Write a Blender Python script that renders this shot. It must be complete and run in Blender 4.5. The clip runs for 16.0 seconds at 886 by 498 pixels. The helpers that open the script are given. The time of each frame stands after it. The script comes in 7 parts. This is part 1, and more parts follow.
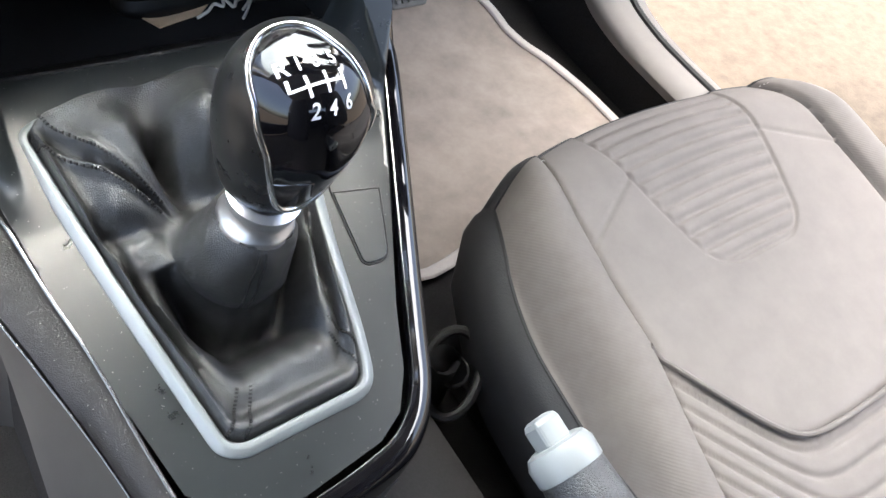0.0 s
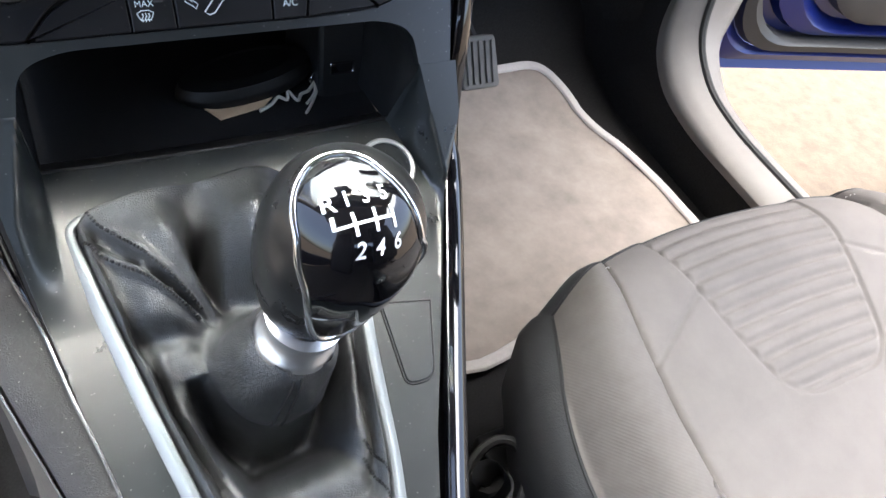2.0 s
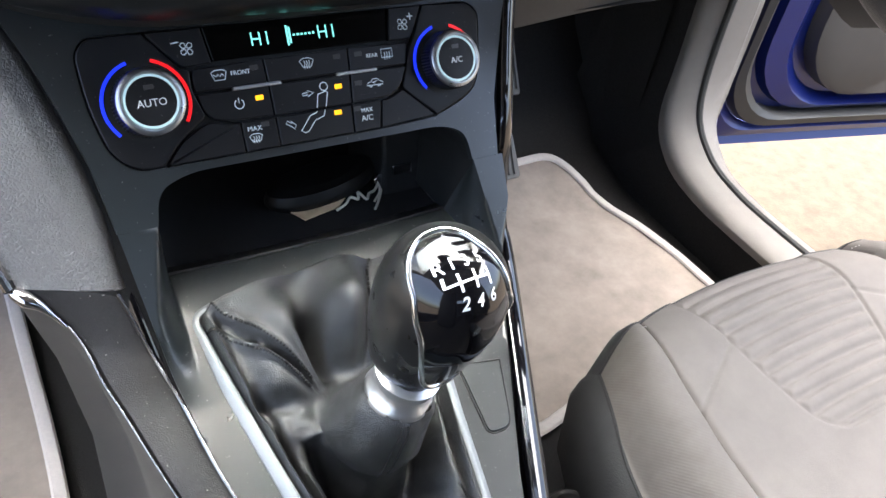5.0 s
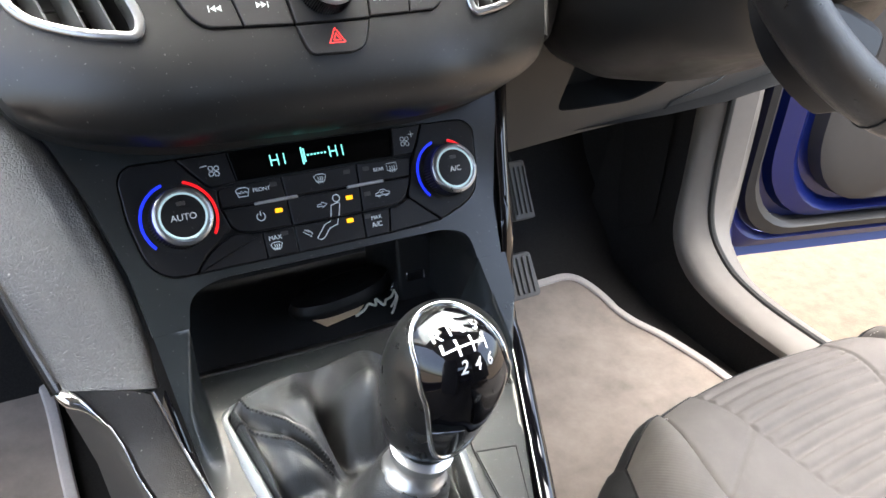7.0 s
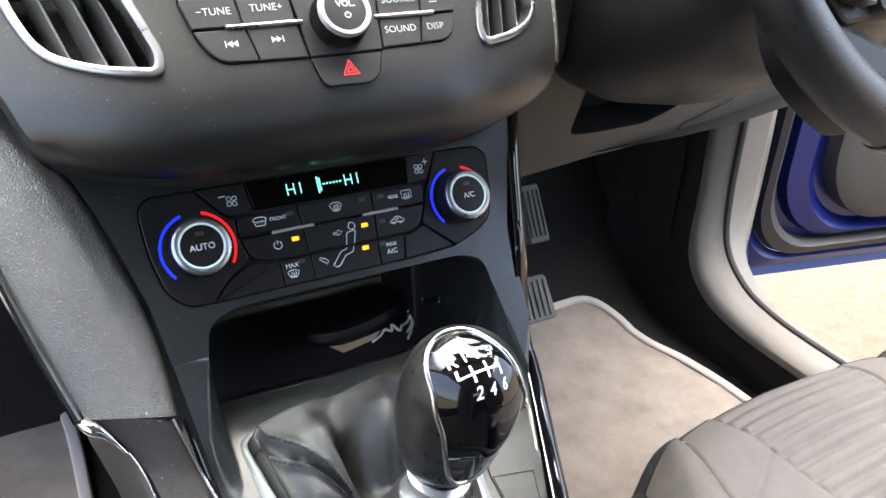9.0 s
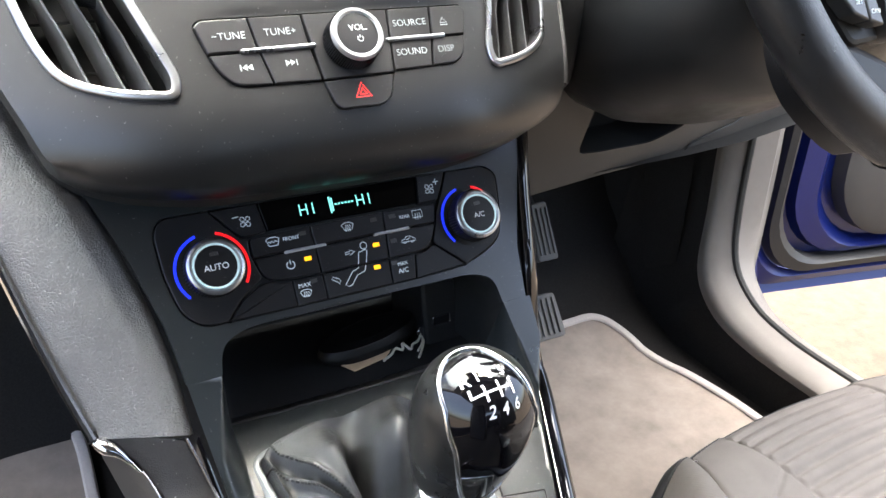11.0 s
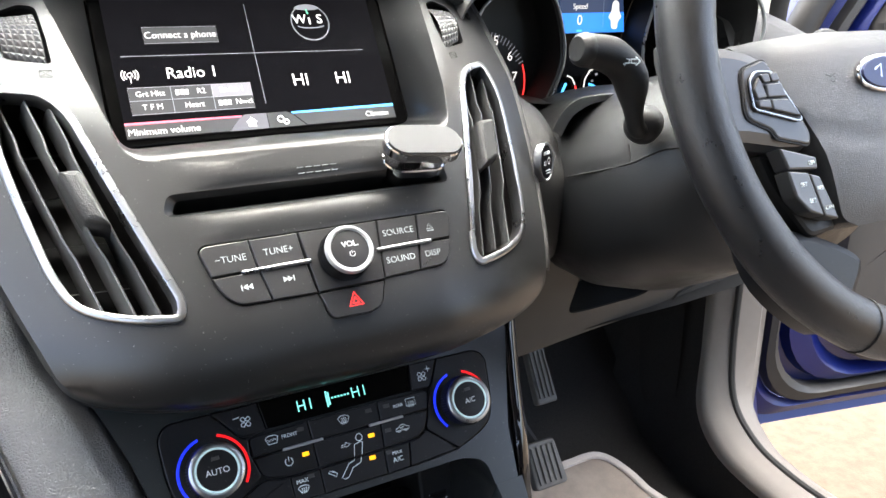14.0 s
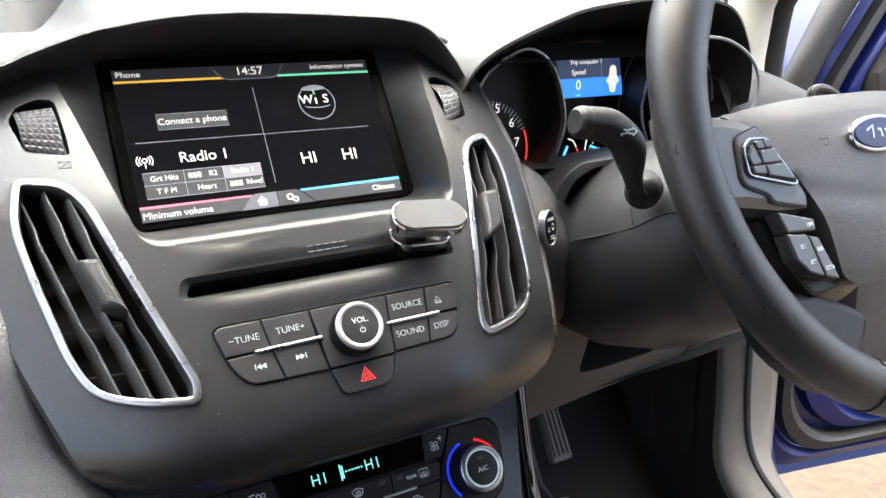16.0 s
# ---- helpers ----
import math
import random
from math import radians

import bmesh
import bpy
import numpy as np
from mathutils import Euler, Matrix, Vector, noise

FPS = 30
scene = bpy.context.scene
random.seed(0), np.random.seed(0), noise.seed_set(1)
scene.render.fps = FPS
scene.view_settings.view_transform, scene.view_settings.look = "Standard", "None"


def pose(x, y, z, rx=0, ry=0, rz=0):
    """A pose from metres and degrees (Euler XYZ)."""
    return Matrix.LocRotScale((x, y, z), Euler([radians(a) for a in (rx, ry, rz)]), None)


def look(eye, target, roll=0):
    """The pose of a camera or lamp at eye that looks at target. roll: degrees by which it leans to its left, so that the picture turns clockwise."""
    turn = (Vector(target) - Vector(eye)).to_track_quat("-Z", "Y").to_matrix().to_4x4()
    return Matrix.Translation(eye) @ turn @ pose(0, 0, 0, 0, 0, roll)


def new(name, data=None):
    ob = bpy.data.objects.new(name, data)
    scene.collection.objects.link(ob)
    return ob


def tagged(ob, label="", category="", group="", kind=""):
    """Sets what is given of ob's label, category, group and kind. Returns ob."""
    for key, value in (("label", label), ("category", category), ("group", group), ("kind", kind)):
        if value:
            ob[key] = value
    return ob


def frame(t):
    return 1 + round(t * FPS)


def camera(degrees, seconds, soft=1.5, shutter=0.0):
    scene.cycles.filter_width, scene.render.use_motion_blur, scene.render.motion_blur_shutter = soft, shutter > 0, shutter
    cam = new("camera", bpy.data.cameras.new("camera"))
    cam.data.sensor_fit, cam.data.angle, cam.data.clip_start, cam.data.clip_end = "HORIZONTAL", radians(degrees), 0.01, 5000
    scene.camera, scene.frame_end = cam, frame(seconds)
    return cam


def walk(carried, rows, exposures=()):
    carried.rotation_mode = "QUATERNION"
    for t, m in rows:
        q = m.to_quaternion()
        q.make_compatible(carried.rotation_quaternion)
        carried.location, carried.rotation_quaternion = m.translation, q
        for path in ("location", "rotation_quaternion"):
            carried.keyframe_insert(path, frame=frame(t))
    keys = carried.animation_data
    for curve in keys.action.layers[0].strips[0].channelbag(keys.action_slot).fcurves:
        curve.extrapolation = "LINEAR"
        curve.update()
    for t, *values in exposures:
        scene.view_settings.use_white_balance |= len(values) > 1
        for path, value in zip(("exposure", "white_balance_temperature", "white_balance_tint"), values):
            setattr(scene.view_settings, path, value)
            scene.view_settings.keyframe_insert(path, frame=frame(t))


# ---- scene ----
cam = camera(58.8, 16.0)
PATH = [
    (0, (-0.111, 0.031, 0.553), (0.876, 0.895, -0.956), 19.6),
    (0.5, (-0.093, 0.066, 0.554), (0.848, 0.979, -0.956), 20.2),
    (1, (-0.09, 0.073, 0.556), (0.82, 1.032, -0.946), 19.9),
    (1.5, (-0.09, 0.073, 0.565), (0.805, 1.075, -0.916), 19.0),
    (2, (-0.089, 0.062, 0.556), (0.806, 1.101, -0.9), 17.9),
    (2.5, (-0.09, 0.045, 0.555), (0.808, 1.119, -0.874), 16.5),
    (3, (-0.116, 0.025, 0.548), (0.798, 1.126, -0.849), 15.6),
    (3.5, (-0.114, 0.026, 0.554), (0.81, 1.144, -0.824), 14.7),
    (4, (-0.121, 0.048, 0.561), (0.803, 1.186, -0.799), 13.7),
    (4.2, (-0.13, 0.049, 0.574), (0.799, 1.19, -0.78), 13.3),
    (6.3, (-0.148, -0.008, 0.584), (0.778, 1.415, -0.474), 5.2),
    (6.5, (-0.148, -0.01, 0.578), (0.78, 1.436, -0.445), 4.5),
    (7, (-0.15, -0.013, 0.578), (0.776, 1.46, -0.41), 4.1),
    (7.5, (-0.152, -0.015, 0.576), (0.768, 1.476, -0.389), 3.7),
    (8, (-0.153, -0.015, 0.579), (0.76, 1.486, -0.377), 3.3),
    (8.5, (-0.152, -0.015, 0.581), (0.755, 1.495, -0.365), 3.0),
    (9, (-0.151, -0.016, 0.582), (0.751, 1.502, -0.358), 2.7),
    (11.5, (-0.155, -0.017, 0.587), (0.738, 1.541, -0.292), 2.2),
    (12, (-0.156, -0.017, 0.595), (0.741, 1.558, -0.25), 2.3),
    (12.5, (-0.158, -0.02, 0.61), (0.744, 1.576, -0.191), 2.3),
    (13, (-0.154, -0.021, 0.626), (0.756, 1.593, -0.127), 1.9),
    (13.5, (-0.151, -0.023, 0.637), (0.77, 1.608, -0.064), 1.2),
    (14, (-0.149, -0.024, 0.642), (0.779, 1.621, -0.016), 0.5),
    (14.5, (-0.147, -0.026, 0.649), (0.787, 1.631, 0.032), -0.2),
    (15, (-0.145, -0.029, 0.656), (0.79, 1.639, 0.07), -0.8),
    (15.5, (-0.149, -0.029, 0.656), (0.783, 1.65, 0.098), -1.1),
    (16, (-0.15, -0.03, 0.658), (0.774, 1.661, 0.119), -1.5),
]
walk(cam, [(t, look(eye, target, roll)) for t, eye, target, roll in PATH],
     exposures=[(0, 3.61, 6800, 12), (1, 3.77, 6750, 12), (4.2, 3.79, 6750, 12), (6.3, 3.79, 7050, 12), (12, 3.86, 7050, 12), (14, 3.76, 7100, 12), (16, 3.44, 7150, 12)])

# ---- daylight ----
world = bpy.data.worlds.new("sky")
scene.world = world
world.use_nodes = True
wn = world.node_tree
sky = wn.nodes.new("ShaderNodeTexSky")
sky.sky_type = "NISHITA"
sky.sun_disc = False
sky.sun_elevation, sky.sun_rotation = radians(80), radians(40)
sky.altitude, sky.air_density, sky.dust_density = 50, 1.0, 4.0
wn.nodes["Background"].inputs["Strength"].default_value = 0.085
wn.links.new(sky.outputs["Color"], wn.nodes["Background"].inputs["Color"])
sun_data = bpy.data.lights.new("sun", "SUN")
sun_data.energy, sun_data.angle, sun_data.color = 2.3, radians(100), (0.95, 0.985, 1.0)
sun = new("sun", sun_data)
sun.matrix_basis = look((0.8, 1.0, 8.0), (0, 0, 0))

# ---- materials ----


def material(name, colour, rough=0.5, metal=0.0, vary=0.0, scale=60.0, bump=0.0, bump_scale=300.0, coat=0.0, emit=0.0, kind="noise", rough_vary=0.0, spec=0.5, dust=0.0):
    m = bpy.data.materials.new(name)
    m.use_nodes = True
    nt = m.node_tree
    b = nt.nodes["Principled BSDF"]
    rgb = (*colour, 1.0)
    b.inputs["Base Color"].default_value = rgb
    b.inputs["Roughness"].default_value = rough
    b.inputs["Metallic"].default_value = metal
    b.inputs["Coat Weight"].default_value = coat
    b.inputs["Coat Roughness"].default_value = 0.03
    b.inputs["Specular IOR Level"].default_value = spec
    co = nt.nodes.new("ShaderNodeTexCoord")
    if vary or rough_vary or dust:
        n1 = nt.nodes.new("ShaderNodeTexNoise")
        n1.inputs["Scale"].default_value, n1.inputs["Detail"].default_value, n1.inputs["Roughness"].default_value = scale, 6.0, 0.65
        nt.links.new(co.outputs["Object"], n1.inputs["Vector"])
        if vary:
            mx = nt.nodes.new("ShaderNodeMix")
            mx.data_type = "RGBA"
            mx.inputs["A"].default_value = tuple(max(0.0, c * (1 - vary)) for c in colour) + (1,)
            mx.inputs["B"].default_value = tuple(min(1.0, c * (1 + vary)) for c in colour) + (1,)
            nt.links.new(n1.outputs["Fac"], mx.inputs["Factor"])
            last = mx.outputs["Result"]
            if dust:
                v = nt.nodes.new("ShaderNodeTexNoise")
                v.inputs["Scale"].default_value, v.inputs["Detail"].default_value = 750.0, 1.0
                nt.links.new(co.outputs["Object"], v.inputs["Vector"])
                r = nt.nodes.new("ShaderNodeMapRange")
                r.inputs["From Min"].default_value, r.inputs["From Max"].default_value = 0.755, 0.77
                r.inputs["To Max"].default_value = dust
                nt.links.new(v.outputs["Fac"], r.inputs["Value"])
                m2 = nt.nodes.new("ShaderNodeMix")
                m2.data_type = "RGBA"
                m2.inputs["B"].default_value = (0.35, 0.34, 0.32, 1)
                nt.links.new(last, m2.inputs["A"])
                nt.links.new(r.outputs["Result"], m2.inputs["Factor"])
                last = m2.outputs["Result"]
            nt.links.new(last, b.inputs["Base Color"])
        if rough_vary:
            r2 = nt.nodes.new("ShaderNodeMapRange")
            r2.inputs["From Min"].default_value, r2.inputs["From Max"].default_value = 0.3, 0.7
            r2.inputs["To Min"].default_value, r2.inputs["To Max"].default_value = max(0.02, rough - rough_vary), min(1, rough + rough_vary)
            nt.links.new(n1.outputs["Fac"], r2.inputs["Value"])
            nt.links.new(r2.outputs["Result"], b.inputs["Roughness"])
    if bump:
        if kind == "leather":
            t = nt.nodes.new("ShaderNodeTexVoronoi")
            t.feature = "DISTANCE_TO_EDGE"
            t.inputs["Scale"].default_value = bump_scale
            w = nt.nodes.new("ShaderNodeTexNoise")
            w.inputs["Scale"].default_value = bump_scale * 0.5
            ad = nt.nodes.new("ShaderNodeVectorMath")
            ad.operation = "MULTIPLY_ADD"
            ad.inputs[1].default_value = (0.75 / bump_scale,) * 3
            nt.links.new(co.outputs["Object"], w.inputs["Vector"])
            nt.links.new(w.outputs["Color"], ad.inputs[0])
            nt.links.new(co.outputs["Object"], ad.inputs[2])
            nt.links.new(ad.outputs["Vector"], t.inputs["Vector"])
            rr = nt.nodes.new("ShaderNodeMapRange")
            rr.inputs["From Min"].default_value, rr.inputs["From Max"].default_value, rr.inputs["To Min"].default_value, rr.inputs["To Max"].default_value = 0.0, 0.22, 0.0, 1.0
            nt.links.new(t.outputs["Distance"], rr.inputs["Value"])
            out = rr.outputs["Result"]
        elif kind == "weave":
            t = nt.nodes.new("ShaderNodeTexWave")
            t.wave_type, t.bands_direction = "BANDS", "DIAGONAL"
            t.inputs["Scale"].default_value, t.inputs["Distortion"].default_value = bump_scale, 0.6
            nt.links.new(co.outputs["Object"], t.inputs["Vector"])
            out = t.outputs["Fac"]
        else:
            t = nt.nodes.new("ShaderNodeTexNoise")
            t.inputs["Scale"].default_value, t.inputs["Detail"].default_value = bump_scale, 3.0
            nt.links.new(co.outputs["Object"], t.inputs["Vector"])
            out = t.outputs["Fac"]
        bp = nt.nodes.new("ShaderNodeBump")
        bp.inputs["Strength"].default_value, bp.inputs["Distance"].default_value = bump, 0.0006
        nt.links.new(out, bp.inputs["Height"])
        nt.links.new(bp.outputs["Normal"], b.inputs["Normal"])
    if emit:
        b.inputs["Emission Color"].default_value = rgb
        b.inputs["Emission Strength"].default_value = emit
    return m


M_DASH = material("dash_plastic", (0.011, 0.0115, 0.012), 0.42, spec=0.45, vary=0.2, bump=0.35, bump_scale=1400, rough_vary=0.08)
M_FASCIA = material("fascia_satin_plastic", (0.0085, 0.0090, 0.0094), 0.36, spec=0.70, vary=0.15, scale=25, bump=0.04, bump_scale=2500, dust=0.35)
M_PANEL = material("climate_panel_black", (0.005, 0.005, 0.006), 0.42, spec=0.35, vary=0.2, bump=0.05, bump_scale=2500, dust=0.25)
M_BUTTON = material("button_black", (0.006, 0.006, 0.007), 0.40, spec=0.35, vary=0.15, bump=0.04, bump_scale=3000, dust=0.15)
M_RADIOBTN = material("radio_button_grey", (0.016, 0.016, 0.017), 0.38, vary=0.15, bump=0.04, bump_scale=3000, dust=0.15)
M_PAD = material("soft_leather_pad", (0.094, 0.095, 0.098), 0.50, spec=0.7, vary=0.15, scale=120, bump=0.5, bump_scale=560, kind="leather")
M_DASHTOP = material("dash_top_skin", (0.020, 0.020, 0.020), 0.48, spec=0.5, vary=0.15, scale=120, bump=0.4, bump_scale=800, kind="leather")
M_LEATHER = material("gaiter_leather", (0.017, 0.0178, 0.0182), 0.38, spec=1.0, vary=0.2, scale=160, bump=0.4, bump_scale=950, kind="leather", rough_vary=0.07)
M_WHEEL = material("wheel_leather", (0.014, 0.014, 0.015), 0.32, spec=0.7, vary=0.2, scale=120, bump=0.22, bump_scale=1100, kind="leather", rough_vary=0.06)
M_AIRBAG = material("airbag_skin", (0.042, 0.041, 0.041), 0.44, spec=0.75, vary=0.1, bump=0.28, bump_scale=800, kind="leather")
M_SPOKE = material("spoke_satin_grey", (0.046, 0.046, 0.046), 0.36, spec=0.85, vary=0.1, bump=0.06, bump_scale=2500)
M_PLATE = material("console_plate_satin", (0.0080, 0.0108, 0.0118), 0.30, spec=0.85, vary=0.12, scale=40, bump=0.015, bump_scale=2500, rough_vary=0.03, dust=0.5)
M_GLOSS = material("piano_black", (0.003, 0.003, 0.004), 0.06, vary=0.2, coat=0.3, rough_vary=0.02)
M_SPECK = material("speckled_side_panel", (0.012, 0.0112, 0.0115), 0.5, vary=0.85, scale=1500, bump=0.5, bump_scale=1500, dust=0.5, spec=0.35)
M_CHROME = material("chrome", (0.55, 0.55, 0.56), 0.10, 1.0, rough_vary=0.04)
M_RING = material("polished_ring", (0.72, 0.73, 0.74), 0.16, 1.0)
M_SATIN = material("satin_silver", (0.40, 0.41, 0.42), 0.30, 1.0, vary=0.05, rough_vary=0.06)
M_SILVER = material("silver_paint", (0.48, 0.49, 0.50), 0.34, 0.5, vary=0.05, rough_vary=0.05)
M_COLLAR = material("brushed_collar", (0.70, 0.71, 0.72), 0.36, 1.0, vary=0.04, scale=200)
M_DARKCHROME = material("dark_chrome", (0.20, 0.20, 0.21), 0.22, 1.0, rough_vary=0.06)
M_BLACK = material("black_plastic", (0.006, 0.006, 0.006), 0.52, spec=0.4, vary=0.25, bump=0.2, bump_scale=1500)
M_RUBBER = material("black_rubber", (0.010, 0.010, 0.010), 0.75, vary=0.2, bump=0.3, bump_scale=900)
M_CARPET = material("black_carpet", (0.019, 0.018, 0.0175), 0.95, vary=0.6, scale=500, bump=1.0, bump_scale=900, spec=0.1)
M_MAT = material("grey_carpet_mat", (0.262, 0.220, 0.188), 0.95, vary=0.5, scale=22, bump=1.0, bump_scale=1400, spec=0.1, dust=0.3)
M_BORDER = material("mat_border_tape", (0.46, 0.42, 0.39), 0.85, vary=0.15, scale=300, bump=0.6, bump_scale=1500, spec=0.2)
M_SEAT = material("seat_fabric", (0.142, 0.127, 0.117), 0.88, vary=0.18, scale=45, bump=0.35, bump_scale=1800, spec=0.2)
M_SEATSIDE = material("seat_bolster_fabric", (0.118, 0.105, 0.096), 0.8, vary=0.2, scale=80, bump=0.08, bump_scale=190, kind="weave", spec=0.25)
M_SEATDARK = material("seat_side_black", (0.020, 0.020, 0.021), 0.7, vary=0.2, bump=0.4, bump_scale=900)
M_THREAD = material("pale_thread", (0.38, 0.36, 0.34), 0.8, vary=0.2)
M_BLACKTHREAD = material("black_thread", (0.008, 0.008, 0.008), 0.7)
M_SEAMTHREAD = material("seam_thread", (0.005, 0.005, 0.005), 0.7, vary=0.2)
M_KICK = material("grey_sill_trim", (0.150, 0.137, 0.124), 0.6, vary=0.12, scale=60, bump=0.4, bump_scale=1200)
M_BLUE = material("blue_car_paint", (0.0012, 0.008, 0.090), 0.32, 0.3, vary=0.15, scale=400, coat=0.2)
M_LOWER = material("lower_dash_grey", (0.046, 0.043, 0.040), 0.6, vary=0.12, bump=0.3, bump_scale=1300)
M_GROUND = material("pale_gravel_drive", (0.086, 0.068, 0.051), 0.95, vary=0.45, scale=30, bump=1.0, bump_scale=220, spec=0.1)
M_WHITE = material("white_legend", (0.75, 0.77, 0.78), 0.5)
M_GREYLEG = material("grey_legend", (0.80, 0.88, 0.90), 0.5)
M_RADIOLEG = material("pale_radio_legend", (0.46, 0.50, 0.51), 0.5)
M_RED = material("red_legend", (0.75, 0.03, 0.03), 0.4, emit=0.25)
M_REDARC = material("red_temperature_arc", (0.60, 0.008, 0.012), 0.35, emit=0.12)
M_BLUEARC = material("blue_temperature_arc", (0.004, 0.018, 0.60), 0.35, emit=0.17)
M_AMBER = material("amber_led", (1.0, 0.40, 0.01), 0.4, emit=0.13)
M_LEDOFF = material("unlit_led_window", (0.05, 0.047, 0.045), 0.3)
M_LCD = material("teal_lcd_segment", (0.16, 0.70, 0.66), 0.4, emit=0.13)
M_SCREEN = material("screen_glass_black", (0.002, 0.002, 0.002), 0.12, spec=0.08)
M_UIW = material("screen_white", (0.6, 0.6, 0.6), 0.4, emit=0.13)
M_UIG = material("screen_grey", (0.025, 0.027, 0.031), 0.4, emit=0.04)
M_UIL = material("screen_pale_grey", (0.20, 0.21, 0.24), 0.4, emit=0.07)
M_UITAB = material("screen_tab_grey", (0.060, 0.062, 0.075), 0.4, emit=0.2)
M_UILIT = material("screen_lit_preset", (0.10, 0.10, 0.115), 0.4, emit=0.28)
M_UIY = material("screen_amber", (0.62, 0.36, 0.05), 0.4, emit=0.11)
M_UIGR = material("screen_green", (0.10, 0.52, 0.32), 0.4, emit=0.11)
M_UIR = material("screen_red", (0.55, 0.10, 0.15), 0.4, emit=0.12)
M_UIB = material("screen_blue", (0.04, 0.30, 0.80), 0.4, emit=0.25)
M_CREAM = material("cream_paper", (0.66, 0.47, 0.29), 0.85, vary=0.15, scale=200)
M_STRING = material("cream_string", (0.72, 0.68, 0.58), 0.9, vary=0.2, scale=900, bump=0.5, bump_scale=2500)
M_LIGHTPLAST = material("pale_grey_plastic", (0.17, 0.185, 0.19), 0.35, vary=0.08)
M_PEDAL = material("pedal_rubber", (0.10, 0.095, 0.09), 0.7, vary=0.2)
M_HEDGE = material("far_foliage", (0.10, 0.13, 0.05), 0.9, vary=0.7, scale=3)
M_ROOF = material("grey_headlining", (0.27, 0.285, 0.30), 0.9, vary=0.05, bump=0.3, bump_scale=900)
M_PILLAR = material("cream_pillar_trim", (0.58, 0.56, 0.49), 0.7, vary=0.06, scale=40, bump=0.3, bump_scale=1200)
M_DOORSEAL = material("grey_seal_rubber", (0.018, 0.0175, 0.017), 0.5, vary=0.2)
M_SLAT = material("vent_slat_grey", (0.062, 0.063, 0.064), 0.33, vary=0.15, spec=0.7)
M_FRAME = material("gaiter_frame_satin", (0.19, 0.207, 0.212), 0.36, 0.3, vary=0.08)
M_ROLLER = material("roller_grey_satin", (0.10, 0.10, 0.103), 0.35, 0.4, vary=0.1)
M_GLASS = bpy.data.materials.new("window_glass")
M_GLASS.use_nodes = True
gb = M_GLASS.node_tree.nodes["Principled BSDF"]
gb.inputs["Base Color"].default_value = (0.90, 0.97, 0.95, 1)
gb.inputs["Transmission Weight"].default_value, gb.inputs["Roughness"].default_value, gb.inputs["IOR"].default_value = 1.0, 0.0, 1.45

# ---- mesh helpers ----


def thing(name, base, label, category, group="", kind=""):
    e = new(name)
    e.location = base
    e.empty_display_size = 0.02
    return tagged(e, label, category, group, kind)


FLAT = set()


def finish(bm, name, mat, smooth=True, angle=40):
    angle = 19 if id(bm) in FLAT else angle
    FLAT.discard(id(bm))
    bmesh.ops.recalc_face_normals(bm, faces=bm.faces)
    if any(len(e.link_faces) == 1 for e in bm.edges):
        # open skins look into the cabin
        c = Vector((0, -0.1, 0.62))
        if sum(f.calc_area() * f.normal.dot((c - f.calc_center_median()).normalized()) for f in bm.faces) < 0:
            bmesh.ops.reverse_faces(bm, faces=bm.faces)
    me = bpy.data.meshes.new(name)
    bm.to_mesh(me)
    bm.free()
    me.materials.append(mat)
    if smooth and len(me.polygons):
        me.shade_smooth()
        me.set_sharp_from_angle(angle=radians(angle))
        for p in me.polygons:
            if p.loop_total > 6:
                p.use_smooth = False
    return me


def part(name, bm, mat, parent=None, label="", smooth=True, angle=40):
    """Links a bmesh, in world coordinates, as one mesh object under a thing or a part."""
    me = bm if isinstance(bm, bpy.types.Mesh) else finish(bm, name, mat, smooth, angle)
    ob = new(name, me)
    if parent:
        ob.parent = parent
        if parent.type == "EMPTY":
            ob.matrix_parent_inverse = Matrix.Translation(-parent.location)
    if label:
        ob["label"] = label
    return ob


def whole(name, bm, mat, label, category, group="", kind="", smooth=True, angle=40):
    return tagged(part(name, bm, mat, None, "", smooth, angle), label, category, group, kind)


def plane(origin, degrees):
    """A frame whose u runs to the car's right, v up a slope that leans forward and n out of it."""
    a = radians(degrees)
    m = Matrix(((1, 0, 0, origin[0]), (0, math.cos(a), -math.sin(a), origin[1]), (0, math.sin(a), math.cos(a), origin[2]), (0, 0, 0, 1)))
    return m


def rounded(points, radius, seg=5):
    """A closed outline with its corners rounded; radius: one, or one for each corner."""
    out, n = [], len(points)
    rs = radius if isinstance(radius, (list, tuple)) else [radius] * n
    for i in range(n):
        p, a, b = Vector(points[i]), Vector(points[i - 1]), Vector(points[(i + 1) % n])
        da, db = a - p, b - p
        r = min(rs[i], da.length * 0.48, db.length * 0.48)
        if r <= 1e-6:
            out.append(tuple(p))
            continue
        p0, p1 = p + da.normalized() * r, p + db.normalized() * r
        for k in range(seg + 1):
            f = k / seg
            out.append(tuple(p0 * (1 - f) ** 2 + p * (2 * f * (1 - f)) + p1 * f**2))
    return out


def smooth_loop(points, n=8, closed=True):
    """Catmull-Rom through the points."""
    out, m = [], len(points)
    vs = [Vector(p) for p in points]
    for i in range(m if closed else m - 1):
        g = (lambda k: vs[k % m]) if closed else (lambda k: vs[min(max(k, 0), m - 1)])
        a, b, c, d = g(i - 1), g(i), g(i + 1), g(i + 2)
        for k in range(n):
            t = k / n
            out.append(tuple(0.5 * (2 * b + (c - a) * t + (2 * a - 5 * b + 4 * c - d) * t**2 + (3 * b - a - 3 * c + d) * t**3)))
    if not closed:
        out.append(tuple(vs[-1]))
    return out


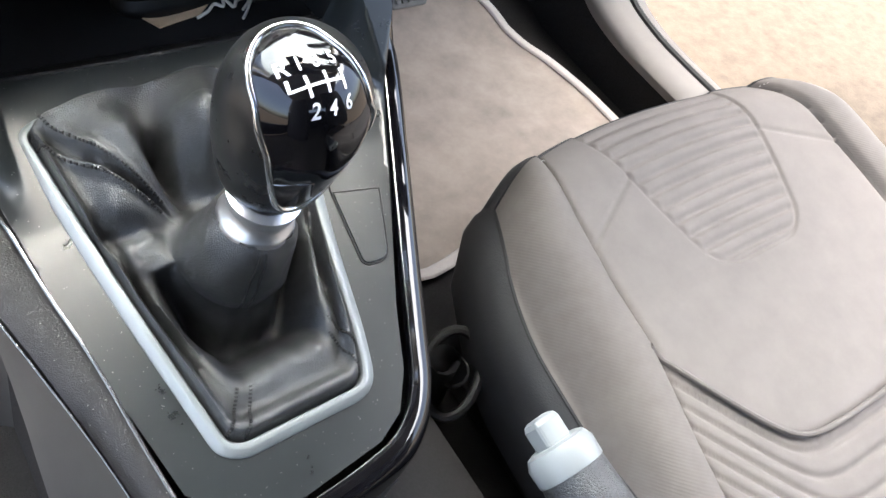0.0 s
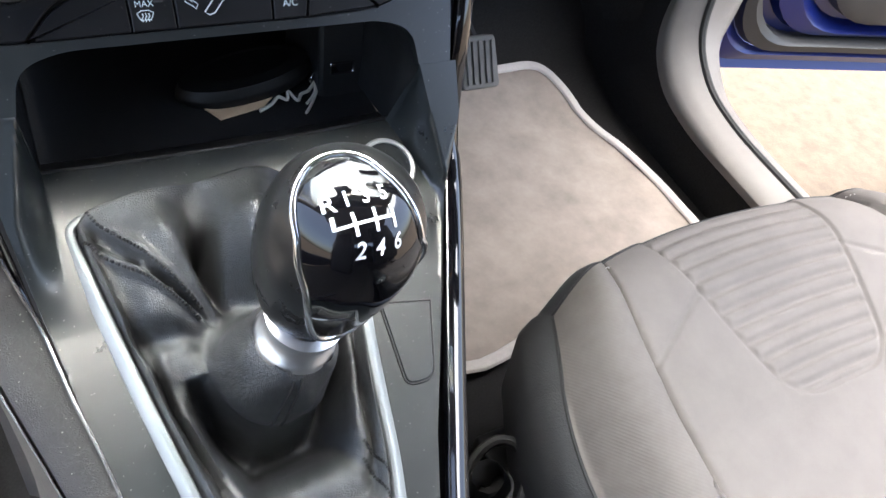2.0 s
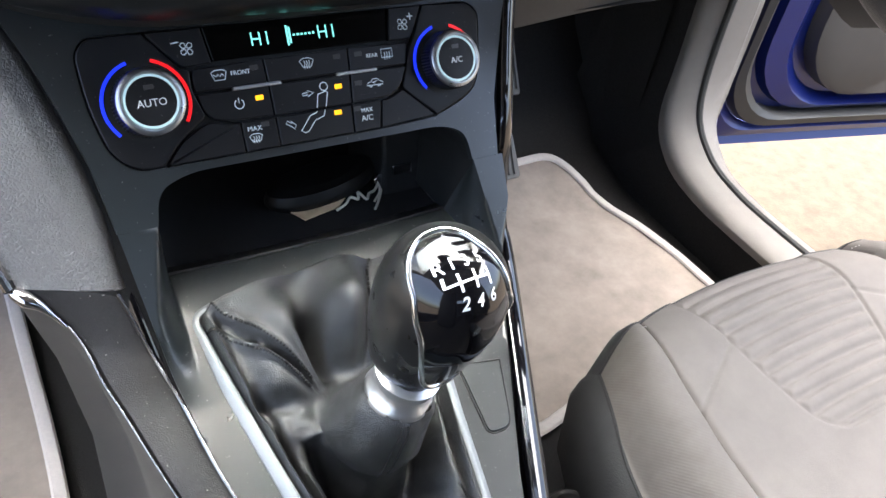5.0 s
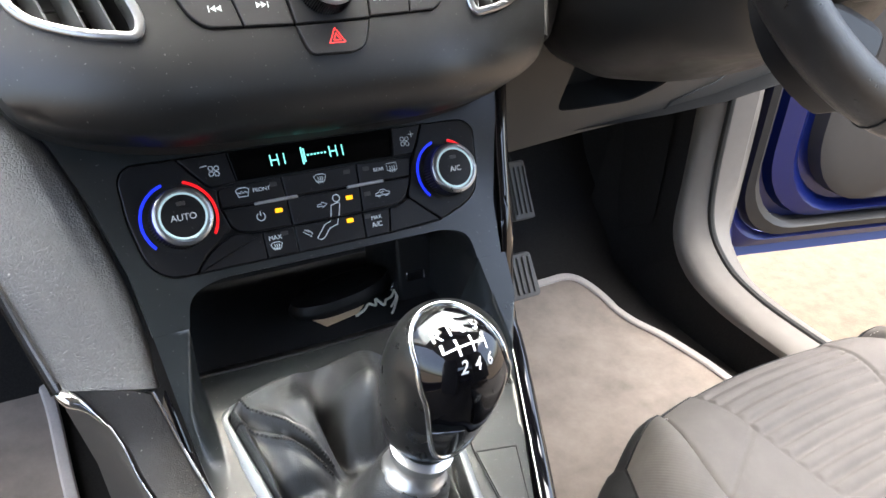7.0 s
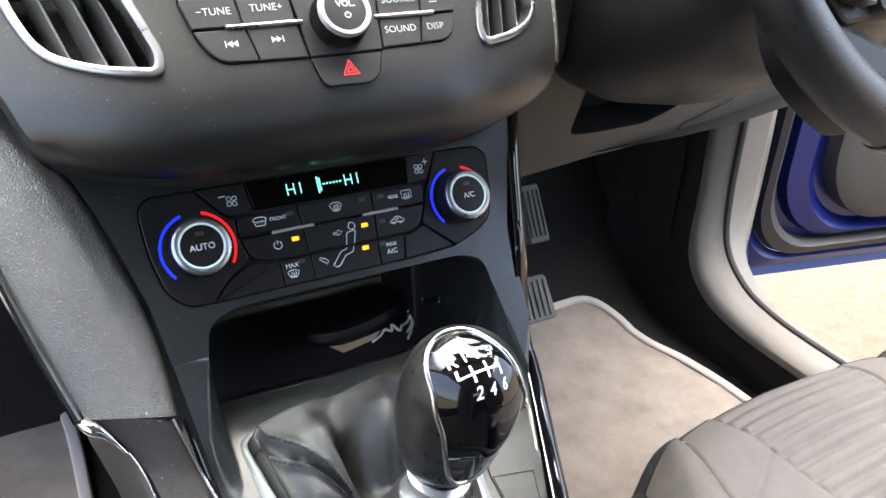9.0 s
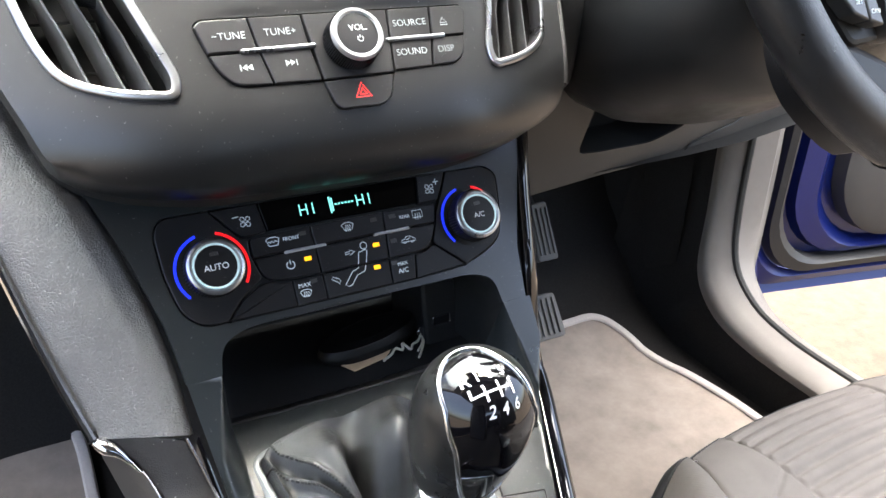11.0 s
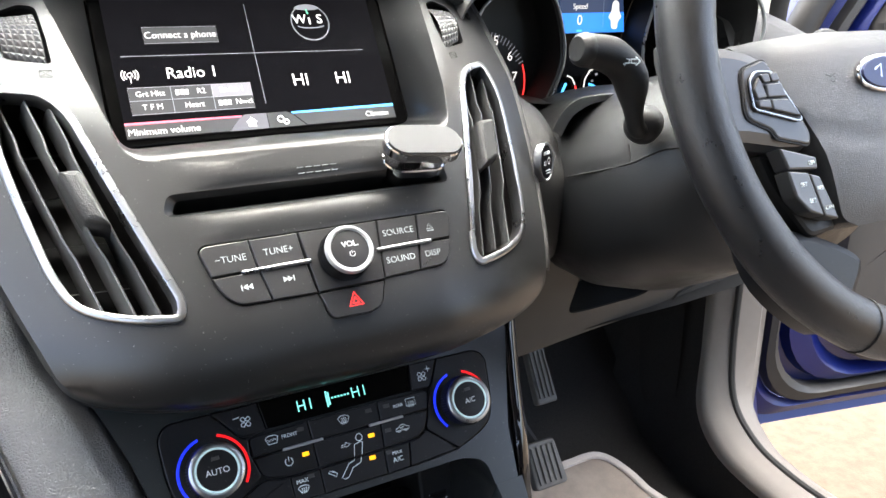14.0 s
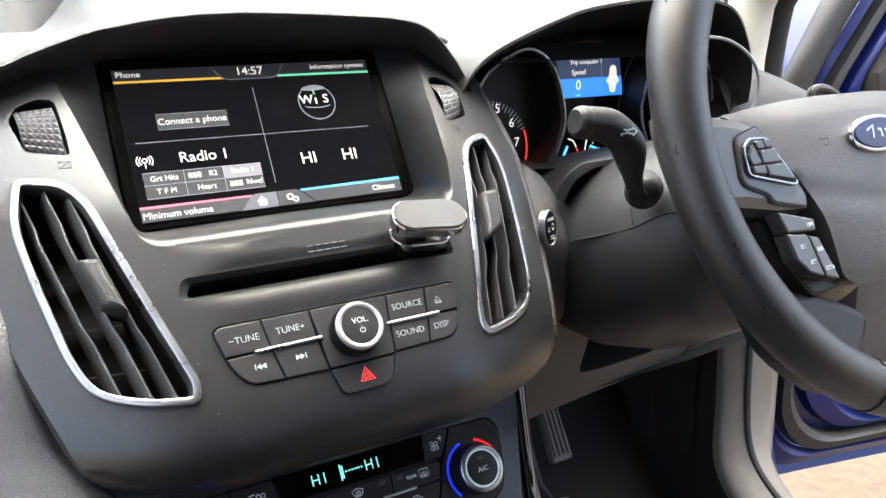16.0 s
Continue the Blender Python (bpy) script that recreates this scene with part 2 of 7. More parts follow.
def inset(loop, d):
    n, out = len(loop), []
    area = sum(loop[i - 1][0] * loop[i][1] - loop[i][0] * loop[i - 1][1] for i in range(n))
    s = 1 if area > 0 else -1
    for i in range(n):
        a, p, b = Vector(loop[i - 1][:2]), Vector(loop[i][:2]), Vector(loop[(i + 1) % n][:2])
        e0, e1 = (p - a), (b - p)
        n0, n1 = Vector((-e0.y, e0.x)), Vector((-e1.y, e1.x))
        v = (n0.normalized() if n0.length > 1e-9 else n0) + (n1.normalized() if n1.length > 1e-9 else n1)
        v = v.normalized() if v.length > 1e-9 else v
        out.append(p + v * d * s)
    # a corner tighter than the inset closes to one place instead of crossing itself
    for _ in range(12):
        crossed = False
        for i in range(n):
            j = (i + 1) % n
            e = Vector(loop[j][:2]) - Vector(loop[i][:2])
            if (out[j] - out[i]).dot(e) < -1e-12:
                c = (out[i] + out[j]) / 2
                out[i], out[j] = c - e * 0.001, c + e * 0.001
                crossed = True
        if not crossed:
            break
    return [tuple(p) for p in out]


def loft(loops, closed=True, cap0=False, cap1=False, bm=None):
    bm = bm or bmesh.new()
    rows = [[bm.verts.new(p) for p in lp] for lp in loops]
    n = len(rows[0])
    for r0, r1 in zip(rows, rows[1:]):
        for i in range(n if closed else n - 1):
            j = (i + 1) % n
            bm.faces.new((r0[i], r0[j], r1[j], r1[i]))
    if cap0:
        bm.faces.new(rows[0])
    if cap1:
        bm.faces.new(list(reversed(rows[-1])))
    return bm


def prism(outline, m, low, high, bevel=0.0008, bm=None):
    """A flat piece with rounded top edges: an outline in the frame m, from low to high along its normal."""
    f = (lambda lp, h: [m @ Vector((x, y, h)) for x, y in [q[:2] for q in lp]])
    loops = [f(outline, low), f(outline, high - bevel), f(inset(outline, bevel * 0.35), high - bevel * 0.3), f(inset(outline, bevel * 1.1), high)]
    bm = loft(loops, True, True, False, bm)
    bm.verts.ensure_lookup_table()
    n = len(outline)
    top = [bm.verts[len(bm.verts) - n + i] for i in range(n)]
    bm.faces.new(top)
    FLAT.add(id(bm))
    return bm


def box(m, x0, x1, y0, y1, z0, z1, r=0.002, bevel=0.0008, bm=None):
    return prism(rounded([(x0, y0), (x1, y0), (x1, y1), (x0, y1)], r, 4), m, z0, z1, bevel, bm=bm)


def ringpiece(outer, inner, m, low, high, bm=None):
    f = (lambda lp, h: [m @ Vector((p[0], p[1], h)) for p in lp])
    mo, mi = inset(outer, 0.0006), inset(inner, -0.0006)
    return loft([f(outer, low), f(outer, high - 0.0006), f(mo, high), f(mi, high), f(inner, high - 0.0006), f(inner, low), f(outer, low)], True, bm=bm)


def circle(cx, cy, r, n=48, a0=0.0, ry=None):
    return [(cx + r * math.cos(2 * math.pi * i / n + a0), cy + (ry or r) * math.sin(2 * math.pi * i / n + a0)) for i in range(n)]


def lathe(profile, m, n=48, bm=None):
    """A turned piece: (radius, height) along the normal of the frame m."""
    loops = [[m @ Vector((max(r, 1e-5) * math.cos(2 * math.pi * i / n), max(r, 1e-5) * math.sin(2 * math.pi * i / n), h)) for i in range(n)] for r, h in profile]
    return loft(loops, True, True, True, bm)


def tube(points, radius, n=12, closed=False, flat=1.0, up=(0, 0, 1), bm=None, caps=True):
    """A round or flattened bar swept along the points; radius: one, or one for each point."""
    vs = [Vector(p) for p in points]
    m, loops = len(vs), []
    rs = radius if isinstance(radius, (list, tuple)) else [radius] * m
    prev = None
    for i, p in enumerate(vs):
        a = vs[i - 1] if (closed or i > 0) else p
        b = vs[(i + 1) % m] if (closed or i < m - 1) else p
        t = (b - a).normalized()
        u = Vector(up) if prev is None else prev
        s = t.cross(u)
        if s.length < 1e-4:
            s = t.cross(Vector((1, 0, 0)))
        s.normalize()
        w = s.cross(t).normalized()
        prev = w
        loops.append([p + s * rs[i] * math.cos(2 * math.pi * k / n) + w * rs[i] * flat * math.sin(2 * math.pi * k / n) for k in range(n)])
    if closed:
        loops.append(loops[0])
        bm = loft(loops, True, bm=bm)
        bmesh.ops.remove_doubles(bm, verts=bm.verts, dist=1e-7)
        return bm
    return loft(loops, True, caps, caps, bm)


def inside(p, poly):
    c, n = False, len(poly)
    for i in range(n):
        (x0, y0), (x1, y1) = poly[i - 1][:2], poly[i][:2]
        if (y0 > p[1]) != (y1 > p[1]) and p[0] < (x1 - x0) * (p[1] - y0) / (y1 - y0) + x0:
            c = not c
    return c


def sheet(outer, holes, fmap, step=0.006, skirt=0.006, hole_skirt=None, extra=(), keep=None):
    """A moulded panel: an outline with holes, filled with small faces and laid on the surface fmap(x, y, depth), with its rims turned back."""
    from mathutils.geometry import delaunay_2d_cdt
    pts, edges = [], []
    for lp in [outer, *holes]:
        k = len(pts)
        pts += [Vector(p[:2]) for p in lp]
        edges += [(k + i, k + (i + 1) % len(lp)) for i in range(len(lp))]
    xs, ys = [p[0] for p in outer], [p[1] for p in outer]
    nx, ny = int((max(xs) - min(xs)) / step), int((max(ys) - min(ys)) / step)
    rim = [Vector(p[:2]) for lp in [outer, *holes] for p in lp]
    arr = np.array([tuple(p) for p in rim])
    for i in range(1, nx):
        for j in range(1, ny):
            p = (min(xs) + step * (i + 0.5 * (j % 2)), min(ys) + step * j)
            if keep and not keep(*p):
                continue
            if np.min((arr[:, 0] - p[0]) ** 2 + (arr[:, 1] - p[1]) ** 2) > (0.45 * step) ** 2:
                pts.append(Vector(p))
    pts += [Vector(p) for p in extra]
    v2, _, f2, *_ = delaunay_2d_cdt(pts, edges, [], 0, 1e-7)
    bm = bmesh.new()
    vs = [bm.verts.new(fmap(p[0], p[1], 0.0)) for p in v2]
    for f in f2:
        c = sum((v2[i] for i in f), Vector((0, 0))) / len(f)
        if inside(c, outer) and not any(inside(c, h) for h in holes):
            try:
                bm.faces.new([vs[i] for i in f])
            except ValueError:
                pass
    bmesh.ops.delete(bm, geom=[v for v in bm.verts if not v.link_faces], context="VERTS")
    bmesh.ops.recalc_face_normals(bm, faces=bm.faces)
    hs = hole_skirt if hole_skirt is not None else [skirt] * len(holes)
    for lp, d in [(outer, skirt)] + list(zip(holes, hs)):
        if d:
            loft([[fmap(p[0], p[1], 0.0) for p in lp], [fmap(p[0], p[1], d) for p in lp]], True, bm=bm)
    bmesh.ops.remove_doubles(bm, verts=bm.verts, dist=1e-6)
    return bm


def lettering(body, size, m, mat, name, parent, depth=0.00015, align="CENTER", label="", bold=0.0, wide=1.0):
    """Words in the built-in font, made into a mesh on the frame m."""
    cu = bpy.data.curves.new(name, "FONT")
    cu.body, cu.size, cu.align_x, cu.align_y, cu.extrude, cu.resolution_u, cu.offset = body, size, align, "CENTER", depth, 3, bold
    tmp = bpy.data.objects.new(name, cu)
    scene.collection.objects.link(tmp)
    me = bpy.data.meshes.new_from_object(tmp.evaluated_get(bpy.context.evaluated_depsgraph_get()))
    bpy.data.objects.remove(tmp)
    bpy.data.curves.remove(cu)
    me.transform(m @ Matrix.Diagonal((wide, 1, 1, 1)))
    me.name = name
    me.materials.clear()
    me.materials.append(mat)
    return part(name, me, mat, parent, label)


def at(m, x, y, h=0.0, turn=0.0):
    return m @ Matrix.Translation((x, y, h)) @ Matrix.Rotation(radians(turn), 4, "Z")


def stroke(points, width, m, h, depth=0.0002, closed=False, bm=None):
    """A flat line of that width laid on the frame m."""
    bm = bm or bmesh.new()
    vs, n = [Vector(p) for p in points], len(points)
    L, R = [], []
    for i in range(n):
        a = vs[i - 1] if (closed or i) else vs[i]
        b = vs[(i + 1) % n] if (closed or i < n - 1) else vs[i]
        t = (b - a).normalized()
        s = Vector((-t.y, t.x)) * width / 2
        L.append(vs[i] + s), R.append(vs[i] - s)
    for side in ([*range(n)],):
        top = [(bm.verts.new(m @ Vector((*L[i], h + depth))), bm.verts.new(m @ Vector((*R[i], h + depth)))) for i in side]
        for i in range(n if closed else n - 1):
            j = (i + 1) % n
            bm.faces.new((top[i][0], top[j][0], top[j][1], top[i][1]))
    return bm


def solid_box(x0, x1, y0, y1, z0, z1, bevel=0.01, bm=None):
    bm = bm or bmesh.new()
    g = bmesh.ops.create_cube(bm, size=1, matrix=Matrix.LocRotScale(((x0 + x1) / 2, (y0 + y1) / 2, (z0 + z1) / 2), None, (x1 - x0, y1 - y0, z1 - z0)))
    if bevel:
        es = list({e for v in g["verts"] for e in v.link_edges})
        bmesh.ops.bevel(bm, geom=es, offset=bevel, segments=3, affect="EDGES", profile=0.5)
    return bm


# frames of the console's faces
F_GEAR = plane((0, 0.309, 0.2876), 17.85)
F_CLIM = plane((0, 0.3515, 0.384), 56.3)
F_FAS = plane((0, 0.341, 0.474), 53.9)
F_SCR = plane((0, 0.4875, 0.594), 57.9)

# ---- ground, far surroundings and car shell ----
bm = bmesh.new()
bmesh.ops.create_grid(bm, x_segments=40, y_segments=40, size=120, matrix=Matrix.Translation((0, 0, -0.33)))
whole("ground", bm, M_GROUND, "pale sandy gravel driveway beside the car", "ground", kind="structure")

random.seed(4)
bm = bmesh.new()
for i in range(420):
    a = radians(random.uniform(20, 160))
    r = random.uniform(13, 16)
    p = (r * math.cos(a), r * math.sin(a), random.uniform(-0.3, 2.2))
    s = random.uniform(0.35, 0.8)
    bmesh.ops.create_icosphere(bm, subdivisions=1, radius=s, matrix=Matrix.Translation(p) @ Matrix.Diagonal((1, 1, random.uniform(0.6, 1.1), 1)))
for v in bm.verts:
    v.co += Vector(noise.noise_vector(v.co * 3.0)) * 0.3
whole("hedge_backdrop", bm, M_HEDGE, "far green hedge seen through the windscreen", "hedge", kind="stuff", smooth=False)

# floor pan with tunnel and toe board
fl = [(-0.70, 0.0), (-0.57, 0.0), (-0.122, 0.0), (-0.112, 0.10), (-0.09, 0.17), (0.02, 0.17), (0.10, 0.10), (0.14, 0.0), (0.55, 0.0), (0.62, 0.0)]
rows = []
for y, dz in [(-1.7, 0.0), (-0.6, 0.0), (0.0, 0.0), (0.60, 0.0), (0.69, 0.02), (0.80, 0.14), (0.90, 0.34), (0.93, 0.62)]:
    rows.append([(x, y, max(z * (1.0 if y < 0.6 else 0.9), dz) if dz else z) for x, z in fl])
whole("floor", loft(rows, False), M_CARPET, "black carpet covering the car floor", "carpet", kind="structure", angle=60)


def mat_thing(outline, label):
    ob = thing("floor_mat", (0.35 if outline[0][0] > 0 else -0.4, 0.4, 0.0), label, "floor mat", "car mats")
    lp = smooth_loop(outline, 6)
    m = Matrix.Translation((0, 0, 0.0))
    part("pad", sheet(lp, [], lambda x, y, d: (x, y, 0.010 + 0.0015 * noise.noise((x * 18, y * 18, 0)) + max(0, y - 0.60) * 0.25 - d), 0.02, 0.008), M_MAT, ob, "grey short-pile carpet")
    pts = [(x, y, 0.0115 + max(0, y - 0.60) * 0.25) for x, y in lp]
    part("border", tube(pts, 0.0062, 8, True, 0.55), M_BORDER, ob, "pale woven edging tape")
    return ob


mat_thing([(0.19, 0.335), (0.30, 0.336), (0.44, 0.338), (0.525, 0.350), (0.535, 0.44), (0.527, 0.52), (0.513, 0.57), (0.507, 0.63), (0.487, 0.668), (0.44, 0.672), (0.36, 0.668), (0.28, 0.665), (0.22, 0.655), (0.195, 0.62), (0.185, 0.5)],
          "grey carpet car mat with pale sewn border")
mat_thing([(-0.56, 0.30), (-0.35, 0.29), (-0.18, 0.30), (-0.158, 0.42), (-0.156, 0.60), (-0.160, 0.72), (-0.20, 0.76), (-0.40, 0.77), (-0.55, 0.74)],
          "grey carpet car mat with pale stitched border")

# sill trim and kick panel on the driver's side
inn = smooth_loop([(0.565, -0.6, 0.062), (0.565, 0.10, 0.062), (0.567, 0.40, 0.064), (0.570, 0.50, 0.070), (0.575, 0.555, 0.088), (0.585, 0.592, 0.125), (0.598, 0.606, 0.20), (0.601, 0.614, 0.32), (0.602, 0.624, 0.46)], 5, False)
mid = smooth_loop([(0.605, -0.6, 0.075), (0.605, 0.10, 0.075), (0.607, 0.385, 0.076), (0.608, 0.48, 0.083), (0.610, 0.53, 0.100), (0.613, 0.566, 0.135), (0.618, 0.582, 0.20), (0.62, 0.588, 0.32), (0.62, 0.60, 0.46)], 5, False)
out = smooth_loop([(0.645, -0.6, 0.060), (0.645, 0.10, 0.060), (0.645, 0.38, 0.060), (0.645, 0.49, 0.068), (0.648, 0.535, 0.086), (0.65, 0.565, 0.125), (0.655, 0.572, 0.20), (0.655, 0.575, 0.32), (0.655, 0.585, 0.46)], 5, False)
n = len(inn)
mx = (lambda a, b, f, lift=0.0: [tuple(Vector(p) * (1 - f) + Vector(q) * f + Vector((0, -lift * 0.6, lift))) for p, q in zip(a, b)])
drop = [(x + 0.004, y + 0.012, z - 0.012) for x, y, z in inn]
sill = thing("sill_trim", (0.6, 0.2, 0.0), "grey moulded plastic sill trim rising into kick panel", "car trim", kind="structure")
part("sill_cover", loft([drop, mx(inn, inn, 0, -0.004), inn, mx(inn, mid, 0.12, 0.004), mx(inn, mid, 0.5, 0.003), mx(inn, mid, 0.86, 0.002), mx(inn, mid, 0.95, -0.004)], False), M_KICK, sill)
part("carpet_side", loft([drop, [(x + 0.0, y + 0.05 + 0.3 * max(0, y - 0.45), max(-0.02, z - 0.10)) for x, y, z in inn], [(x - 0.03, y + 0.09 + 0.3 * max(0, y - 0.45), -0.01) for x, y, z in inn]], False), M_CARPET, sill, "black carpet below the sill")
part("door_seal", tube(mx(inn, mid, 1.0, -0.001), 0.0045, 8, False), M_RUBBER, sill, "black rubber door seal")
part("outer_sill", loft([mx(mid, out, 0.06, -0.006), mx(mid, out, 0.12, 0.001), mx(mid, out, 0.5, 0.002), mx(mid, out, 0.9, 0.001), mx(mid, out, 1.0, -0.004), [(x + 0.006, y, z - 0.05) for x, y, z in out]], False), M_KICK, sill)

# blue body side under and ahead of the door opening
bm = loft([[(0.645, -0.9, 0.0), (0.645, 0.45, 0.0), (0.665, 0.56, 0.06), (0.67, 0.60, 0.16), (0.67, 0.605, 0.5)],
           [(0.655, -0.9, -0.02), (0.655, 0.45, -0.02), (0.70, 0.58, 0.03), (0.71, 0.625, 0.16), (0.71, 0.63, 0.5)],
           [(0.66, -0.9, -0.10), (0.66, 0.5, -0.10), (0.74, 0.64, -0.10), (0.75, 0.70, 0.16), (0.75, 0.70, 0.5)]], False)
whole("body_side", bm, M_BLUE, "glossy blue painted door sill and pillar", "car body", kind="structure")

# roof, pillars and the closed far sides of the cabin; unseen walls cut light
shell = thing("cabin_shell", (0, -0.5, 1.0), "pale grey headlining and pillars of the cabin", "car interior", kind="structure")
# roof front is drawn forward, out of view, to keep sky off the plate
ys = [0.27, 0.16, 0.10, 0.0, -0.3, -0.9, -1.5]
part("roof", loft([[(x, y, 1.06 - 0.05 * (x / 0.6) ** 2 - (0.115 if y > 0.2 else 0.055 if y > 0.13 else 0.03 if y < -1.3 else 0)) for x in (-0.60, -0.3, 0, 0.3, 0.60)] for y in ys] + [[(x, y, 1.10 - 0.05 * (x / 0.6) ** 2 - (0.15 if y > 0.2 else 0.08 if y > 0.13 else 0)) for x in (-0.60, -0.3, 0, 0.3, 0.60)] for y in reversed(ys)], False), M_ROOF, shell)
part("rear_wall", solid_box(-0.66, 0.66, -1.72, -1.66, 0.0, 0.90, 0.02), M_DASH, shell)
# added low wall, unseen; its height trims light from the passenger side
part("passenger_wall", solid_box(-0.76, -0.70, -0.62, 0.66, 0.0, 0.20, 0.02), M_DASH, shell, "unseen low wall limiting light from the passenger side")
part("side_wall", solid_box(-0.74, -0.68, -1.7, -0.62, 0.0, 0.82, 0.02), M_DASH, shell)
part("rear_side_wall", solid_box(0.66, 0.72, -1.7, -0.62, 0.0, 0.82, 0.02), M_DASH, shell)
for x in (-0.66, 0.66):
    part("rear_pillar", tube([(x, -0.60, 0.58), (x * 0.93, -0.62, 1.04)], 0.05, 10), M_ROOF, shell)
    part("windscreen_pillar", tube(smooth_loop([(x * 0.962, 0.645, 0.54), (x * 0.958, 0.64, 0.64), (x * 0.95, 0.60, 0.72), (x * 0.93, 0.38, 0.87), (x * 0.90, 0.08, 1.02)], 4, False), 0.026, 12), M_PILLAR, shell, "cream pillar trim")
    part("pillar_seal", tube(smooth_loop([(x * 1.022, 0.640, 0.50), (x * 1.018, 0.635, 0.64), (x * 1.008, 0.59, 0.72), (x * 0.985, 0.36, 0.88), (x * 0.95, 0.06, 1.03)], 4, False), 0.018, 10), M_RUBBER, shell, "black rubber door seal")

# unseen rear seat block, tall and dark to cut light from behind
part("rear_seat_block", solid_box(-0.6, 0.6, -1.55, -1.35, 0.15, 0.84, 0.05), M_SEATDARK, shell)

# ---- open driver's door ----
door = thing("door_1", (0.72, 0.66, 0.1), "open blue car door with black inner panel", "car door", kind="structure")
D = Matrix.Translation((0.705, 0.645, 0.0)) @ Matrix.Rotation(radians(-12), 4, "Z")
# u runs out along the door, v back towards the cabin, z up
dpt = (lambda u, v, z: tuple(D @ Vector((u, v, z))))
def contour(u, z, r, v, n=8):
    t = min(u, 0.085) + 0.15 * max(0, u - 0.085)
    pts = [dpt(t + 0.16, v, 0.78), dpt(t + 0.094, v, 0.68), dpt(t + 0.035, v, 0.59), dpt(t * 0.5 + u * 0.5 + 0.010, v, 0.545), dpt(u + 0.002, v, 0.515), dpt(u, v, 0.48), dpt(u, v, 0.35), dpt(u, v, z + r + 0.04)]
    pts += [dpt(u + r - r * math.cos(a), v, z + r - r * math.sin(a)) for a in np.linspace(0, math.pi / 2, n)]
    return pts + [dpt(u + r + 0.1, v, z), dpt(0.6, v, z - 0.004), dpt(1.0, v, z - 0.008)]


part("outer_skin", loft([contour(0, 0, 0.01, 0.12), contour(-0.002, -0.002, 0.012, 0.05), contour(0, 0, 0.015, 0.02)], False), M_BLUE, door)
part("inner_flange", loft([contour(0, 0, 0.015, 0.02), contour(0.012, 0.016, 0.02, 0.03), contour(0.019, 0.0216, 0.051, 0.028), contour(0.022, 0.0264, 0.0595, 0.004), contour(0.034, 0.0396, 0.0765, -0.004), contour(0.042, 0.0468, 0.085, 0.004)], False), M_BLUE, door)
part("weather_seal", loft([contour(0.042, 0.0468, 0.085, 0.006), contour(0.045, 0.0498, 0.0884, -0.01), contour(0.054, 0.0612, 0.0952, -0.014), contour(0.062, 0.0648, 0.102, -0.008), contour(0.064, 0.066, 0.102, 0.014)], False), M_DOORSEAL, door, "grey rubber weather seal")
part("inner_panel", loft([contour(0.064, 0.066, 0.102, 0.014), contour(0.078, 0.0708, 0.11, 0.012), contour(0.082, 0.0732, 0.11, -0.004), contour(0.112, 0.0804, 0.11, -0.01), contour(0.122, 0.084, 0.11, -0.004), contour(0.134, 0.09, 0.11, 0.012), contour(0.15, 0.096, 0.11, 0.012)], False), M_BLUE, door)
part("trim_panel", loft([contour(0.15, 0.096, 0.11, 0.012), contour(0.152, 0.0972, 0.11, -0.012), contour(0.17, 0.105, 0.11, -0.022), contour(0.3, 0.2, 0.12, -0.032), contour(0.5, 0.34, 0.12, -0.036), contour(0.7, 0.49, 0.05, -0.036)], False), M_LOWER, door, "grey grained inner door panel")
part("door_handle_bowl", tube(smooth_loop([dpt(0.16, -0.05, 0.555), dpt(0.22, -0.065, 0.575), dpt(0.32, -0.07, 0.58), dpt(0.45, -0.06, 0.575)], 5, False), 0.014, 10), M_LOWER, door, "grey pull handle")
part("window_frame", tube(smooth_loop([dpt(0.012, -0.004, 0.56), dpt(0.040, -0.004, 0.615), dpt(0.108, -0.004, 0.72), dpt(0.30, 0.0, 0.90), dpt(0.5, 0.0, 0.96), dpt(0.95, 0.0, 0.97)], 5, False), 0.020, 10), M_DOORSEAL, door, "dark window frame seal")

# ---- interior mirror under the roof's front edge, unseen, added to block sky ----
mir = thing("rear_view_mirror", (0.03, 0.27, 0.93), "unseen black mirror below the roof's front edge, blocks sky", "mirror")
MM = look((0.03, 0.27, 0.895), (0.28, -0.40, 0.80)) @ Matrix.Rotation(radians(180), 4, "Y")
part("housing", prism(rounded([(-0.125, -0.036), (0.125, -0.036), (0.125, 0.036), (-0.125, 0.036)], 0.025, 6), MM, -0.030, 0.004, 0.008), M_BLACK, mir)
part("mirror_glass", prism(rounded([(-0.118, -0.030), (0.118, -0.030), (0.118, 0.030), (-0.118, 0.030)], 0.022, 6), MM, 0.002, 0.0055, 0.0004), M_CHROME, mir, "silvered glass")
# added block beside the mirror; keeps sky out of the plate's reflection
part("sky_block", solid_box(-0.06, 0.12, 0.275, 0.375, 0.885, 0.925, 0.012), M_BLACK, mir, "unseen black block that keeps sky off the gear plate")
part("stem", tube([(0.03, 0.30, 0.90), (0.03, 0.29, 0.94)], 0.012, 10), M_BLACK, mir)

# ---- dashboard ----
dash = thing("dashboard", (0, 0.6, 0.5), "dark grey soft-touch car dashboard with hooded top", "dashboard", kind="structure")


LIP = smooth_loop([(-0.24, 0.610), (-0.20, 0.627), (-0.148, 0.643), (-0.1325, 0.6495), (-0.1016, 0.660), (-0.0857, 0.6635), (-0.053, 0.6685), (-0.019, 0.6705), (0.018, 0.6700), (0.057, 0.6680), (0.100, 0.6650), (0.126, 0.6580), (0.145, 0.6410), (0.156, 0.6270), (0.166, 0.6100)], 6, False)


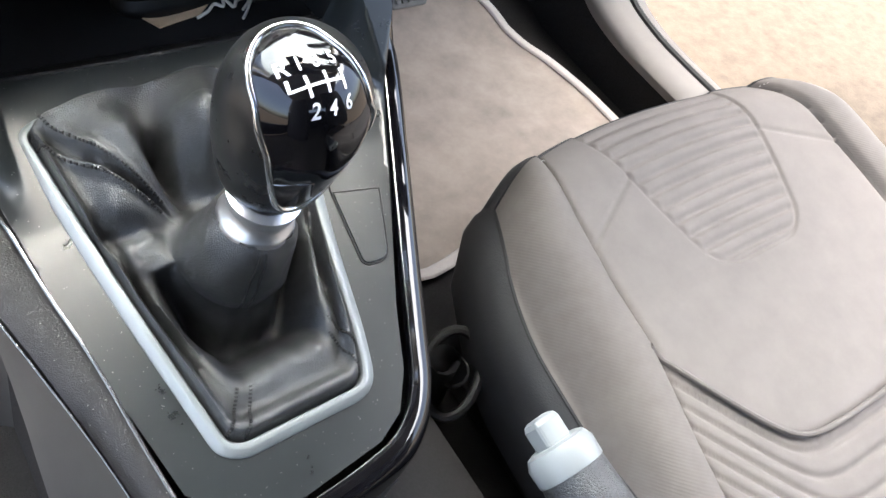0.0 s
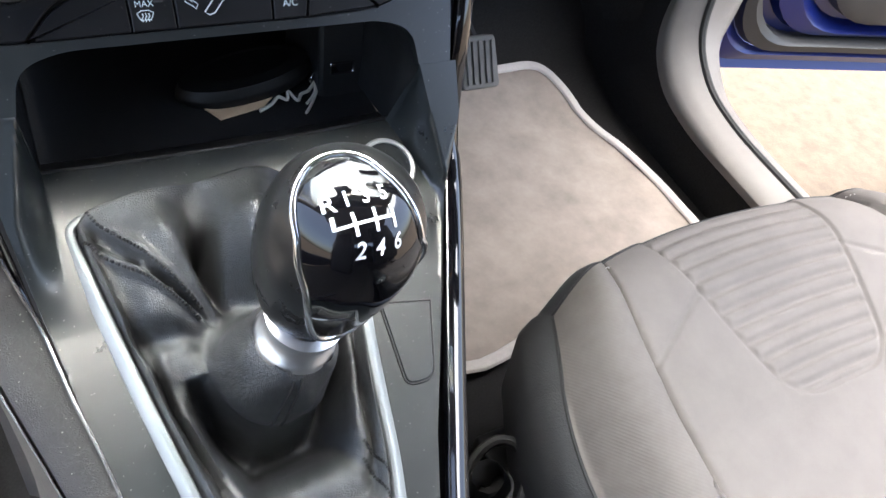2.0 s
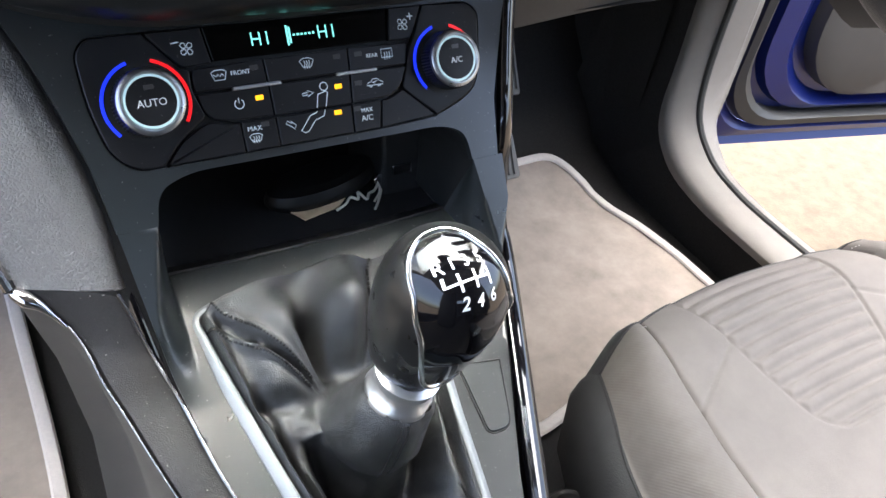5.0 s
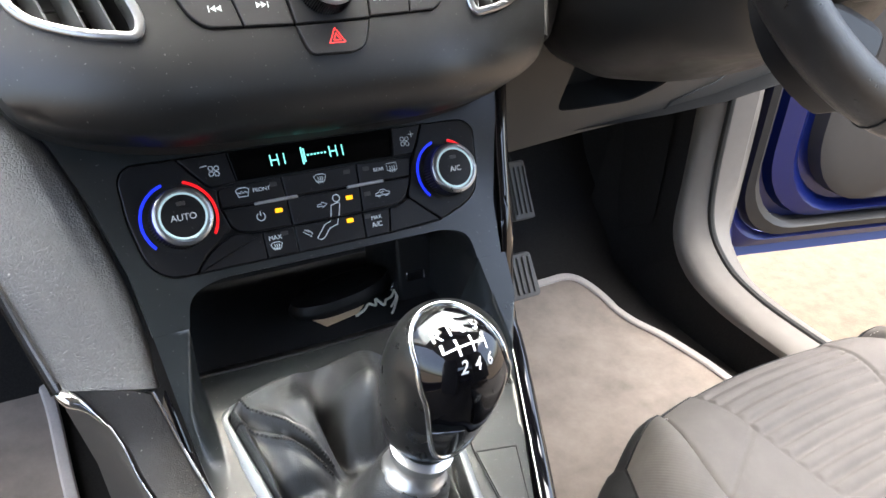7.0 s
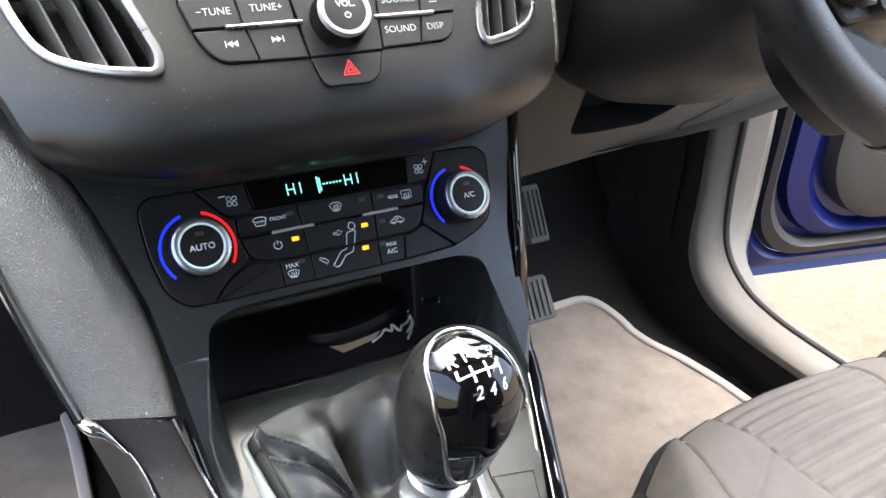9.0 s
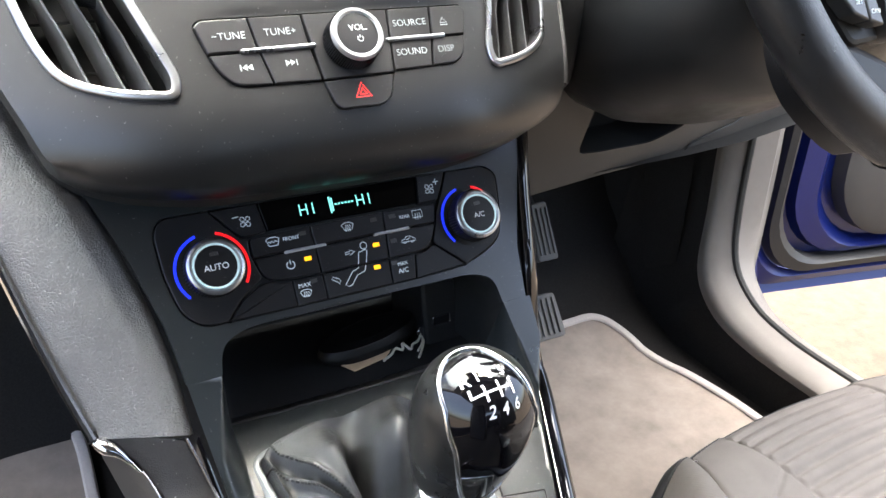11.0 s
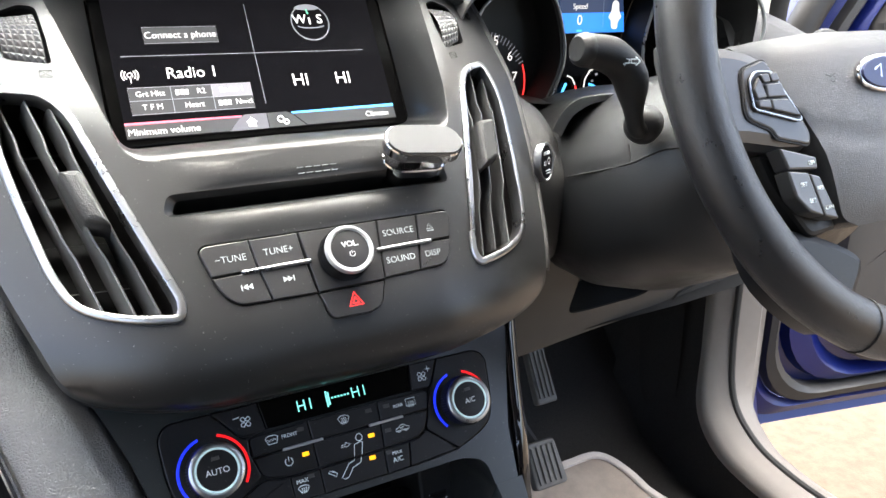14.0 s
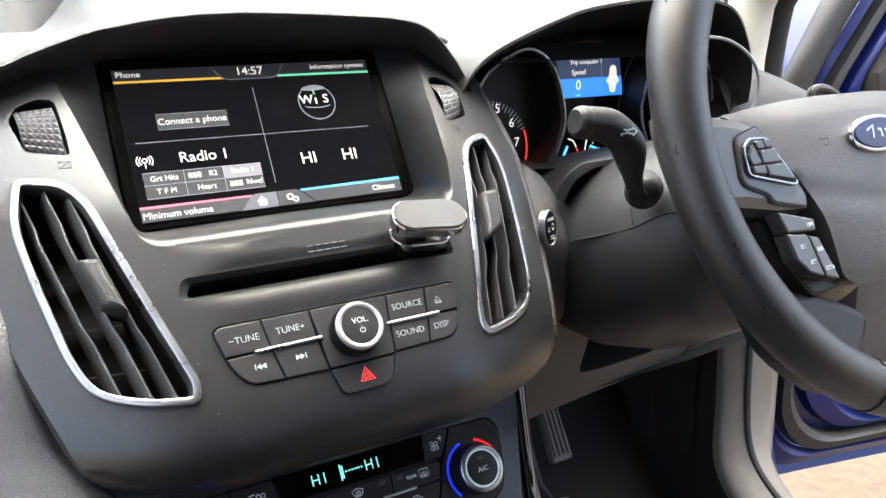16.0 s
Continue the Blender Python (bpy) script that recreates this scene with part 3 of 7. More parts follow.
def lip_height(x):
    for (x0, z0), (x1, z1) in zip(LIP, LIP[1:]):
        if x <= x1:
            return z0 + (z1 - z0) * (x - x0) / (x1 - x0)
    return LIP[-1][1]


def lip_y(x):
    return 0.486 + 1.2 * max(0, abs(x) - 0.08) ** 2


def ease(a, b, v):
    t = min(1.0, max(0.0, (v - a) / (b - a)))
    return t * t * (3 - 2 * t)


def deck(x, y):
    """Height of the dash top: it swells behind the screen and the instruments and falls away to both sides."""
    far = 0.664 + 0.050 * ease(-0.120, -0.060, x) - 0.055 * ease(0.44, 0.52, x)
    return 0.628 + (far - 0.628) * ease(0.50, 0.74, y) - 0.05 * ease(0.80, 0.95, y)


xs = [-0.235 + 0.40 * i / 60 for i in range(61)]
hood = []
for dy, dz in [(0.085, -0.050), (0.050, -0.028), (0.022, -0.012), (0.006, -0.0045), (0.001, -0.0018), (0.0, 0.0005), (0.002, 0.0025), (0.007, 0.0040), (0.030, 0.006), (0.07, 0.006), (0.12, 0.0), (0.17, -0.012)]:
    row = []
    for x in xs:
        y = lip_y(x) + dy
        w = ease(0.03, 0.16, dy)
        row.append((x, y, (lip_height(x) + dz) * (1 - w) + (deck(x, y) - 0.004 * ease(0.1, 0.17, dy)) * w))
    hood.append(row)
part("centre_hood", loft(hood, False), M_DASHTOP, dash, "soft black grained hood over the screen")
# passenger side
prof = [(0.60, 0.30), (0.52, 0.33), (0.485, 0.42), (0.47, 0.50), (0.475, 0.55), (0.50, 0.585), (0.54, 0.605), (0.62, 0.625), (0.72, 0.635), (0.85, 0.630), (0.92, 0.60)]
part("passenger_side", loft([[(x, y + 0.02 * ((x + 0.4) / 0.3) ** 2, z) for y, z in prof] for x in (-0.70, -0.6, -0.45, -0.3, -0.215, -0.19)], False), M_DASHTOP, dash)
gx = [-0.70 + 1.165 * i / 122 for i in range(123)]
part("top_deck", loft([[(x, y, deck(x, y)) for x in gx] for y in [0.52 + 0.43 * j / 24 for j in range(25)]], False), M_DASHTOP, dash, "pale-lit dash top behind the hoods")
# driver side top with instrument binnacle
bl = smooth_loop([(0.152, 0.492, 0.600), (0.160, 0.488, 0.618), (0.174, 0.486, 0.632), (0.200, 0.484, 0.645), (0.242, 0.482, 0.660), (0.275, 0.481, 0.668), (0.345, 0.480, 0.675), (0.40, 0.481, 0.673), (0.432, 0.482, 0.664), (0.453, 0.485, 0.642), (0.467, 0.488, 0.612), (0.470, 0.492, 0.582)], 6, False)
bi = [[(p[0] + (0.325 - p[0]) * k, p[1] + dy, p[2] + dz) for p in bl] for k, dy, dz in [(0.12, 0.085, -0.022), (0.06, 0.04, -0.010), (0.02, 0.010, -0.002), (0.0, 0.0, 0.002), (-0.002, 0.0, 0.0045), (-0.006, 0.006, 0.0070), (-0.014, 0.03, 0.0095)]]
bi += [[(p[0] + (p[0] - 0.325) * 0.06, 0.60, max(0.60, (p[2] + 0.012) * 0.4 + 0.6 * min(deck(p[0], 0.60), p[2] + 0.02))) for p in bl], [(p[0] + (p[0] - 0.325) * 0.10, 0.74, deck(p[0], 0.74) - 0.004) for p in bl]]
part("binnacle_hood", loft(bi[3:], False), M_DASHTOP, dash, "soft black hood over the instruments")
part("hood_lining", loft(bi[:4], False), M_BLACK, dash, "matt black hood lining")
part("hood_edge", tube(smooth_loop([(0.372, 0.486, 0.638), (0.390, 0.485, 0.6440), (0.409, 0.484, 0.6448), (0.429, 0.484, 0.6414), (0.4496, 0.484, 0.6325), (0.4640, 0.484, 0.6210), (0.4715, 0.484, 0.6084), (0.4735, 0.484, 0.5953), (0.4700, 0.485, 0.5824), (0.4653, 0.487, 0.5743)], 4, False), 0.0017, 8), M_LIGHTPLAST, dash, "pale grey edging")
prof = [(0.52, 0.43), (0.50, 0.48), (0.495, 0.54), (0.500, 0.575), (0.515, 0.603), (0.55, 0.622), (0.62, 0.628), (0.75, 0.61), (0.91, 0.58)]
fall = (lambda x, y, z: z - 0.36 * max(0, x - 0.50) * ease(0.45, 0.56, z))
part("driver_side", loft([[(x, y - 0.02 * min(1, (x - 0.46) / 0.1), fall(x, y, z)) for y, z in prof] for x in (0.455, 0.48, 0.50, 0.53, 0.56, 0.59, 0.62, 0.645)], False), M_DASHTOP, dash, "pale-lit dash end with side vent")
part("vent_hole", loft([[(0.578 + 0.022 * math.cos(a), 0.488 + d, 0.580 + 0.007 * math.sin(a) - 0.006 * math.cos(a)) for a in np.linspace(0, 2 * math.pi, 24, endpoint=False)] for d in (0.0, 0.004)], True, True, True), M_BLACK, dash, "black side window vent")
part("side_vent", tube([(0.578 + 0.025 * math.cos(a), 0.487, 0.580 + 0.010 * math.sin(a) - 0.007 * math.cos(a)) for a in np.linspace(0, 2 * math.pi, 24, endpoint=False)], 0.004, 8, True), M_DASHTOP, dash)
# black here stands in for the shade in the cavity round the column
part("cluster_surround", loft([[(x, 0.50 + 0.02 * k, z) for x, z in ((0.17, 0.43), (0.19, 0.52), (0.22, 0.545), (0.33, 0.535), (0.44, 0.54), (0.468, 0.60))] for k in (0, 1, 4)], False), M_BLACK, dash)
# lower driver panel with a pocket
lo = [(0.125, 0.425), (0.140, 0.470), (0.30, 0.470), (0.62, 0.47), (0.62, 0.342), (0.556, 0.333), (0.50, 0.327), (0.42, 0.3235), (0.31, 0.3225), (0.218, 0.318), (0.13, 0.316)]
pocket = rounded([(0.268, 0.354), (0.30, 0.351), (0.365, 0.3485), (0.402, 0.359), (0.425, 0.376), (0.41, 0.402), (0.268, 0.405)], [0.010, 0.01, 0.01, 0.01, 0.006, 0.006, 0.004], 4)
part("knee_panel", sheet(lo, [pocket], lambda x, z, d: (x, 0.478 + 0.10 * max(0, x - 0.2) - 0.35 * (z - 0.36) + 0.10 * max(0, 0.33 - z) + d, z), 0.012, 0.03, [0.003]), M_LOWER, dash, "grey hard plastic knee panel")
part("pocket_liner", loft([[(x, 0.478 + 0.10 * max(0, x - 0.2) - 0.35 * (z - 0.36) + d, z) for x, z in pocket] for d in (0.003, 0.012, 0.06)], True, False, True), M_RUBBER, dash, "black pocket interior")
part("panel_seam", tube([(0.495, 0.5065, 0.356), (0.484, 0.5065, 0.351), (0.4287, 0.508, 0.336), (0.4206, 0.511, 0.325)], 0.0012, 6), M_BLACK, dash)
part("knee_underside", loft([[(x, 0.50, z + 0.004), (x, 0.60, z + 0.02), (x, 0.90, z + 0.06)] for x, z in ((0.13, 0.316), (0.218, 0.318), (0.31, 0.323), (0.42, 0.3235), (0.50, 0.327), (0.62, 0.342))], False), M_BLACK, dash)
part("firewall_pad", loft([[(x, 0.94, -0.02), (x, 0.945, 0.3), (x, 0.945, 0.60)] for x in (-0.74, 0, 0.72)], False), M_BLACK, dash)

part("side_bulkhead", loft([[(0.592, 0.640, -0.05), (0.592, 0.648, 0.55)], [(0.60, 0.95, -0.05), (0.60, 0.95, 0.62)]], False), M_CARPET, dash, "black carpeted footwell side")

# ---- windscreen ----
wsr = [[(x * 1.02, 0.90 + 0.02 * (1 - (x / 0.64) ** 2), 0.60) for x in (-0.64, -0.3, 0, 0.3, 0.64)], [(x * 0.95, 0.50, 0.86) for x in (-0.62, -0.3, 0, 0.3, 0.62)], [(x * 0.92, 0.07, 1.03) for x in (-0.62, -0.3, 0, 0.3, 0.62)]]
wsr = [[tuple(p) for p in r] for r in wsr] + [[(x, y + 0.0025, z + 0.0045) for x, y, z in r] for r in reversed(wsr)]
ws = part("windscreen", loft(wsr + [wsr[0]], False), M_GLASS)
ws.visible_shadow = False
tagged(ws, "clear raked windscreen glass above the dashboard", "windscreen", kind="structure")

# ---- centre fascia ----
SLOPE = radians(53.9)


def fas(x, s, d=0.0):
    """A place on the crowned fascia: x across, s up its slope, d in."""
    rec = max(0.0, s - 0.112)
    y = 0.341 + s * math.cos(SLOPE) + 3.0 * max(0, abs(x) - 0.05) ** 2 + 0.42 * rec * rec / (rec + 0.03)
    z = 0.474 + s * math.sin(SLOPE)
    lowr = max(0.0, 0.006 - s)
    return Vector((x, y + d * math.sin(SLOPE) + 4.6 * lowr**2 + 62.0 * lowr**3, z - d * math.cos(SLOPE)))


def mirror(lp):
    return [(-x, y) for x, y in reversed(lp)]


fascia = thing("centre_fascia", (0, 0.40, 0.44), "satin dark grey moulded plastic centre dashboard fascia", "car fascia", kind="structure")
side = [(0.066, -0.0465), (0.112, -0.041), (0.140, -0.029), (0.150, -0.006), (0.167, 0.044), (0.178, 0.10), (0.1785, 0.15), (0.178, 0.19), (0.172, 0.212), (0.150, 0.222)]
half = smooth_loop(side, 4, False)
corner = rounded([(0.1030, 0.124), (0.0955, 0.093), (0.0, 0.093)], [0, 0.012, 0], 5)[1:-1]
right = [(0.0, -0.0485)] + half + [(0.126, 0.220), (0.1205, 0.195), (0.1155, 0.177), (0.1110, 0.158), (0.1030, 0.124)] + corner
outline = right + [(0.0, 0.094)] + mirror(right)[:-1]
VENT = rounded([(0.151, 0.1365), (0.128, 0.1345), (0.1175, 0.122), (0.1000, 0.066), (0.0835, 0.016), (0.0860, 0.006), (0.112, 0.0075), (0.133, 0.014), (0.1415, 0.032), (0.1515, 0.078), (0.1565, 0.110)],
               [0.006, 0.008, 0.02, 0.05, 0.006, 0.006, 0.03, 0.012, 0.02, 0.05, 0.02], 4)
SLOT = rounded([(-0.080, 0.0640), (0.080, 0.0640), (0.079, 0.0715), (-0.077, 0.0715)], 0.003, 4)
ROLL = rounded([(0.1235, 0.1850), (0.1320, 0.1865), (0.1440, 0.1810), (0.1490, 0.1720), (0.1430, 0.1525), (0.1210, 0.1500), (0.1215, 0.166)], 0.003, 3)
BTNS = rounded([(-0.0730, 0.0412), (-0.0695, 0.0446), (0.0726, 0.0446), (0.0752, 0.0408), (0.0668, 0.0155), (0.0608, 0.0112), (0.0233, 0.0100), (0.0184, -0.0036), (0.0117, -0.0074), (-0.0106, -0.0072), (-0.0134, -0.0040), (-0.0163, 0.0086), (-0.0585, 0.0094), (-0.0658, 0.0168), (-0.0692, 0.0262)], [0.002, 0.003, 0.003, 0.002, 0.004, 0.004, 0.001, 0.004, 0.004, 0.004, 0.003, 0.001, 0.006, 0.005, 0.004], 4)
SLOT_RIM = rounded([(-0.0850, 0.0612), (0.0830, 0.0612), (0.0815, 0.0740), (-0.0815, 0.0740)], 0.005, 4)
holes = [VENT, mirror(VENT), SLOT_RIM, ROLL, mirror(ROLL), BTNS]
part("face", sheet(outline, holes, fas, 0.006, 0.02, [0.02, 0.02, 0.0, 0.004, 0.004, 0.004]), M_FASCIA, fascia, angle=50)
# recess that holds the screen
wing = [(0.126, 0.220), (0.1205, 0.195), (0.1155, 0.177), (0.1110, 0.158), (0.1030, 0.124)]
up = [(-x, y) for x, y in wing + corner] + [(0.0, 0.094)] + list(reversed(wing + corner))
inner = []
for x, s in up:
    v = -0.0575 + (s - 0.093) * (0.123 / 0.133)
    inner.append(F_SCR @ Vector((max(-0.096, min(0.096, x)), v, -0.001)))
outer = [fas(x, s) for x, s in up]
recess = []
for f in (0.0, 0.04, 0.09, 0.15, 0.22, 0.3, 0.4, 0.52, 0.66, 0.82, 1.0):
    row = []
    for (x, sl), a, b in zip(up, outer, inner):
        w = ease(0.130, 0.094, sl)
        p1 = a * (1 - w) + (a + Vector((0, 0.0050, 0.0068))) * w if w else a * 0.7 + b * 0.3
        p1 = p1 if w >= 1 else p1 * w + (a * 0.7 + b * 0.3) * (1 - w)
        p2 = b + Vector((0, -0.028, 0.0045)) * w + (a - b) * 0.3 * (1 - w)
        row.append(a * (1 - f) ** 3 + p1 * 3 * f * (1 - f) ** 2 + p2 * 3 * f * f * (1 - f) + b * f**3)
    recess.append(row)
part("screen_recess", loft(recess, False), M_FASCIA, fascia, angle=60)
part("under_edge", loft([[Vector((x, 0.341 + 0.0, 0.44)) * 0 + fas(x, s, 0.0) for x, s in mirror(right)[:-1] + right if s < 0.0],
                         [fas(x, s, 0.03) + Vector((0, 0.02, -0.012)) for x, s in mirror(right)[:-1] + right if s < 0.0]], False), M_RUBBER, fascia)
part("side_flank", loft([[fas(x, s) for x, s in half[8:]], [fas(x, s) + Vector((0.006, 0.012, 0)) for x, s in half[8:]], [fas(x, s) + Vector((0.004, 0.12, 0)) for x, s in half[8:]]], False), M_DASHTOP, fascia)
part("side_flank", loft([[fas(-x, s) for x, s in half[8:]], [fas(-x, s) + Vector((-0.004, 0.012, 0)) for x, s in half[8:]], [fas(-x, s) + Vector((-0.004, 0.12, 0)) for x, s in half[8:]]], False), M_DASH, fascia)
part("edge_bead", tube([fas(x, s) + Vector((0.0035, 0.0070, 0)) for x, s in half[10:]], 0.0036, 10), M_DASHTOP, fascia, "grained black edge bead")
part("slot_chamfer", loft([[fas(x, s, 0.0) for x, s in SLOT_RIM], [fas(x, s, 0.0006) for x, s in inset(SLOT_RIM, 0.0006)], [fas(x, s, 0.0042) for x, s in SLOT]], True), M_FASCIA, fascia, "chamfered rim of the disc slot")
part("slot_throat", loft([[fas(x, s, 0.004) for x, s in SLOT], [fas(x, s, 0.05) for x, s in SLOT]], True, False, True), M_BLACK, fascia)

# ---- console body: climate face, tray surround, gear plate ----
console = thing("centre_console", (0, 0.2, 0.0), "dark satin centre console with gloss black edging", "car console", kind="structure")
cl = [(-0.145, 0.082), (-0.1285, 0.046), (-0.118, 0.018), (-0.1075, -0.02), (-0.103, -0.052), (0.103, -0.052), (0.106, -0.02), (0.117, 0.018), (0.1265, 0.046), (0.14, 0.082)]
tray_top = rounded([(-0.085, -0.0525), (-0.082, -0.036), (-0.066, -0.0305), (0.070, -0.0305), (0.084, -0.036), (0.086, -0.0525)], [0, 0.010, 0.012, 0.012, 0.010, 0], 4)
CP = rounded([(-0.1040, 0.0270), (-0.0985, 0.0338), (0.0965, 0.0332), (0.1034, 0.0272), (0.1001, 0.003), (0.0954, -0.0122), (0.0864, -0.0184), (0.066, -0.0256), (0.034, -0.0266), (-0.0890, -0.0266), (-0.0987, -0.0174), (-0.1034, 0.004)], [0.006, 0.006, 0.005, 0.005, 0.012, 0.008, 0.008, 0.01, 0.01, 0.008, 0.008, 0.008], 4)
cm = (lambda x, y, d: F_CLIM @ Vector((x, y, -d)))
outl = cl[:5] + [(tray_top[0][0], -0.052)] + tray_top[1:-1] + [(tray_top[-1][0], -0.052)] + cl[5:]
part("climate_surround", sheet(outl, [CP], cm, 0.008, 0.004, [0.003]), M_PLATE, console)
# gear plate, set round the gaiter opening and tray lip
GA = rounded([(-0.0785, 0.002), (-0.066, 0.0075), (0.046, 0.0075), (0.0505, -0.002), (0.0345, -0.070), (0.0245, -0.136), (0.0185, -0.160), (-0.044, -0.162), (-0.052, -0.157), (-0.0665, -0.080)], [0.010, 0.006, 0.006, 0.006, 0.05, 0.02, 0.010, 0.010, 0.012, 0.08], 5)
pl = [(-0.103, 0.0292), (-0.0985, 0.0), (-0.094, -0.030), (-0.085, -0.097), (-0.071, -0.167), (-0.052, -0.186), (-0.028, -0.189), (0.012, -0.183), (0.026, -0.175), (0.037, -0.158), (0.0475, -0.130), (0.0741, -0.0715), (0.095, -0.020), (0.106, 0.010), (0.106, 0.0292)]
pl += [(0.0865, 0.0292), (0.0815, 0.0278), (0.045, 0.0266), (0.0, 0.0262), (-0.045, 0.0266), (-0.0805, 0.0280), (-0.0855, 0.0292)]
rise = (lambda y: 0.06 * max(0.0, y + 0.045) - 3.3 * max(0.0, y + 0.002) ** 2)


def plate_height(x, y):
    """The plate rolls over towards the tray's lip; beside the tray it sweeps up into the climate face."""
    r = rise(y)
    t = 0.794 * (y + 0.0292) - r
    lift = 0.0 if t < -0.012 else (t + 0.012) ** 2 / 0.048 if t < 0.012 else t
    m = ease(0.0805, 0.0855 + min(0.0095, 0.30 * max(0.0, 0.0292 - y)), -x) if x < 0 else ease(0.0, 0.005, x - 0.0815 - 0.22 * max(0.0, 0.0292 - y))
    return r + m * lift


gm = (lambda x, y, d: F_GEAR @ Vector((x, y, rise(y) - d)))
wall_x = (lambda y: 0.0840 + 0.22 * max(0.0, 0.0292 - y))
walls = [(-0.0795 - 0.0010 * k, -0.045 + 0.0018 * j) for k in range(17) for j in range(41)]
walls += [(wall_x(y) - 0.0035 + 0.0010 * k, y) for y in [-0.012 + 0.0018 * j for j in range(22)] for k in range(8)]
part("gear_plate", sheet(pl, [GA], lambda x, y, d: F_GEAR @ Vector((x, y, plate_height(x, y) - d)), 0.0026, 0.0, [0.004], walls, lambda x, y: not (-0.0970 < x < -0.0782 and y > -0.047) and not (y > -0.014 and abs(x - wall_x(y)) < 0.0052)), M_PLATE, console, "satin grey plate round the gear lever", angle=60)
# tray: floor, back, sides, roof
tf = [(x, y) for x, y in tray_top]
front = [F_CLIM @ Vector((x, y, 0)) for x, y in tf]
cheek = (lambda x: F_GEAR @ Vector((x, 0.0284, plate_height(x, 0.0284) - 0.0002)))
front = [cheek(-0.0800 - 0.0009 * k) for k in range(7)] + front[1:-1] + [cheek(0.0869 - 0.0009 * k) for k in range(7)]
deep = [Vector((p.x * 0.97, 0.445, 0.290 + (p.z - 0.296) * 0.85)) for p in front]
part("tray_lining", loft([front, [p + Vector((0, 0.006, -0.001)) for p in front], deep], False, False, False), M_DASH, console)
tb = bmesh.new()
tb.faces.new([tb.verts.new(p) for p in deep])
lip = [gm(x, 0.0259 + 0.0000035 * (x * 1000) ** 2 * 0.1, -0.0003) for x in np.linspace(-0.0830, 0.0840, 15)]
part("tray_lip", loft([[p + Vector((0, dy, dz)) for p in lip] for dy, dz in ((0.0, -0.0006), (0.0003, 0.0004), (0.0012, 0.0007), (0.0020, 0.0), (0.0100, -0.0035), (0.0125, -0.0075))], False), M_DASH, console, "thin raised lip of the tray")
loft([[p + Vector((0, 0.012, -0.0065)) for p in lip], [deep[0] * (1 - k / 14) + deep[-1] * (k / 14) + Vector((-0.012 + 0.024 * k / 14, 0, -0.006)) for k in range(15)]], False, bm=tb)
part("tray_floor", tb, M_RUBBER, console, "black rubber tray floor")
# gloss trim running down the driver's side and round the rear
tr = smooth_loop([(0.136, 0.400, 0.456), (0.127, 0.381, 0.426), (0.117, 0.358, 0.392), (0.108, 0.333, 0.356), (0.107, 0.324, 0.320), (0.108, 0.317, 0.2935), (0.098, 0.290, 0.2825), (0.0765, 0.241, 0.2675), (0.060, 0.203, 0.2555), (0.0465, 0.171, 0.2445), (0.038, 0.152, 0.2380), (0.027, 0.139, 0.2335), (0.010, 0.131, 0.231), (-0.030, 0.1255, 0.2290), (-0.056, 0.127, 0.2290), (-0.075, 0.142, 0.2335), (-0.083, 0.180, 0.246), (-0.0890, 0.230, 0.2620), (-0.0940, 0.268, 0.2745), (-0.0965, 0.2815, 0.2838), (-0.0985, 0.2905, 0.2945), (-0.1005, 0.2985, 0.3062), (-0.1030, 0.306, 0.3186)], 6, False)
nn = len(tr)
def trim_row(dn, dz):
    out = []
    for i, p in enumerate(tr):
        a, b = Vector(tr[max(0, i - 1)]), Vector(tr[min(nn - 1, i + 1)])
        t = b - a
        side_v = Vector((t.y, -t.x, 0))
        if t.z < -0.0001 and abs(t.z) > abs(t.y) * 0.8 and p[0] > 0.1:
            side_v = Vector((1, 0.0, 0))
        side_v = -side_v.normalized()
        if p[0] > 0.1 and p[2] > 0.29:
            side_v = Vector((1, 0, 0))
        out.append(Vector(p) + side_v * (dn * (1 - 0.8 * ease(84, 92, i)) if dn > 0 else dn) + Vector((0, -0.3 * dz if p[2] > 0.29 else 0, dz)))
    return out
part("gloss_edging", loft([trim_row(-0.001, -0.004), trim_row(-0.0005, 0.001), trim_row(0.002, 0.0028), trim_row(0.0055, 0.0022), trim_row(0.009, -0.001), trim_row(0.011, -0.010), trim_row(0.010, -0.022)], False), M_GLOSS, console, "gloss black edging")
part("chrome_line", tube(trim_row(0.0, 0.0016)[:nn - 36], 0.0005, 6), M_DARKCHROME, console, "thin silver trim line")
# body sides down to the tunnel
part("side_skirt", loft([trim_row(0.010, -0.020), trim_row(0.004, -0.09), trim_row(0.012, -0.20)], False), M_DASH, console, "dark plastic console side")

# ---- soft pad and speckled panel on the passenger's side ----
pad = thing("console_knee_pad", (-0.14, 0.33, 0.3), "grey leather-grained padded panel beside the console", "car trim", kind="structure")
pin = smooth_loop([(-0.168, 0.470, 0.600), (-0.166, 0.438, 0.548), (-0.157, 0.405, 0.51), (-0.146, 0.394, 0.452), (-0.131, 0.378, 0.426), (-0.119, 0.356, 0.392), (-0.110, 0.330, 0.354), (-0.1075, 0.3078, 0.3215)], 5, False)
pou = smooth_loop([(-0.235, 0.500, 0.600), (-0.222, 0.462, 0.540), (-0.205, 0.428, 0.488), (-0.190, 0.402, 0.446), (-0.176, 0.379, 0.412), (-0.166, 0.358, 0.376), (-0.157, 0.340, 0.346), (-0.149, 0.325, 0.322)], 5, False)
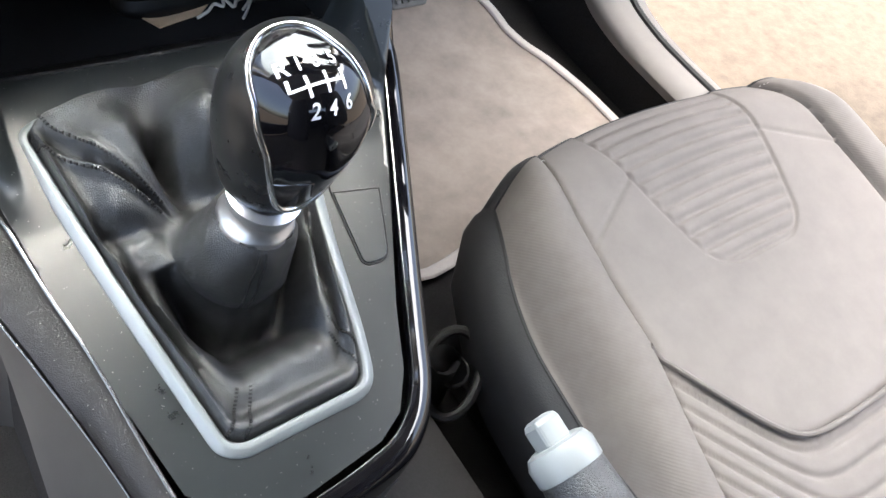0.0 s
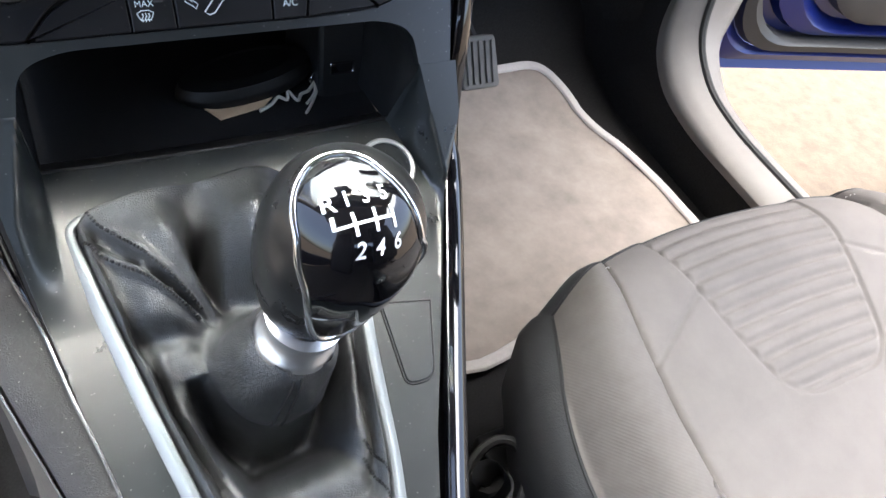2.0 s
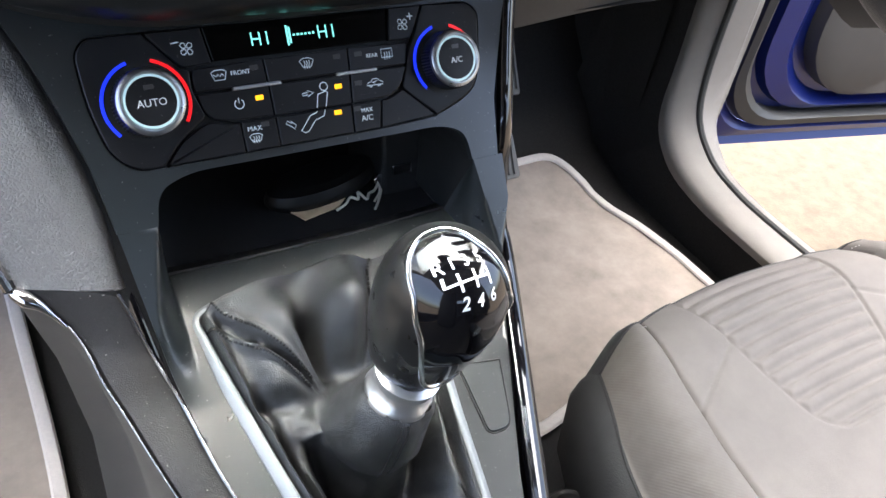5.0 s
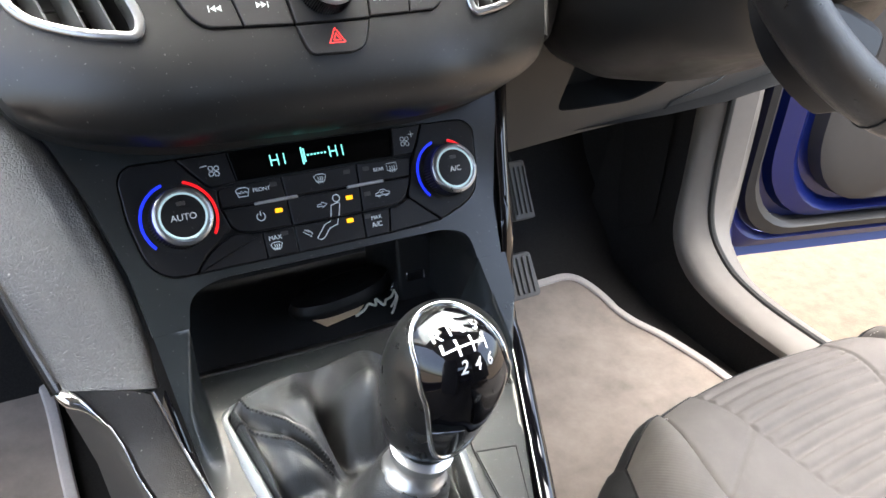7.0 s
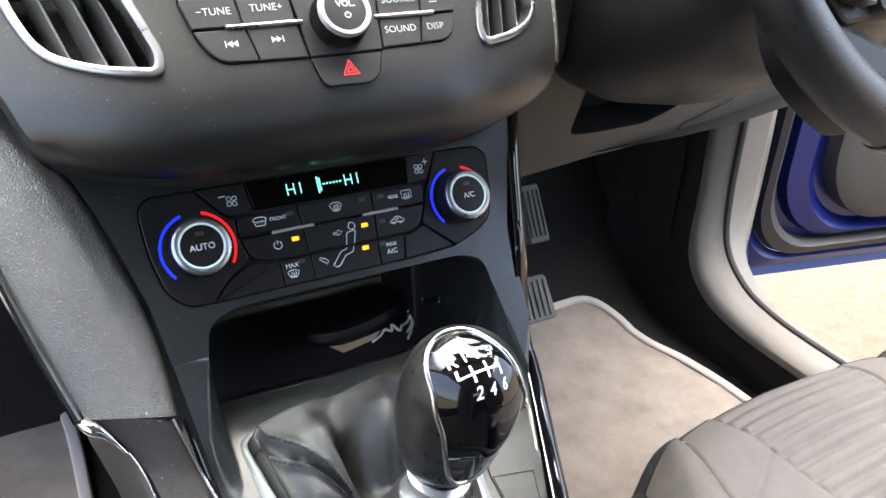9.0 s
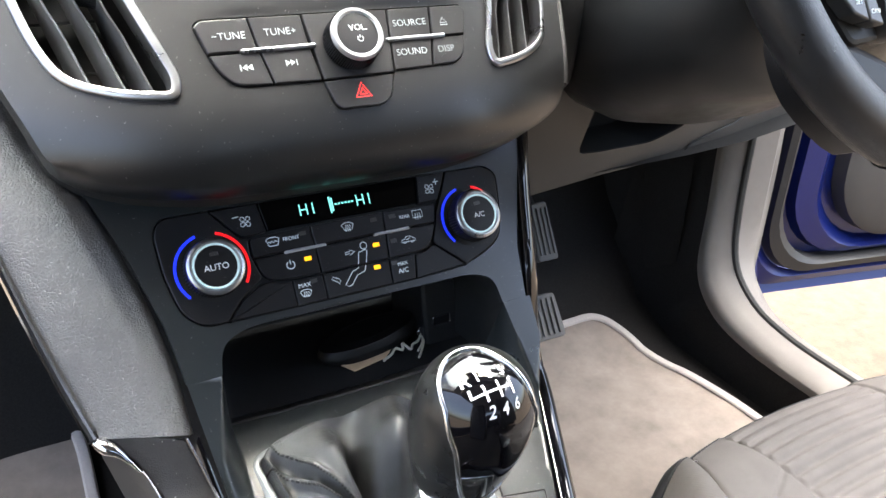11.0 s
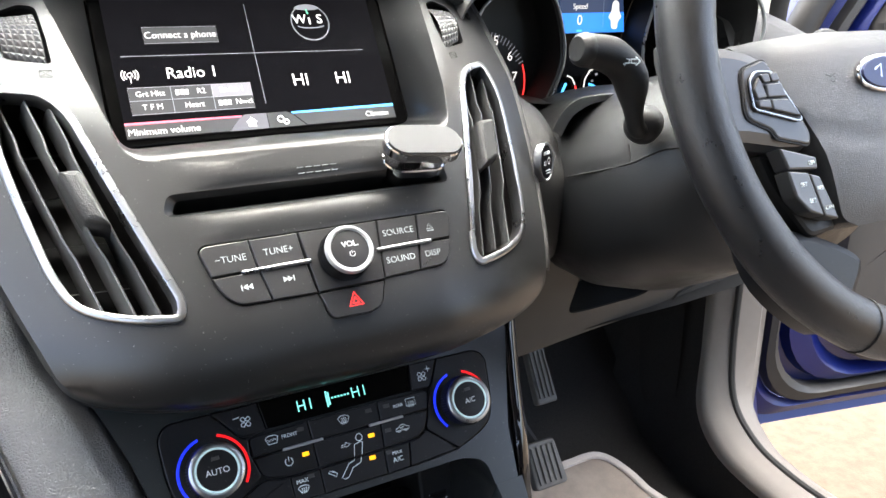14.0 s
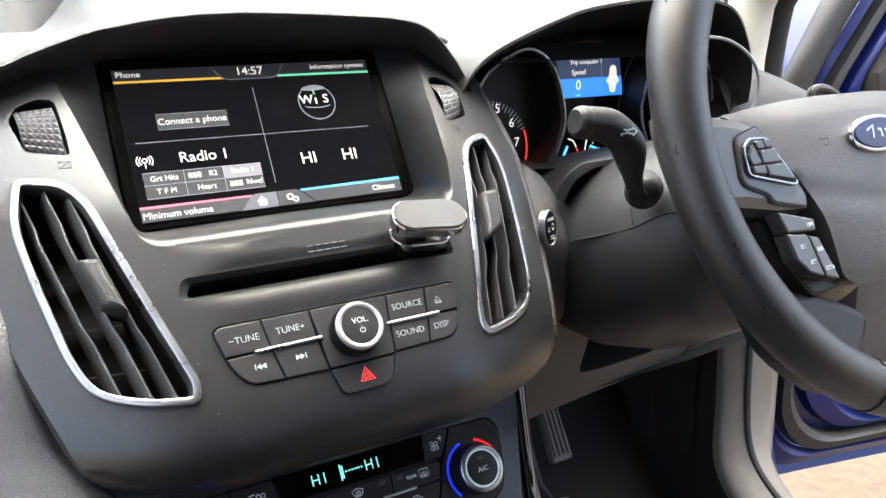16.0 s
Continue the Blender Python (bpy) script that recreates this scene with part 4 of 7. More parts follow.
bulge = (lambda f, h: [tuple(Vector(a) * (1 - f) + Vector(b) * f + Vector((-0.25, -0.75, 0.6)).normalized() * (h if h < 0 else h * (1 - 0.75 * ease(len(pin) - 12, len(pin) - 1, k)))) for k, (a, b) in enumerate(zip(pin, pou))])
part("pad", loft([bulge(0, -0.016), bulge(0, -0.007), bulge(0.08, -0.0015), bulge(0.165, 0.0035), bulge(0.185, 0.0055), bulge(0.24, 0.0070), bulge(0.5, 0.0095), bulge(0.8, 0.007), bulge(0.93, 0.003), bulge(1, -0.003)], False, False), M_PAD, pad, angle=60)
endp = [bulge(f, h)[-1] for f, h in ((0, -0.007), (0.08, -0.0015), (0.165, 0.0035), (0.24, 0.0070), (0.5, 0.0095), (0.8, 0.007), (0.93, 0.003), (1, -0.003))]
part("pad_end", loft([endp, [tuple(Vector(p) + Vector((0, 0.006, -0.006))) for p in endp], [tuple(Vector(p) + Vector((0, 0.03, -0.006))) for p in endp]], False), M_PAD, pad)
low = smooth_loop([(-0.1480, 0.3245, 0.3215), (-0.1390, 0.3175, 0.3150), (-0.1312, 0.3090, 0.3060), (-0.1265, 0.3000, 0.2965), (-0.1235, 0.2870, 0.2875), (-0.1188, 0.2720, 0.2795), (-0.1125, 0.2485, 0.2690), (-0.1018, 0.2120, 0.2525), (-0.0900, 0.165, 0.234), (-0.076, 0.08, 0.21)], 4, False)
strip = list(pou)
part("strip_joint", tube([(-0.1500, 0.3275, 0.3245), (-0.1492, 0.3250, 0.3205)], 0.0032, 10), M_BLACK, pad, "black joint in the strip")
leaf = smooth_loop([(-0.1490, 0.3240, 0.3215), (-0.1445, 0.3205, 0.3190), (-0.1390, 0.3165, 0.3155), (-0.1318, 0.3088, 0.3068)], 5, False)
part("strip_swell", tube(leaf, [0.0024 + 0.0022 * math.sin(math.pi * min(1, k / 12)) - 0.0016 * max(0, k - 6) / 9 for k in range(len(leaf))], 12, False, 0.8), M_CHROME, pad, "swelling chrome strip end")
# metal tube stands in for the glint along the panel's stepped edge
part("panel_edge_glint", tube([(x, y, z + 0.0008) for x, y, z in low[8:]], 0.00045, 6), M_DARKCHROME, pad, "thin dark chrome line for the glint on the panel's edge")
part("chrome_strip", tube([(x - 0.001, y - 0.002, z + 0.001) for x, y, z in strip], 0.0022, 8), M_CHROME, pad, "bright chrome strip")
hi = smooth_loop([(-0.1090, 0.3065, 0.3195), (-0.1065, 0.3015, 0.3120), (-0.1038, 0.2955, 0.3030), (-0.1012, 0.2890, 0.2945), (-0.0980, 0.2795, 0.2862), (-0.0945, 0.2690, 0.2785), (-0.0896, 0.2393, 0.2680), (-0.0832, 0.2078, 0.2575), (-0.0755, 0.1500, 0.2400), (-0.062, 0.08, 0.215)], 4, False)
mid2 = (lambda f, h: [tuple(Vector(a) * (1 - f) + Vector(b) * f + Vector((-0.35, -0.1, 0.93)) * h) for a, b in zip(hi, low)])
part("speckled_panel", loft([mid2(0, -0.006), mid2(0.03, 0.0), mid2(0.2, 0.002), mid2(0.55, 0.003), mid2(0.9, 0.001), mid2(1, -0.003)], False), M_SPECK, pad, "dark speckled plastic panel")
part("silver_line", tube([(x, y, z + 0.0015) for x, y, z in hi], 0.0008, 6), M_DARKCHROME, pad, "thin silver line")
flare = (lambda y: ease(0.31, 0.20, y))
part("lower_side", loft([low, [(x + 0.001 - 0.003 * flare(y), y, z - 0.012) for x, y, z in low], [(x + 0.010 - 0.017 * flare(y), y + 0.01, z - 0.06) for x, y, z in low], [(x + 0.018 - 0.032 * flare(y), y + 0.02, z - 0.14) for x, y, z in low], [(x + 0.018 - 0.036 * flare(y), y + 0.02, 0.0) for x, y, z in low]], False), M_LOWER, pad, "grey hard plastic tunnel side")

# ---- gear lever ----
from mathutils.bvhtree import BVHTree
lever = thing("gear_lever", (-0.011, 0.222, 0.262), "black gear knob with shift pattern on leather gaiter", "gear lever")
axis = Vector((0.150, -0.136, 0.978)).normalized()
KN = Matrix.Translation((-0.0108, 0.2195, 0.3045)) @ axis.to_track_quat("Z", "Y").to_matrix().to_4x4()


KNOB = [(0.0135, 0.0125), (0.0150, 0.0165), (0.0200, 0.0190), (0.0300, 0.0222), (0.0400, 0.0246), (0.0500, 0.0261), (0.0580, 0.0265), (0.0660, 0.0258), (0.0735, 0.0236), (0.0795, 0.0196), (0.0838, 0.0142), (0.0860, 0.0078), (0.0866, 0.0002)]


def knob_mesh(grow=0.0):
    sm = smooth_loop(KNOB, 4, False)
    lps = []
    for h, r in sm:
        lps.append([KN @ Vector(((r + grow) * math.cos(2 * math.pi * i / 72), (r + grow) * (1.0 + 0.04 * math.sin(math.pi * min(1, h / 0.08))) * math.sin(2 * math.pi * i / 72), h)) for i in range(72)])
    b = loft(lps, True, True, True)
    bmesh.ops.translate(b, verts=b.verts[:], vec=(0.0008, 0.0035, 0.0040))
    return b


tree_bm = knob_mesh()
tree = BVHTree.FromBMesh(tree_bm)
tree_bm.free()
# the gloss face is let into the shell inside a bowed oval line: along the passenger's side, over the crown and back under the chin
KS = Vector((0.0008, 0.0035, 0.0040))
heart = KN.translation + KS + Vector((0.0085, -0.0080, 0.0550))
face_n = Vector((-0.124, -0.847, 0.517))
face_u = Vector((0.0748, 0.5111, 0.8562))
face_r = Vector((0.9895, -0.1448, 0.0))
OVAL = [(11, 66), (27, 55), (50, 46), (78, 44), (91, 53), (107, 71), (121, 87), (137, 97), (152, 101), (169, 101), (184, 99), (195, 93), (208, 75), (218, 62), (234, 49), (253, 44), (276, 43), (292, 45), (305, 52), (315, 59), (327, 66), (339, 71), (357, 71)]


def on_knob(phi, theta):
    """The place of the knob's skin that lies theta degrees from the face's middle, in the direction phi."""
    f, t = radians(phi), radians(theta)
    w = face_n * math.cos(t) + (face_u * math.cos(f) + face_r * math.sin(f)) * math.sin(t)
    return tree.ray_cast(heart, w)[0]


split = smooth_loop([(p - 360, t) for p, t in OVAL[-2:]] + OVAL + [(p + 360, t) for p, t in OVAL[:2]], 6, False)[12:12 + 6 * len(OVAL)]
b1 = loft([[on_knob(p, t + (179.9 - t) * (k / 20)) for p, t in split] for k in range(21)], True)
part("knob_shell", b1, material("knob_satin_black", (0.009, 0.0095, 0.0095), 0.30, spec=0.6, vary=0.2, rough_vary=0.06), lever, "satin black knob shell", angle=60)
b2 = loft([[on_knob(p, max(0.05, t * (1 - k / 18))) for p, t in split] for k in range(19)], True)
kface = part("knob_face", b2, M_GLOSS, lever, "gloss black knob face", angle=60)
part("knob_ring", tube([on_knob(p, t) for p, t in split], 0.0013, 12, True), M_RING, lever, "bright chrome ring")
part("chin_line", tube([on_knob(p, t) for p, t in smooth_loop([(211, 71), (204, 67), (196, 63), (186, 62), (179, 63), (178, 70), (177, 80)], 4, False)], 0.00035, 6), M_DARKCHROME, kface, "fine line across the chin of the face")
LN = Vector((0.288, -0.545, 0.788)).normalized()
lu = Vector((0, 1, 0)).cross(LN).normalized()
lv = LN.cross(lu)
LG = Matrix((( lu.x, lv.x, LN.x, -0.0078), (lu.y, lv.y, LN.y, 0.2015), (lu.z, lv.z, LN.z, 0.381), (0, 0, 0, 1)))


def drape(ob):
    for v in ob.data.vertices:
        hit = tree.ray_cast(v.co + LN * 0.05, -LN)
        if hit[0]:
            v.co = hit[0] + LN * 0.0003
    return ob


for w, x, y in (("R", -8.2, 6.9), ("1", -3.6, 8.4), ("3", 1.8, 9.4), ("5", 7.6, 10.6), ("2", 0.9, -6.9), ("4", 6.4, -6.0), ("6", 12.0, -4.0)):
    drape(lettering(w, 0.0068, at(LG, x * 0.001, y * 0.001, 0, 6), M_WHITE, "numeral", kface, 0.0, bold=0.00012, wide=0.85))
gate = bmesh.new()
for line in ([(-7.6, 3.3), (-6.8, -0.5), (-3.2, 0.5), (-1.8, 0.9)], [(-1.8, 0.9), (4.0, 2.3), (9.8, 3.5)], [(-2.8, 4.4), (-0.8, -2.6)], [(3.3, 5.8), (4.8, -1.3)], [(9.0, 6.8), (10.6, -0.1)]):
    fine = []
    for p, q in zip(line, line[1:]):
        fine += [tuple(Vector(p) * (1 - k / 5) + Vector(q) * (k / 5)) for k in range(5)]
    fine.append(line[-1])
    stroke([(x * 0.001, y * 0.001) for x, y in fine], 0.0010, LG, 0.0, 0.0, False, gate)
drape(part("shift_pattern", gate, M_WHITE, kface, "white shift pattern", smooth=False))
part("collar", lathe([(0.0160, -0.006), (0.0163, -0.001), (0.0150, 0.0015), (0.0135, 0.0030), (0.0128, 0.0070), (0.0145, 0.0095), (0.0152, 0.0140), (0.012, 0.016)], KN, 48), M_COLLAR, lever, "brushed silver collar")

# leather gaiter: a rolled edge, loose folds ahead of the lever and a tight sleeve round it
gin = inset(GA, 0.0042)
sl = KN.translation
ginv = F_GEAR.inverted()
c2 = ginv @ sl
gn = F_GEAR.to_3x3() @ Vector((0, 0, 1))
NF = 300
# even steps round the opening, by angle from the lever's foot
foot = Vector((c2.x + 0.0, c2.y + 0.004))
def rim_at(a):
    d = Vector((math.cos(a), math.sin(a)))
    best = 0.0
    n = len(gin)
    for i in range(n):
        p, q = Vector(gin[i - 1]) - foot, Vector(gin[i]) - foot
        e = q - p
        den = d.x * e.y - d.y * e.x
        if abs(den) < 1e-12:
            continue
        t = (p.x * e.y - p.y * e.x) / den
        u = (p.x * d.y - p.y * d.x) / den
        if t > 0 and -1e-6 <= u <= 1 + 1e-6:
            best = max(best, t)
    return best
def fold(a, f):
    """Height over the plate of the loose leather, by direction (0: driver's side, 90: forward) and share of the way in."""
    deg = math.degrees(a) % 360
    fwd = max(0.0, math.sin(a))
    g = lambda c, w: math.exp(-(((deg - c + 180) % 360 - 180) / w) ** 2)
    hump = math.sin(math.pi * min(1, f / 0.95)) ** 0.8
    dip = math.sin(math.pi * min(1, 0.12 + 0.88 * f))
    h = 0.022 * (fwd ** 1.2) * math.sin(math.pi * min(1, f * 1.05)) ** 1.0
    h += 0.011 * g(112 + 16 * f, 11) * hump + 0.020 * g(82 + 10 * f, 10) * math.sin(math.pi * f) ** 1.2 - 0.038 * g(99 + 22 * f, 5.5) * dip * min(1, f / 0.5) ** 2
    h += 0.004 * g(62, 8) * hump - 0.010 * g(68 + 8 * f, 6) * dip + 0.008 * g(45, 13) * hump
    h += 0.0040 * (g(126 + 7 * f, 1.9) - 1.5 * g(129.3 + 7 * f, 1.3) + g(132.5 + 7 * f, 1.9)) * dip * min(1, f / 0.25)
    h += 0.006 * g(147, 12) * hump - 0.008 * g(160 - 10 * f, 6) * dip
    back = max(0.0, -math.sin(a))
    h -= 0.042 * back ** 0.6 * math.exp(-((f - 0.78) / 0.17) ** 2) - 0.004 * back * math.exp(-((f - 0.38) / 0.14) ** 2)
    h -= 0.007 * math.exp(-((f - 0.24) / 0.07) ** 2) * (g(180, 40) + g(215, 25) + g(330, 25))
    h -= 0.010 * math.exp(-((f - 0.72) / 0.18) ** 2) * g(350, 30)
    h += 0.003 * g(172 + 8 * f, 13) * math.sin(math.pi * min(1, f / 1.05)) ** 1.2 - 0.017 * math.exp(-((f - 0.62) / 0.24) ** 2) * g(222, 26)
    h += 0.006 * g(176, 30) * f * f
    h += 0.0022 * g(242, 7) * hump - 0.002 * g(250, 3) * hump + 0.0022 * g(297, 7) * hump - 0.002 * g(290, 3) * hump
    h += 0.0012 * noise.noise((9.0 * math.cos(a), 9.0 * math.sin(a), f * 5.0)) * hump
    h += 0.0016 * noise.noise((3.0 * math.cos(a), 3.0 * math.sin(a), f * 3.0))
    return h
gl = []
for f in [0.0, 0.02, 0.05, 0.085, 0.12, 0.16, 0.20, 0.25, 0.30, 0.35, 0.40, 0.45, 0.50, 0.55, 0.60, 0.65, 0.70, 0.75, 0.80, 0.85, 0.90, 0.95, 1.0]:
    lp = []
    for i in range(NF):
        a = 2 * math.pi * i / NF
        R = rim_at(a)
        rs = 0.0250 + 0.0015 * math.sin(3 * a + 1) + 0.005 * math.exp(-((math.degrees(a) - 178) / 34) ** 2)
        r = R + (rs - R) * f
        roll = 0.0074 * math.sin(math.pi * min(1, (f + 0.005) / 0.19)) if f < 0.19 else 0.0
        over = max(0.0, math.sin(a)) ** 1.5 * math.sin(math.pi * min(1, f / 0.30))
        r += 0.0085 * over
        z = -0.002 * (1 - min(1, f / 0.03)) + roll + fold(a, f) + 0.001 * over
        lp.append(F_GEAR @ Vector((foot.x + r * math.cos(a), foot.y + r * math.sin(a), z)))
    gl.append(lp)
last = gl[-1]
for k, (h, rr) in enumerate([(-0.034, 0.0240), (-0.028, 0.0232), (-0.021, 0.0218), (-0.014, 0.0202), (-0.008, 0.0190), (-0.003, 0.0178), (0.000, 0.0155)]):
    lp = []
    for i in range(NF):
        a = 2 * math.pi * i / NF
        wr = 0.0007 * math.sin(5 * a + 1.1 * k) + 0.0012 * noise.noise((2.2 * math.cos(a), 2.2 * math.sin(a), 0.7 * k))
        p = KN @ Vector((0, 0, h))
        d = F_GEAR.to_3x3() @ Vector((math.cos(a), math.sin(a), 0))
        d = (d - axis * d.dot(axis)).normalized()
        q = p + d * (rr + wr)
        if k < 4:
            w = (0.62, 0.34, 0.14, 0.04)[k]
            q = q * (1 - w) + last[i] * w
        lp.append(q)
    gl.append(lp)
gbm = loft(gl, True)
gaiter = part("gaiter", gbm, M_LEATHER, lever, "soft black leather gaiter in loose folds", angle=85)
# stitched seams running from the corners to the sleeve
for deg, end in ((126, 0.93), (132.5, 0.93), (244, 0.45), (249, 0.45), (289, 0.45), (294, 0.45), (62, 0.9), (68, 0.9)):
    run = []
    for f in np.linspace(0.03, end, int(42 * end)):
        a = radians(deg + (7 * f if 90 < deg < 180 else 3 * math.sin(3 * f)))
        i = a / (2 * math.pi) * NF
        lo_, fr = int(i) % NF, i - int(i)
        x = f * (len(gl) - 9)
        j, g2 = int(x), x - int(x)
        P = lambda jj: gl[jj][lo_] * (1 - fr) + gl[jj][(lo_ + 1) % NF] * fr
        run.append(P(j) * (1 - g2) + P(j + 1) * g2)
    sb = bmesh.new()
    for k in range(0, len(run) - 1):
        p, q = run[k], run[k + 1]
        tube([p * 0.85 + q * 0.15 + gn * 0.0003, p * 0.35 + q * 0.65 + gn * 0.0003], 0.0008, 5, bm=sb)
    part("seam_stitches", sb, M_SEAMTHREAD, gaiter, "black seam stitching")
for deg in (250, 260):
    i = int(deg / 360 * NF)
    run = [Vector(p) for p in smooth_loop([tuple(gl[j][i]) for j in range(len(gl) - 7, len(gl) - 1)], 5, False)]
    sb = bmesh.new()
    for p, q in zip(run, run[1:]):
        tube([p * 0.85 + q * 0.15 + gn * 0.0002, p * 0.3 + q * 0.7 + gn * 0.0002], 0.0006, 5, bm=sb)
    part("sleeve_stitches", sb, M_SEAMTHREAD, gaiter, "black stitching down the sleeve")
fr = (lambda lp, h: [F_GEAR @ Vector((p[0], p[1], h)) for p in lp])
part("gaiter_frame", loft([fr(inset(GA, -0.0026), -0.003), fr(inset(GA, -0.0026), 0.0004), fr(inset(GA, -0.0022), 0.0009), fr(inset(GA, 0.0004), 0.0032), fr(inset(GA, 0.0016), 0.0036), fr(inset(GA, 0.0030), 0.0033), fr(inset(GA, 0.0037), 0.0024), fr(inset(GA, 0.0039), -0.003)], True), M_FRAME, console, "satin silver gaiter frame")

# ---- switches on the gear plate ----
blank = whole("switch_blank", prism(inset(rounded([(0.0430, -0.0655), (0.0680, -0.0705), (0.0556, -0.1065), (0.0415, -0.1060)], [0.001, 0.001, 0.006, 0.005], 4), 0.0006), F_GEAR, -0.002, 0.0012, 0.0005), M_PLATE, "blank grey switch cover in the gear plate", "switch")
part("groove", tube([F_GEAR @ Vector((x, y, 0.0002)) for x, y in rounded([(0.0430, -0.0655), (0.0680, -0.0705), (0.0556, -0.1065), (0.0415, -0.1060)], [0.001, 0.001, 0.006, 0.005], 4)], 0.0006, 6, True), M_BLACK, blank)
part("upper_groove", tube([F_GEAR @ Vector((x, y, 0.0002)) for x, y in ((0.0430, -0.0655), (0.0515, -0.030), (0.0565, -0.005))], 0.0006, 6), M_BLACK, blank)
stop = thing("stop_start_switch", F_GEAR @ Vector((0.072, 0.0065, 0)), "round grey push switch with chrome ring", "switch")
SS = at(F_GEAR, 0.0714, 0.0008, 0.0032) @ Matrix.Rotation(radians(5), 4, "X")
part("cap", lathe([(0.0125, -0.003), (0.0125, 0.0012), (0.0100, 0.0020), (0.0005, 0.0022)], SS, 40), M_PLATE, stop)
part("ring", lathe([(0.0150, -0.001), (0.0148, 0.0018), (0.0138, 0.0026), (0.0124, 0.0024), (0.0120, -0.001)], SS, 48), M_SILVER, stop, "bright chrome ring")
icon_b = bmesh.new()
stroke([(-0.004, 0.0), (-0.001, 0.0)], 0.0022, SS, 0.0023, bm=icon_b), stroke([(0.001, 0.0), (0.004, 0.0)], 0.0022, SS, 0.0023, bm=icon_b)
part("symbol", icon_b, M_WHITE, stop, smooth=False)

# ---- in the tray: key fob, paper tag, string, USB socket ----
usb = thing("usb_socket", (0.073, 0.373, 0.288), "black usb socket block in the storage tray", "usb socket")
UM = plane((0.0715, 0.3715, 0.305), 77)
part("block", prism(rounded([(-0.0125, -0.024), (0.0145, -0.024), (0.0130, 0.026), (-0.0125, 0.028)], 0.004, 4), UM, -0.05, 0.0, 0.002), M_DASH, usb)
part("port_frame", ringpiece(rounded([(-0.0068, -0.0032), (0.0068, -0.0032), (0.0068, 0.0032), (-0.0068, 0.0032)], 0.0008, 3), rounded([(-0.0060, -0.0024), (0.0060, -0.0024), (0.0060, 0.0024), (-0.0060, 0.0024)], 0.0006, 3), UM, -0.001, 0.0012), M_DARKCHROME, usb, "steel port edge")
part("port", prism(rounded([(-0.0060, -0.0024), (0.0060, -0.0024), (0.0060, 0.0024), (-0.0060, 0.0024)], 0.0006, 3), UM, -0.001, 0.0006, 0.0001), M_GLOSS, usb)
fob = thing("car_key", (0.022, 0.385, 0.289), "black oval car key fob in the tray", "car key")
FM = Matrix.Translation((0.025, 0.386, 0.2950)) @ Matrix.Rotation(radians(-10), 4, "X") @ Matrix.Rotation(radians(8), 4, "Z") @ Matrix.Rotation(radians(-6), 4, "Y")
lp = circle(0, 0, 0.038, 40, ry=0.019)
part("body", loft([[FM @ Vector((x * f, y * f, h)) for x, y in lp] for f, h in ((0.6, -0.0068), (0.92, -0.0052), (1.0, -0.001), (1.0, 0.001), (0.93, 0.0052), (0.65, 0.0068))], True, True, True), M_BLACK, fob)
part("key_ring", tube([Vector((0.0605, 0.3785, 0.2945)) + Vector((0.004 * math.cos(a), 0.002 * math.cos(a), 0.004 * math.sin(a))) for a in np.linspace(0, 2 * math.pi, 16, endpoint=False)], 0.0006, 6, True), M_CHROME, fob, "steel ring")
tagp = bmesh.new()
base_t = [(-0.008, 0.383, 0.2905), (0.004, 0.3605, 0.2905), (0.027, 0.3640, 0.2918), (0.040, 0.375, 0.2945), (0.012, 0.392, 0.2905)]
tv = [tagp.verts.new(p) for p in base_t]
tw = [tagp.verts.new((x, y, z + 0.0006)) for x, y, z in base_t]
tagp.faces.new(tv), tagp.faces.new(tw)
for i in range(5):
    tagp.faces.new((tv[i], tv[(i + 1) % 5], tw[(i + 1) % 5], tw[i]))
whole("paper_tag", tagp, M_CREAM, "cream paper tag under the key", "paper tag", smooth=False)
st = bmesh.new()
tube(smooth_loop([(0.024, 0.361, 0.2925), (0.031, 0.3637, 0.2935), (0.036, 0.3680, 0.2940), (0.040, 0.3655, 0.2935), (0.042, 0.3700, 0.2950), (0.0455, 0.3650, 0.2925), (0.049, 0.3690, 0.2930), (0.054, 0.3715, 0.2925), (0.0595, 0.3770, 0.2935)], 5, False), 0.0009, 6, bm=st)
tube(smooth_loop([(0.0595, 0.3770, 0.2935), (0.0590, 0.3720, 0.2920), (0.0520, 0.3620, 0.2910), (0.0470, 0.3560, 0.2912)], 5, False), 0.0008, 6, bm=st)
tube(smooth_loop([(0.0595, 0.3770, 0.2935), (0.0570, 0.3700, 0.2920), (0.0500, 0.3630, 0.2912)], 5, False), 0.0008, 6, bm=st)
whole("tag_string", st, M_STRING, "cream knotted string tied to the key", "string")

# ---- handbrake ----
hb = thing("handbrake", (0.065, 0.0, 0.16), "black handbrake lever with pale grey button", "handbrake")
HB = look((0.0615, 0.088, 0.268), (0.057, 0.14, 0.282)) @ Matrix.Rotation(radians(180), 4, "Y")
part("grip", tube([HB @ Vector((0, 0, -0.25)), HB @ Vector((0, 0, -0.15)), HB @ Vector((0, 0, -0.05)), HB @ Vector((0, 0, -0.012))], [0.013, 0.0165, 0.0165, 0.0148], 20), M_LEATHER, hb)
part("end_ring", lathe([(0.012, -0.013), (0.0152, -0.012), (0.0155, -0.004), (0.0135, 0.0), (0.011, 0.001)], HB, 32), M_LIGHTPLAST, hb, "pale grey end ring")
part("button", prism(rounded([(-0.0078, -0.005), (0.0078, -0.005), (0.0066, 0.0062), (-0.0066, 0.0062)], 0.003, 4), HB, 0.0, 0.013, 0.003), M_LIGHTPLAST, hb, "pale grey release button")

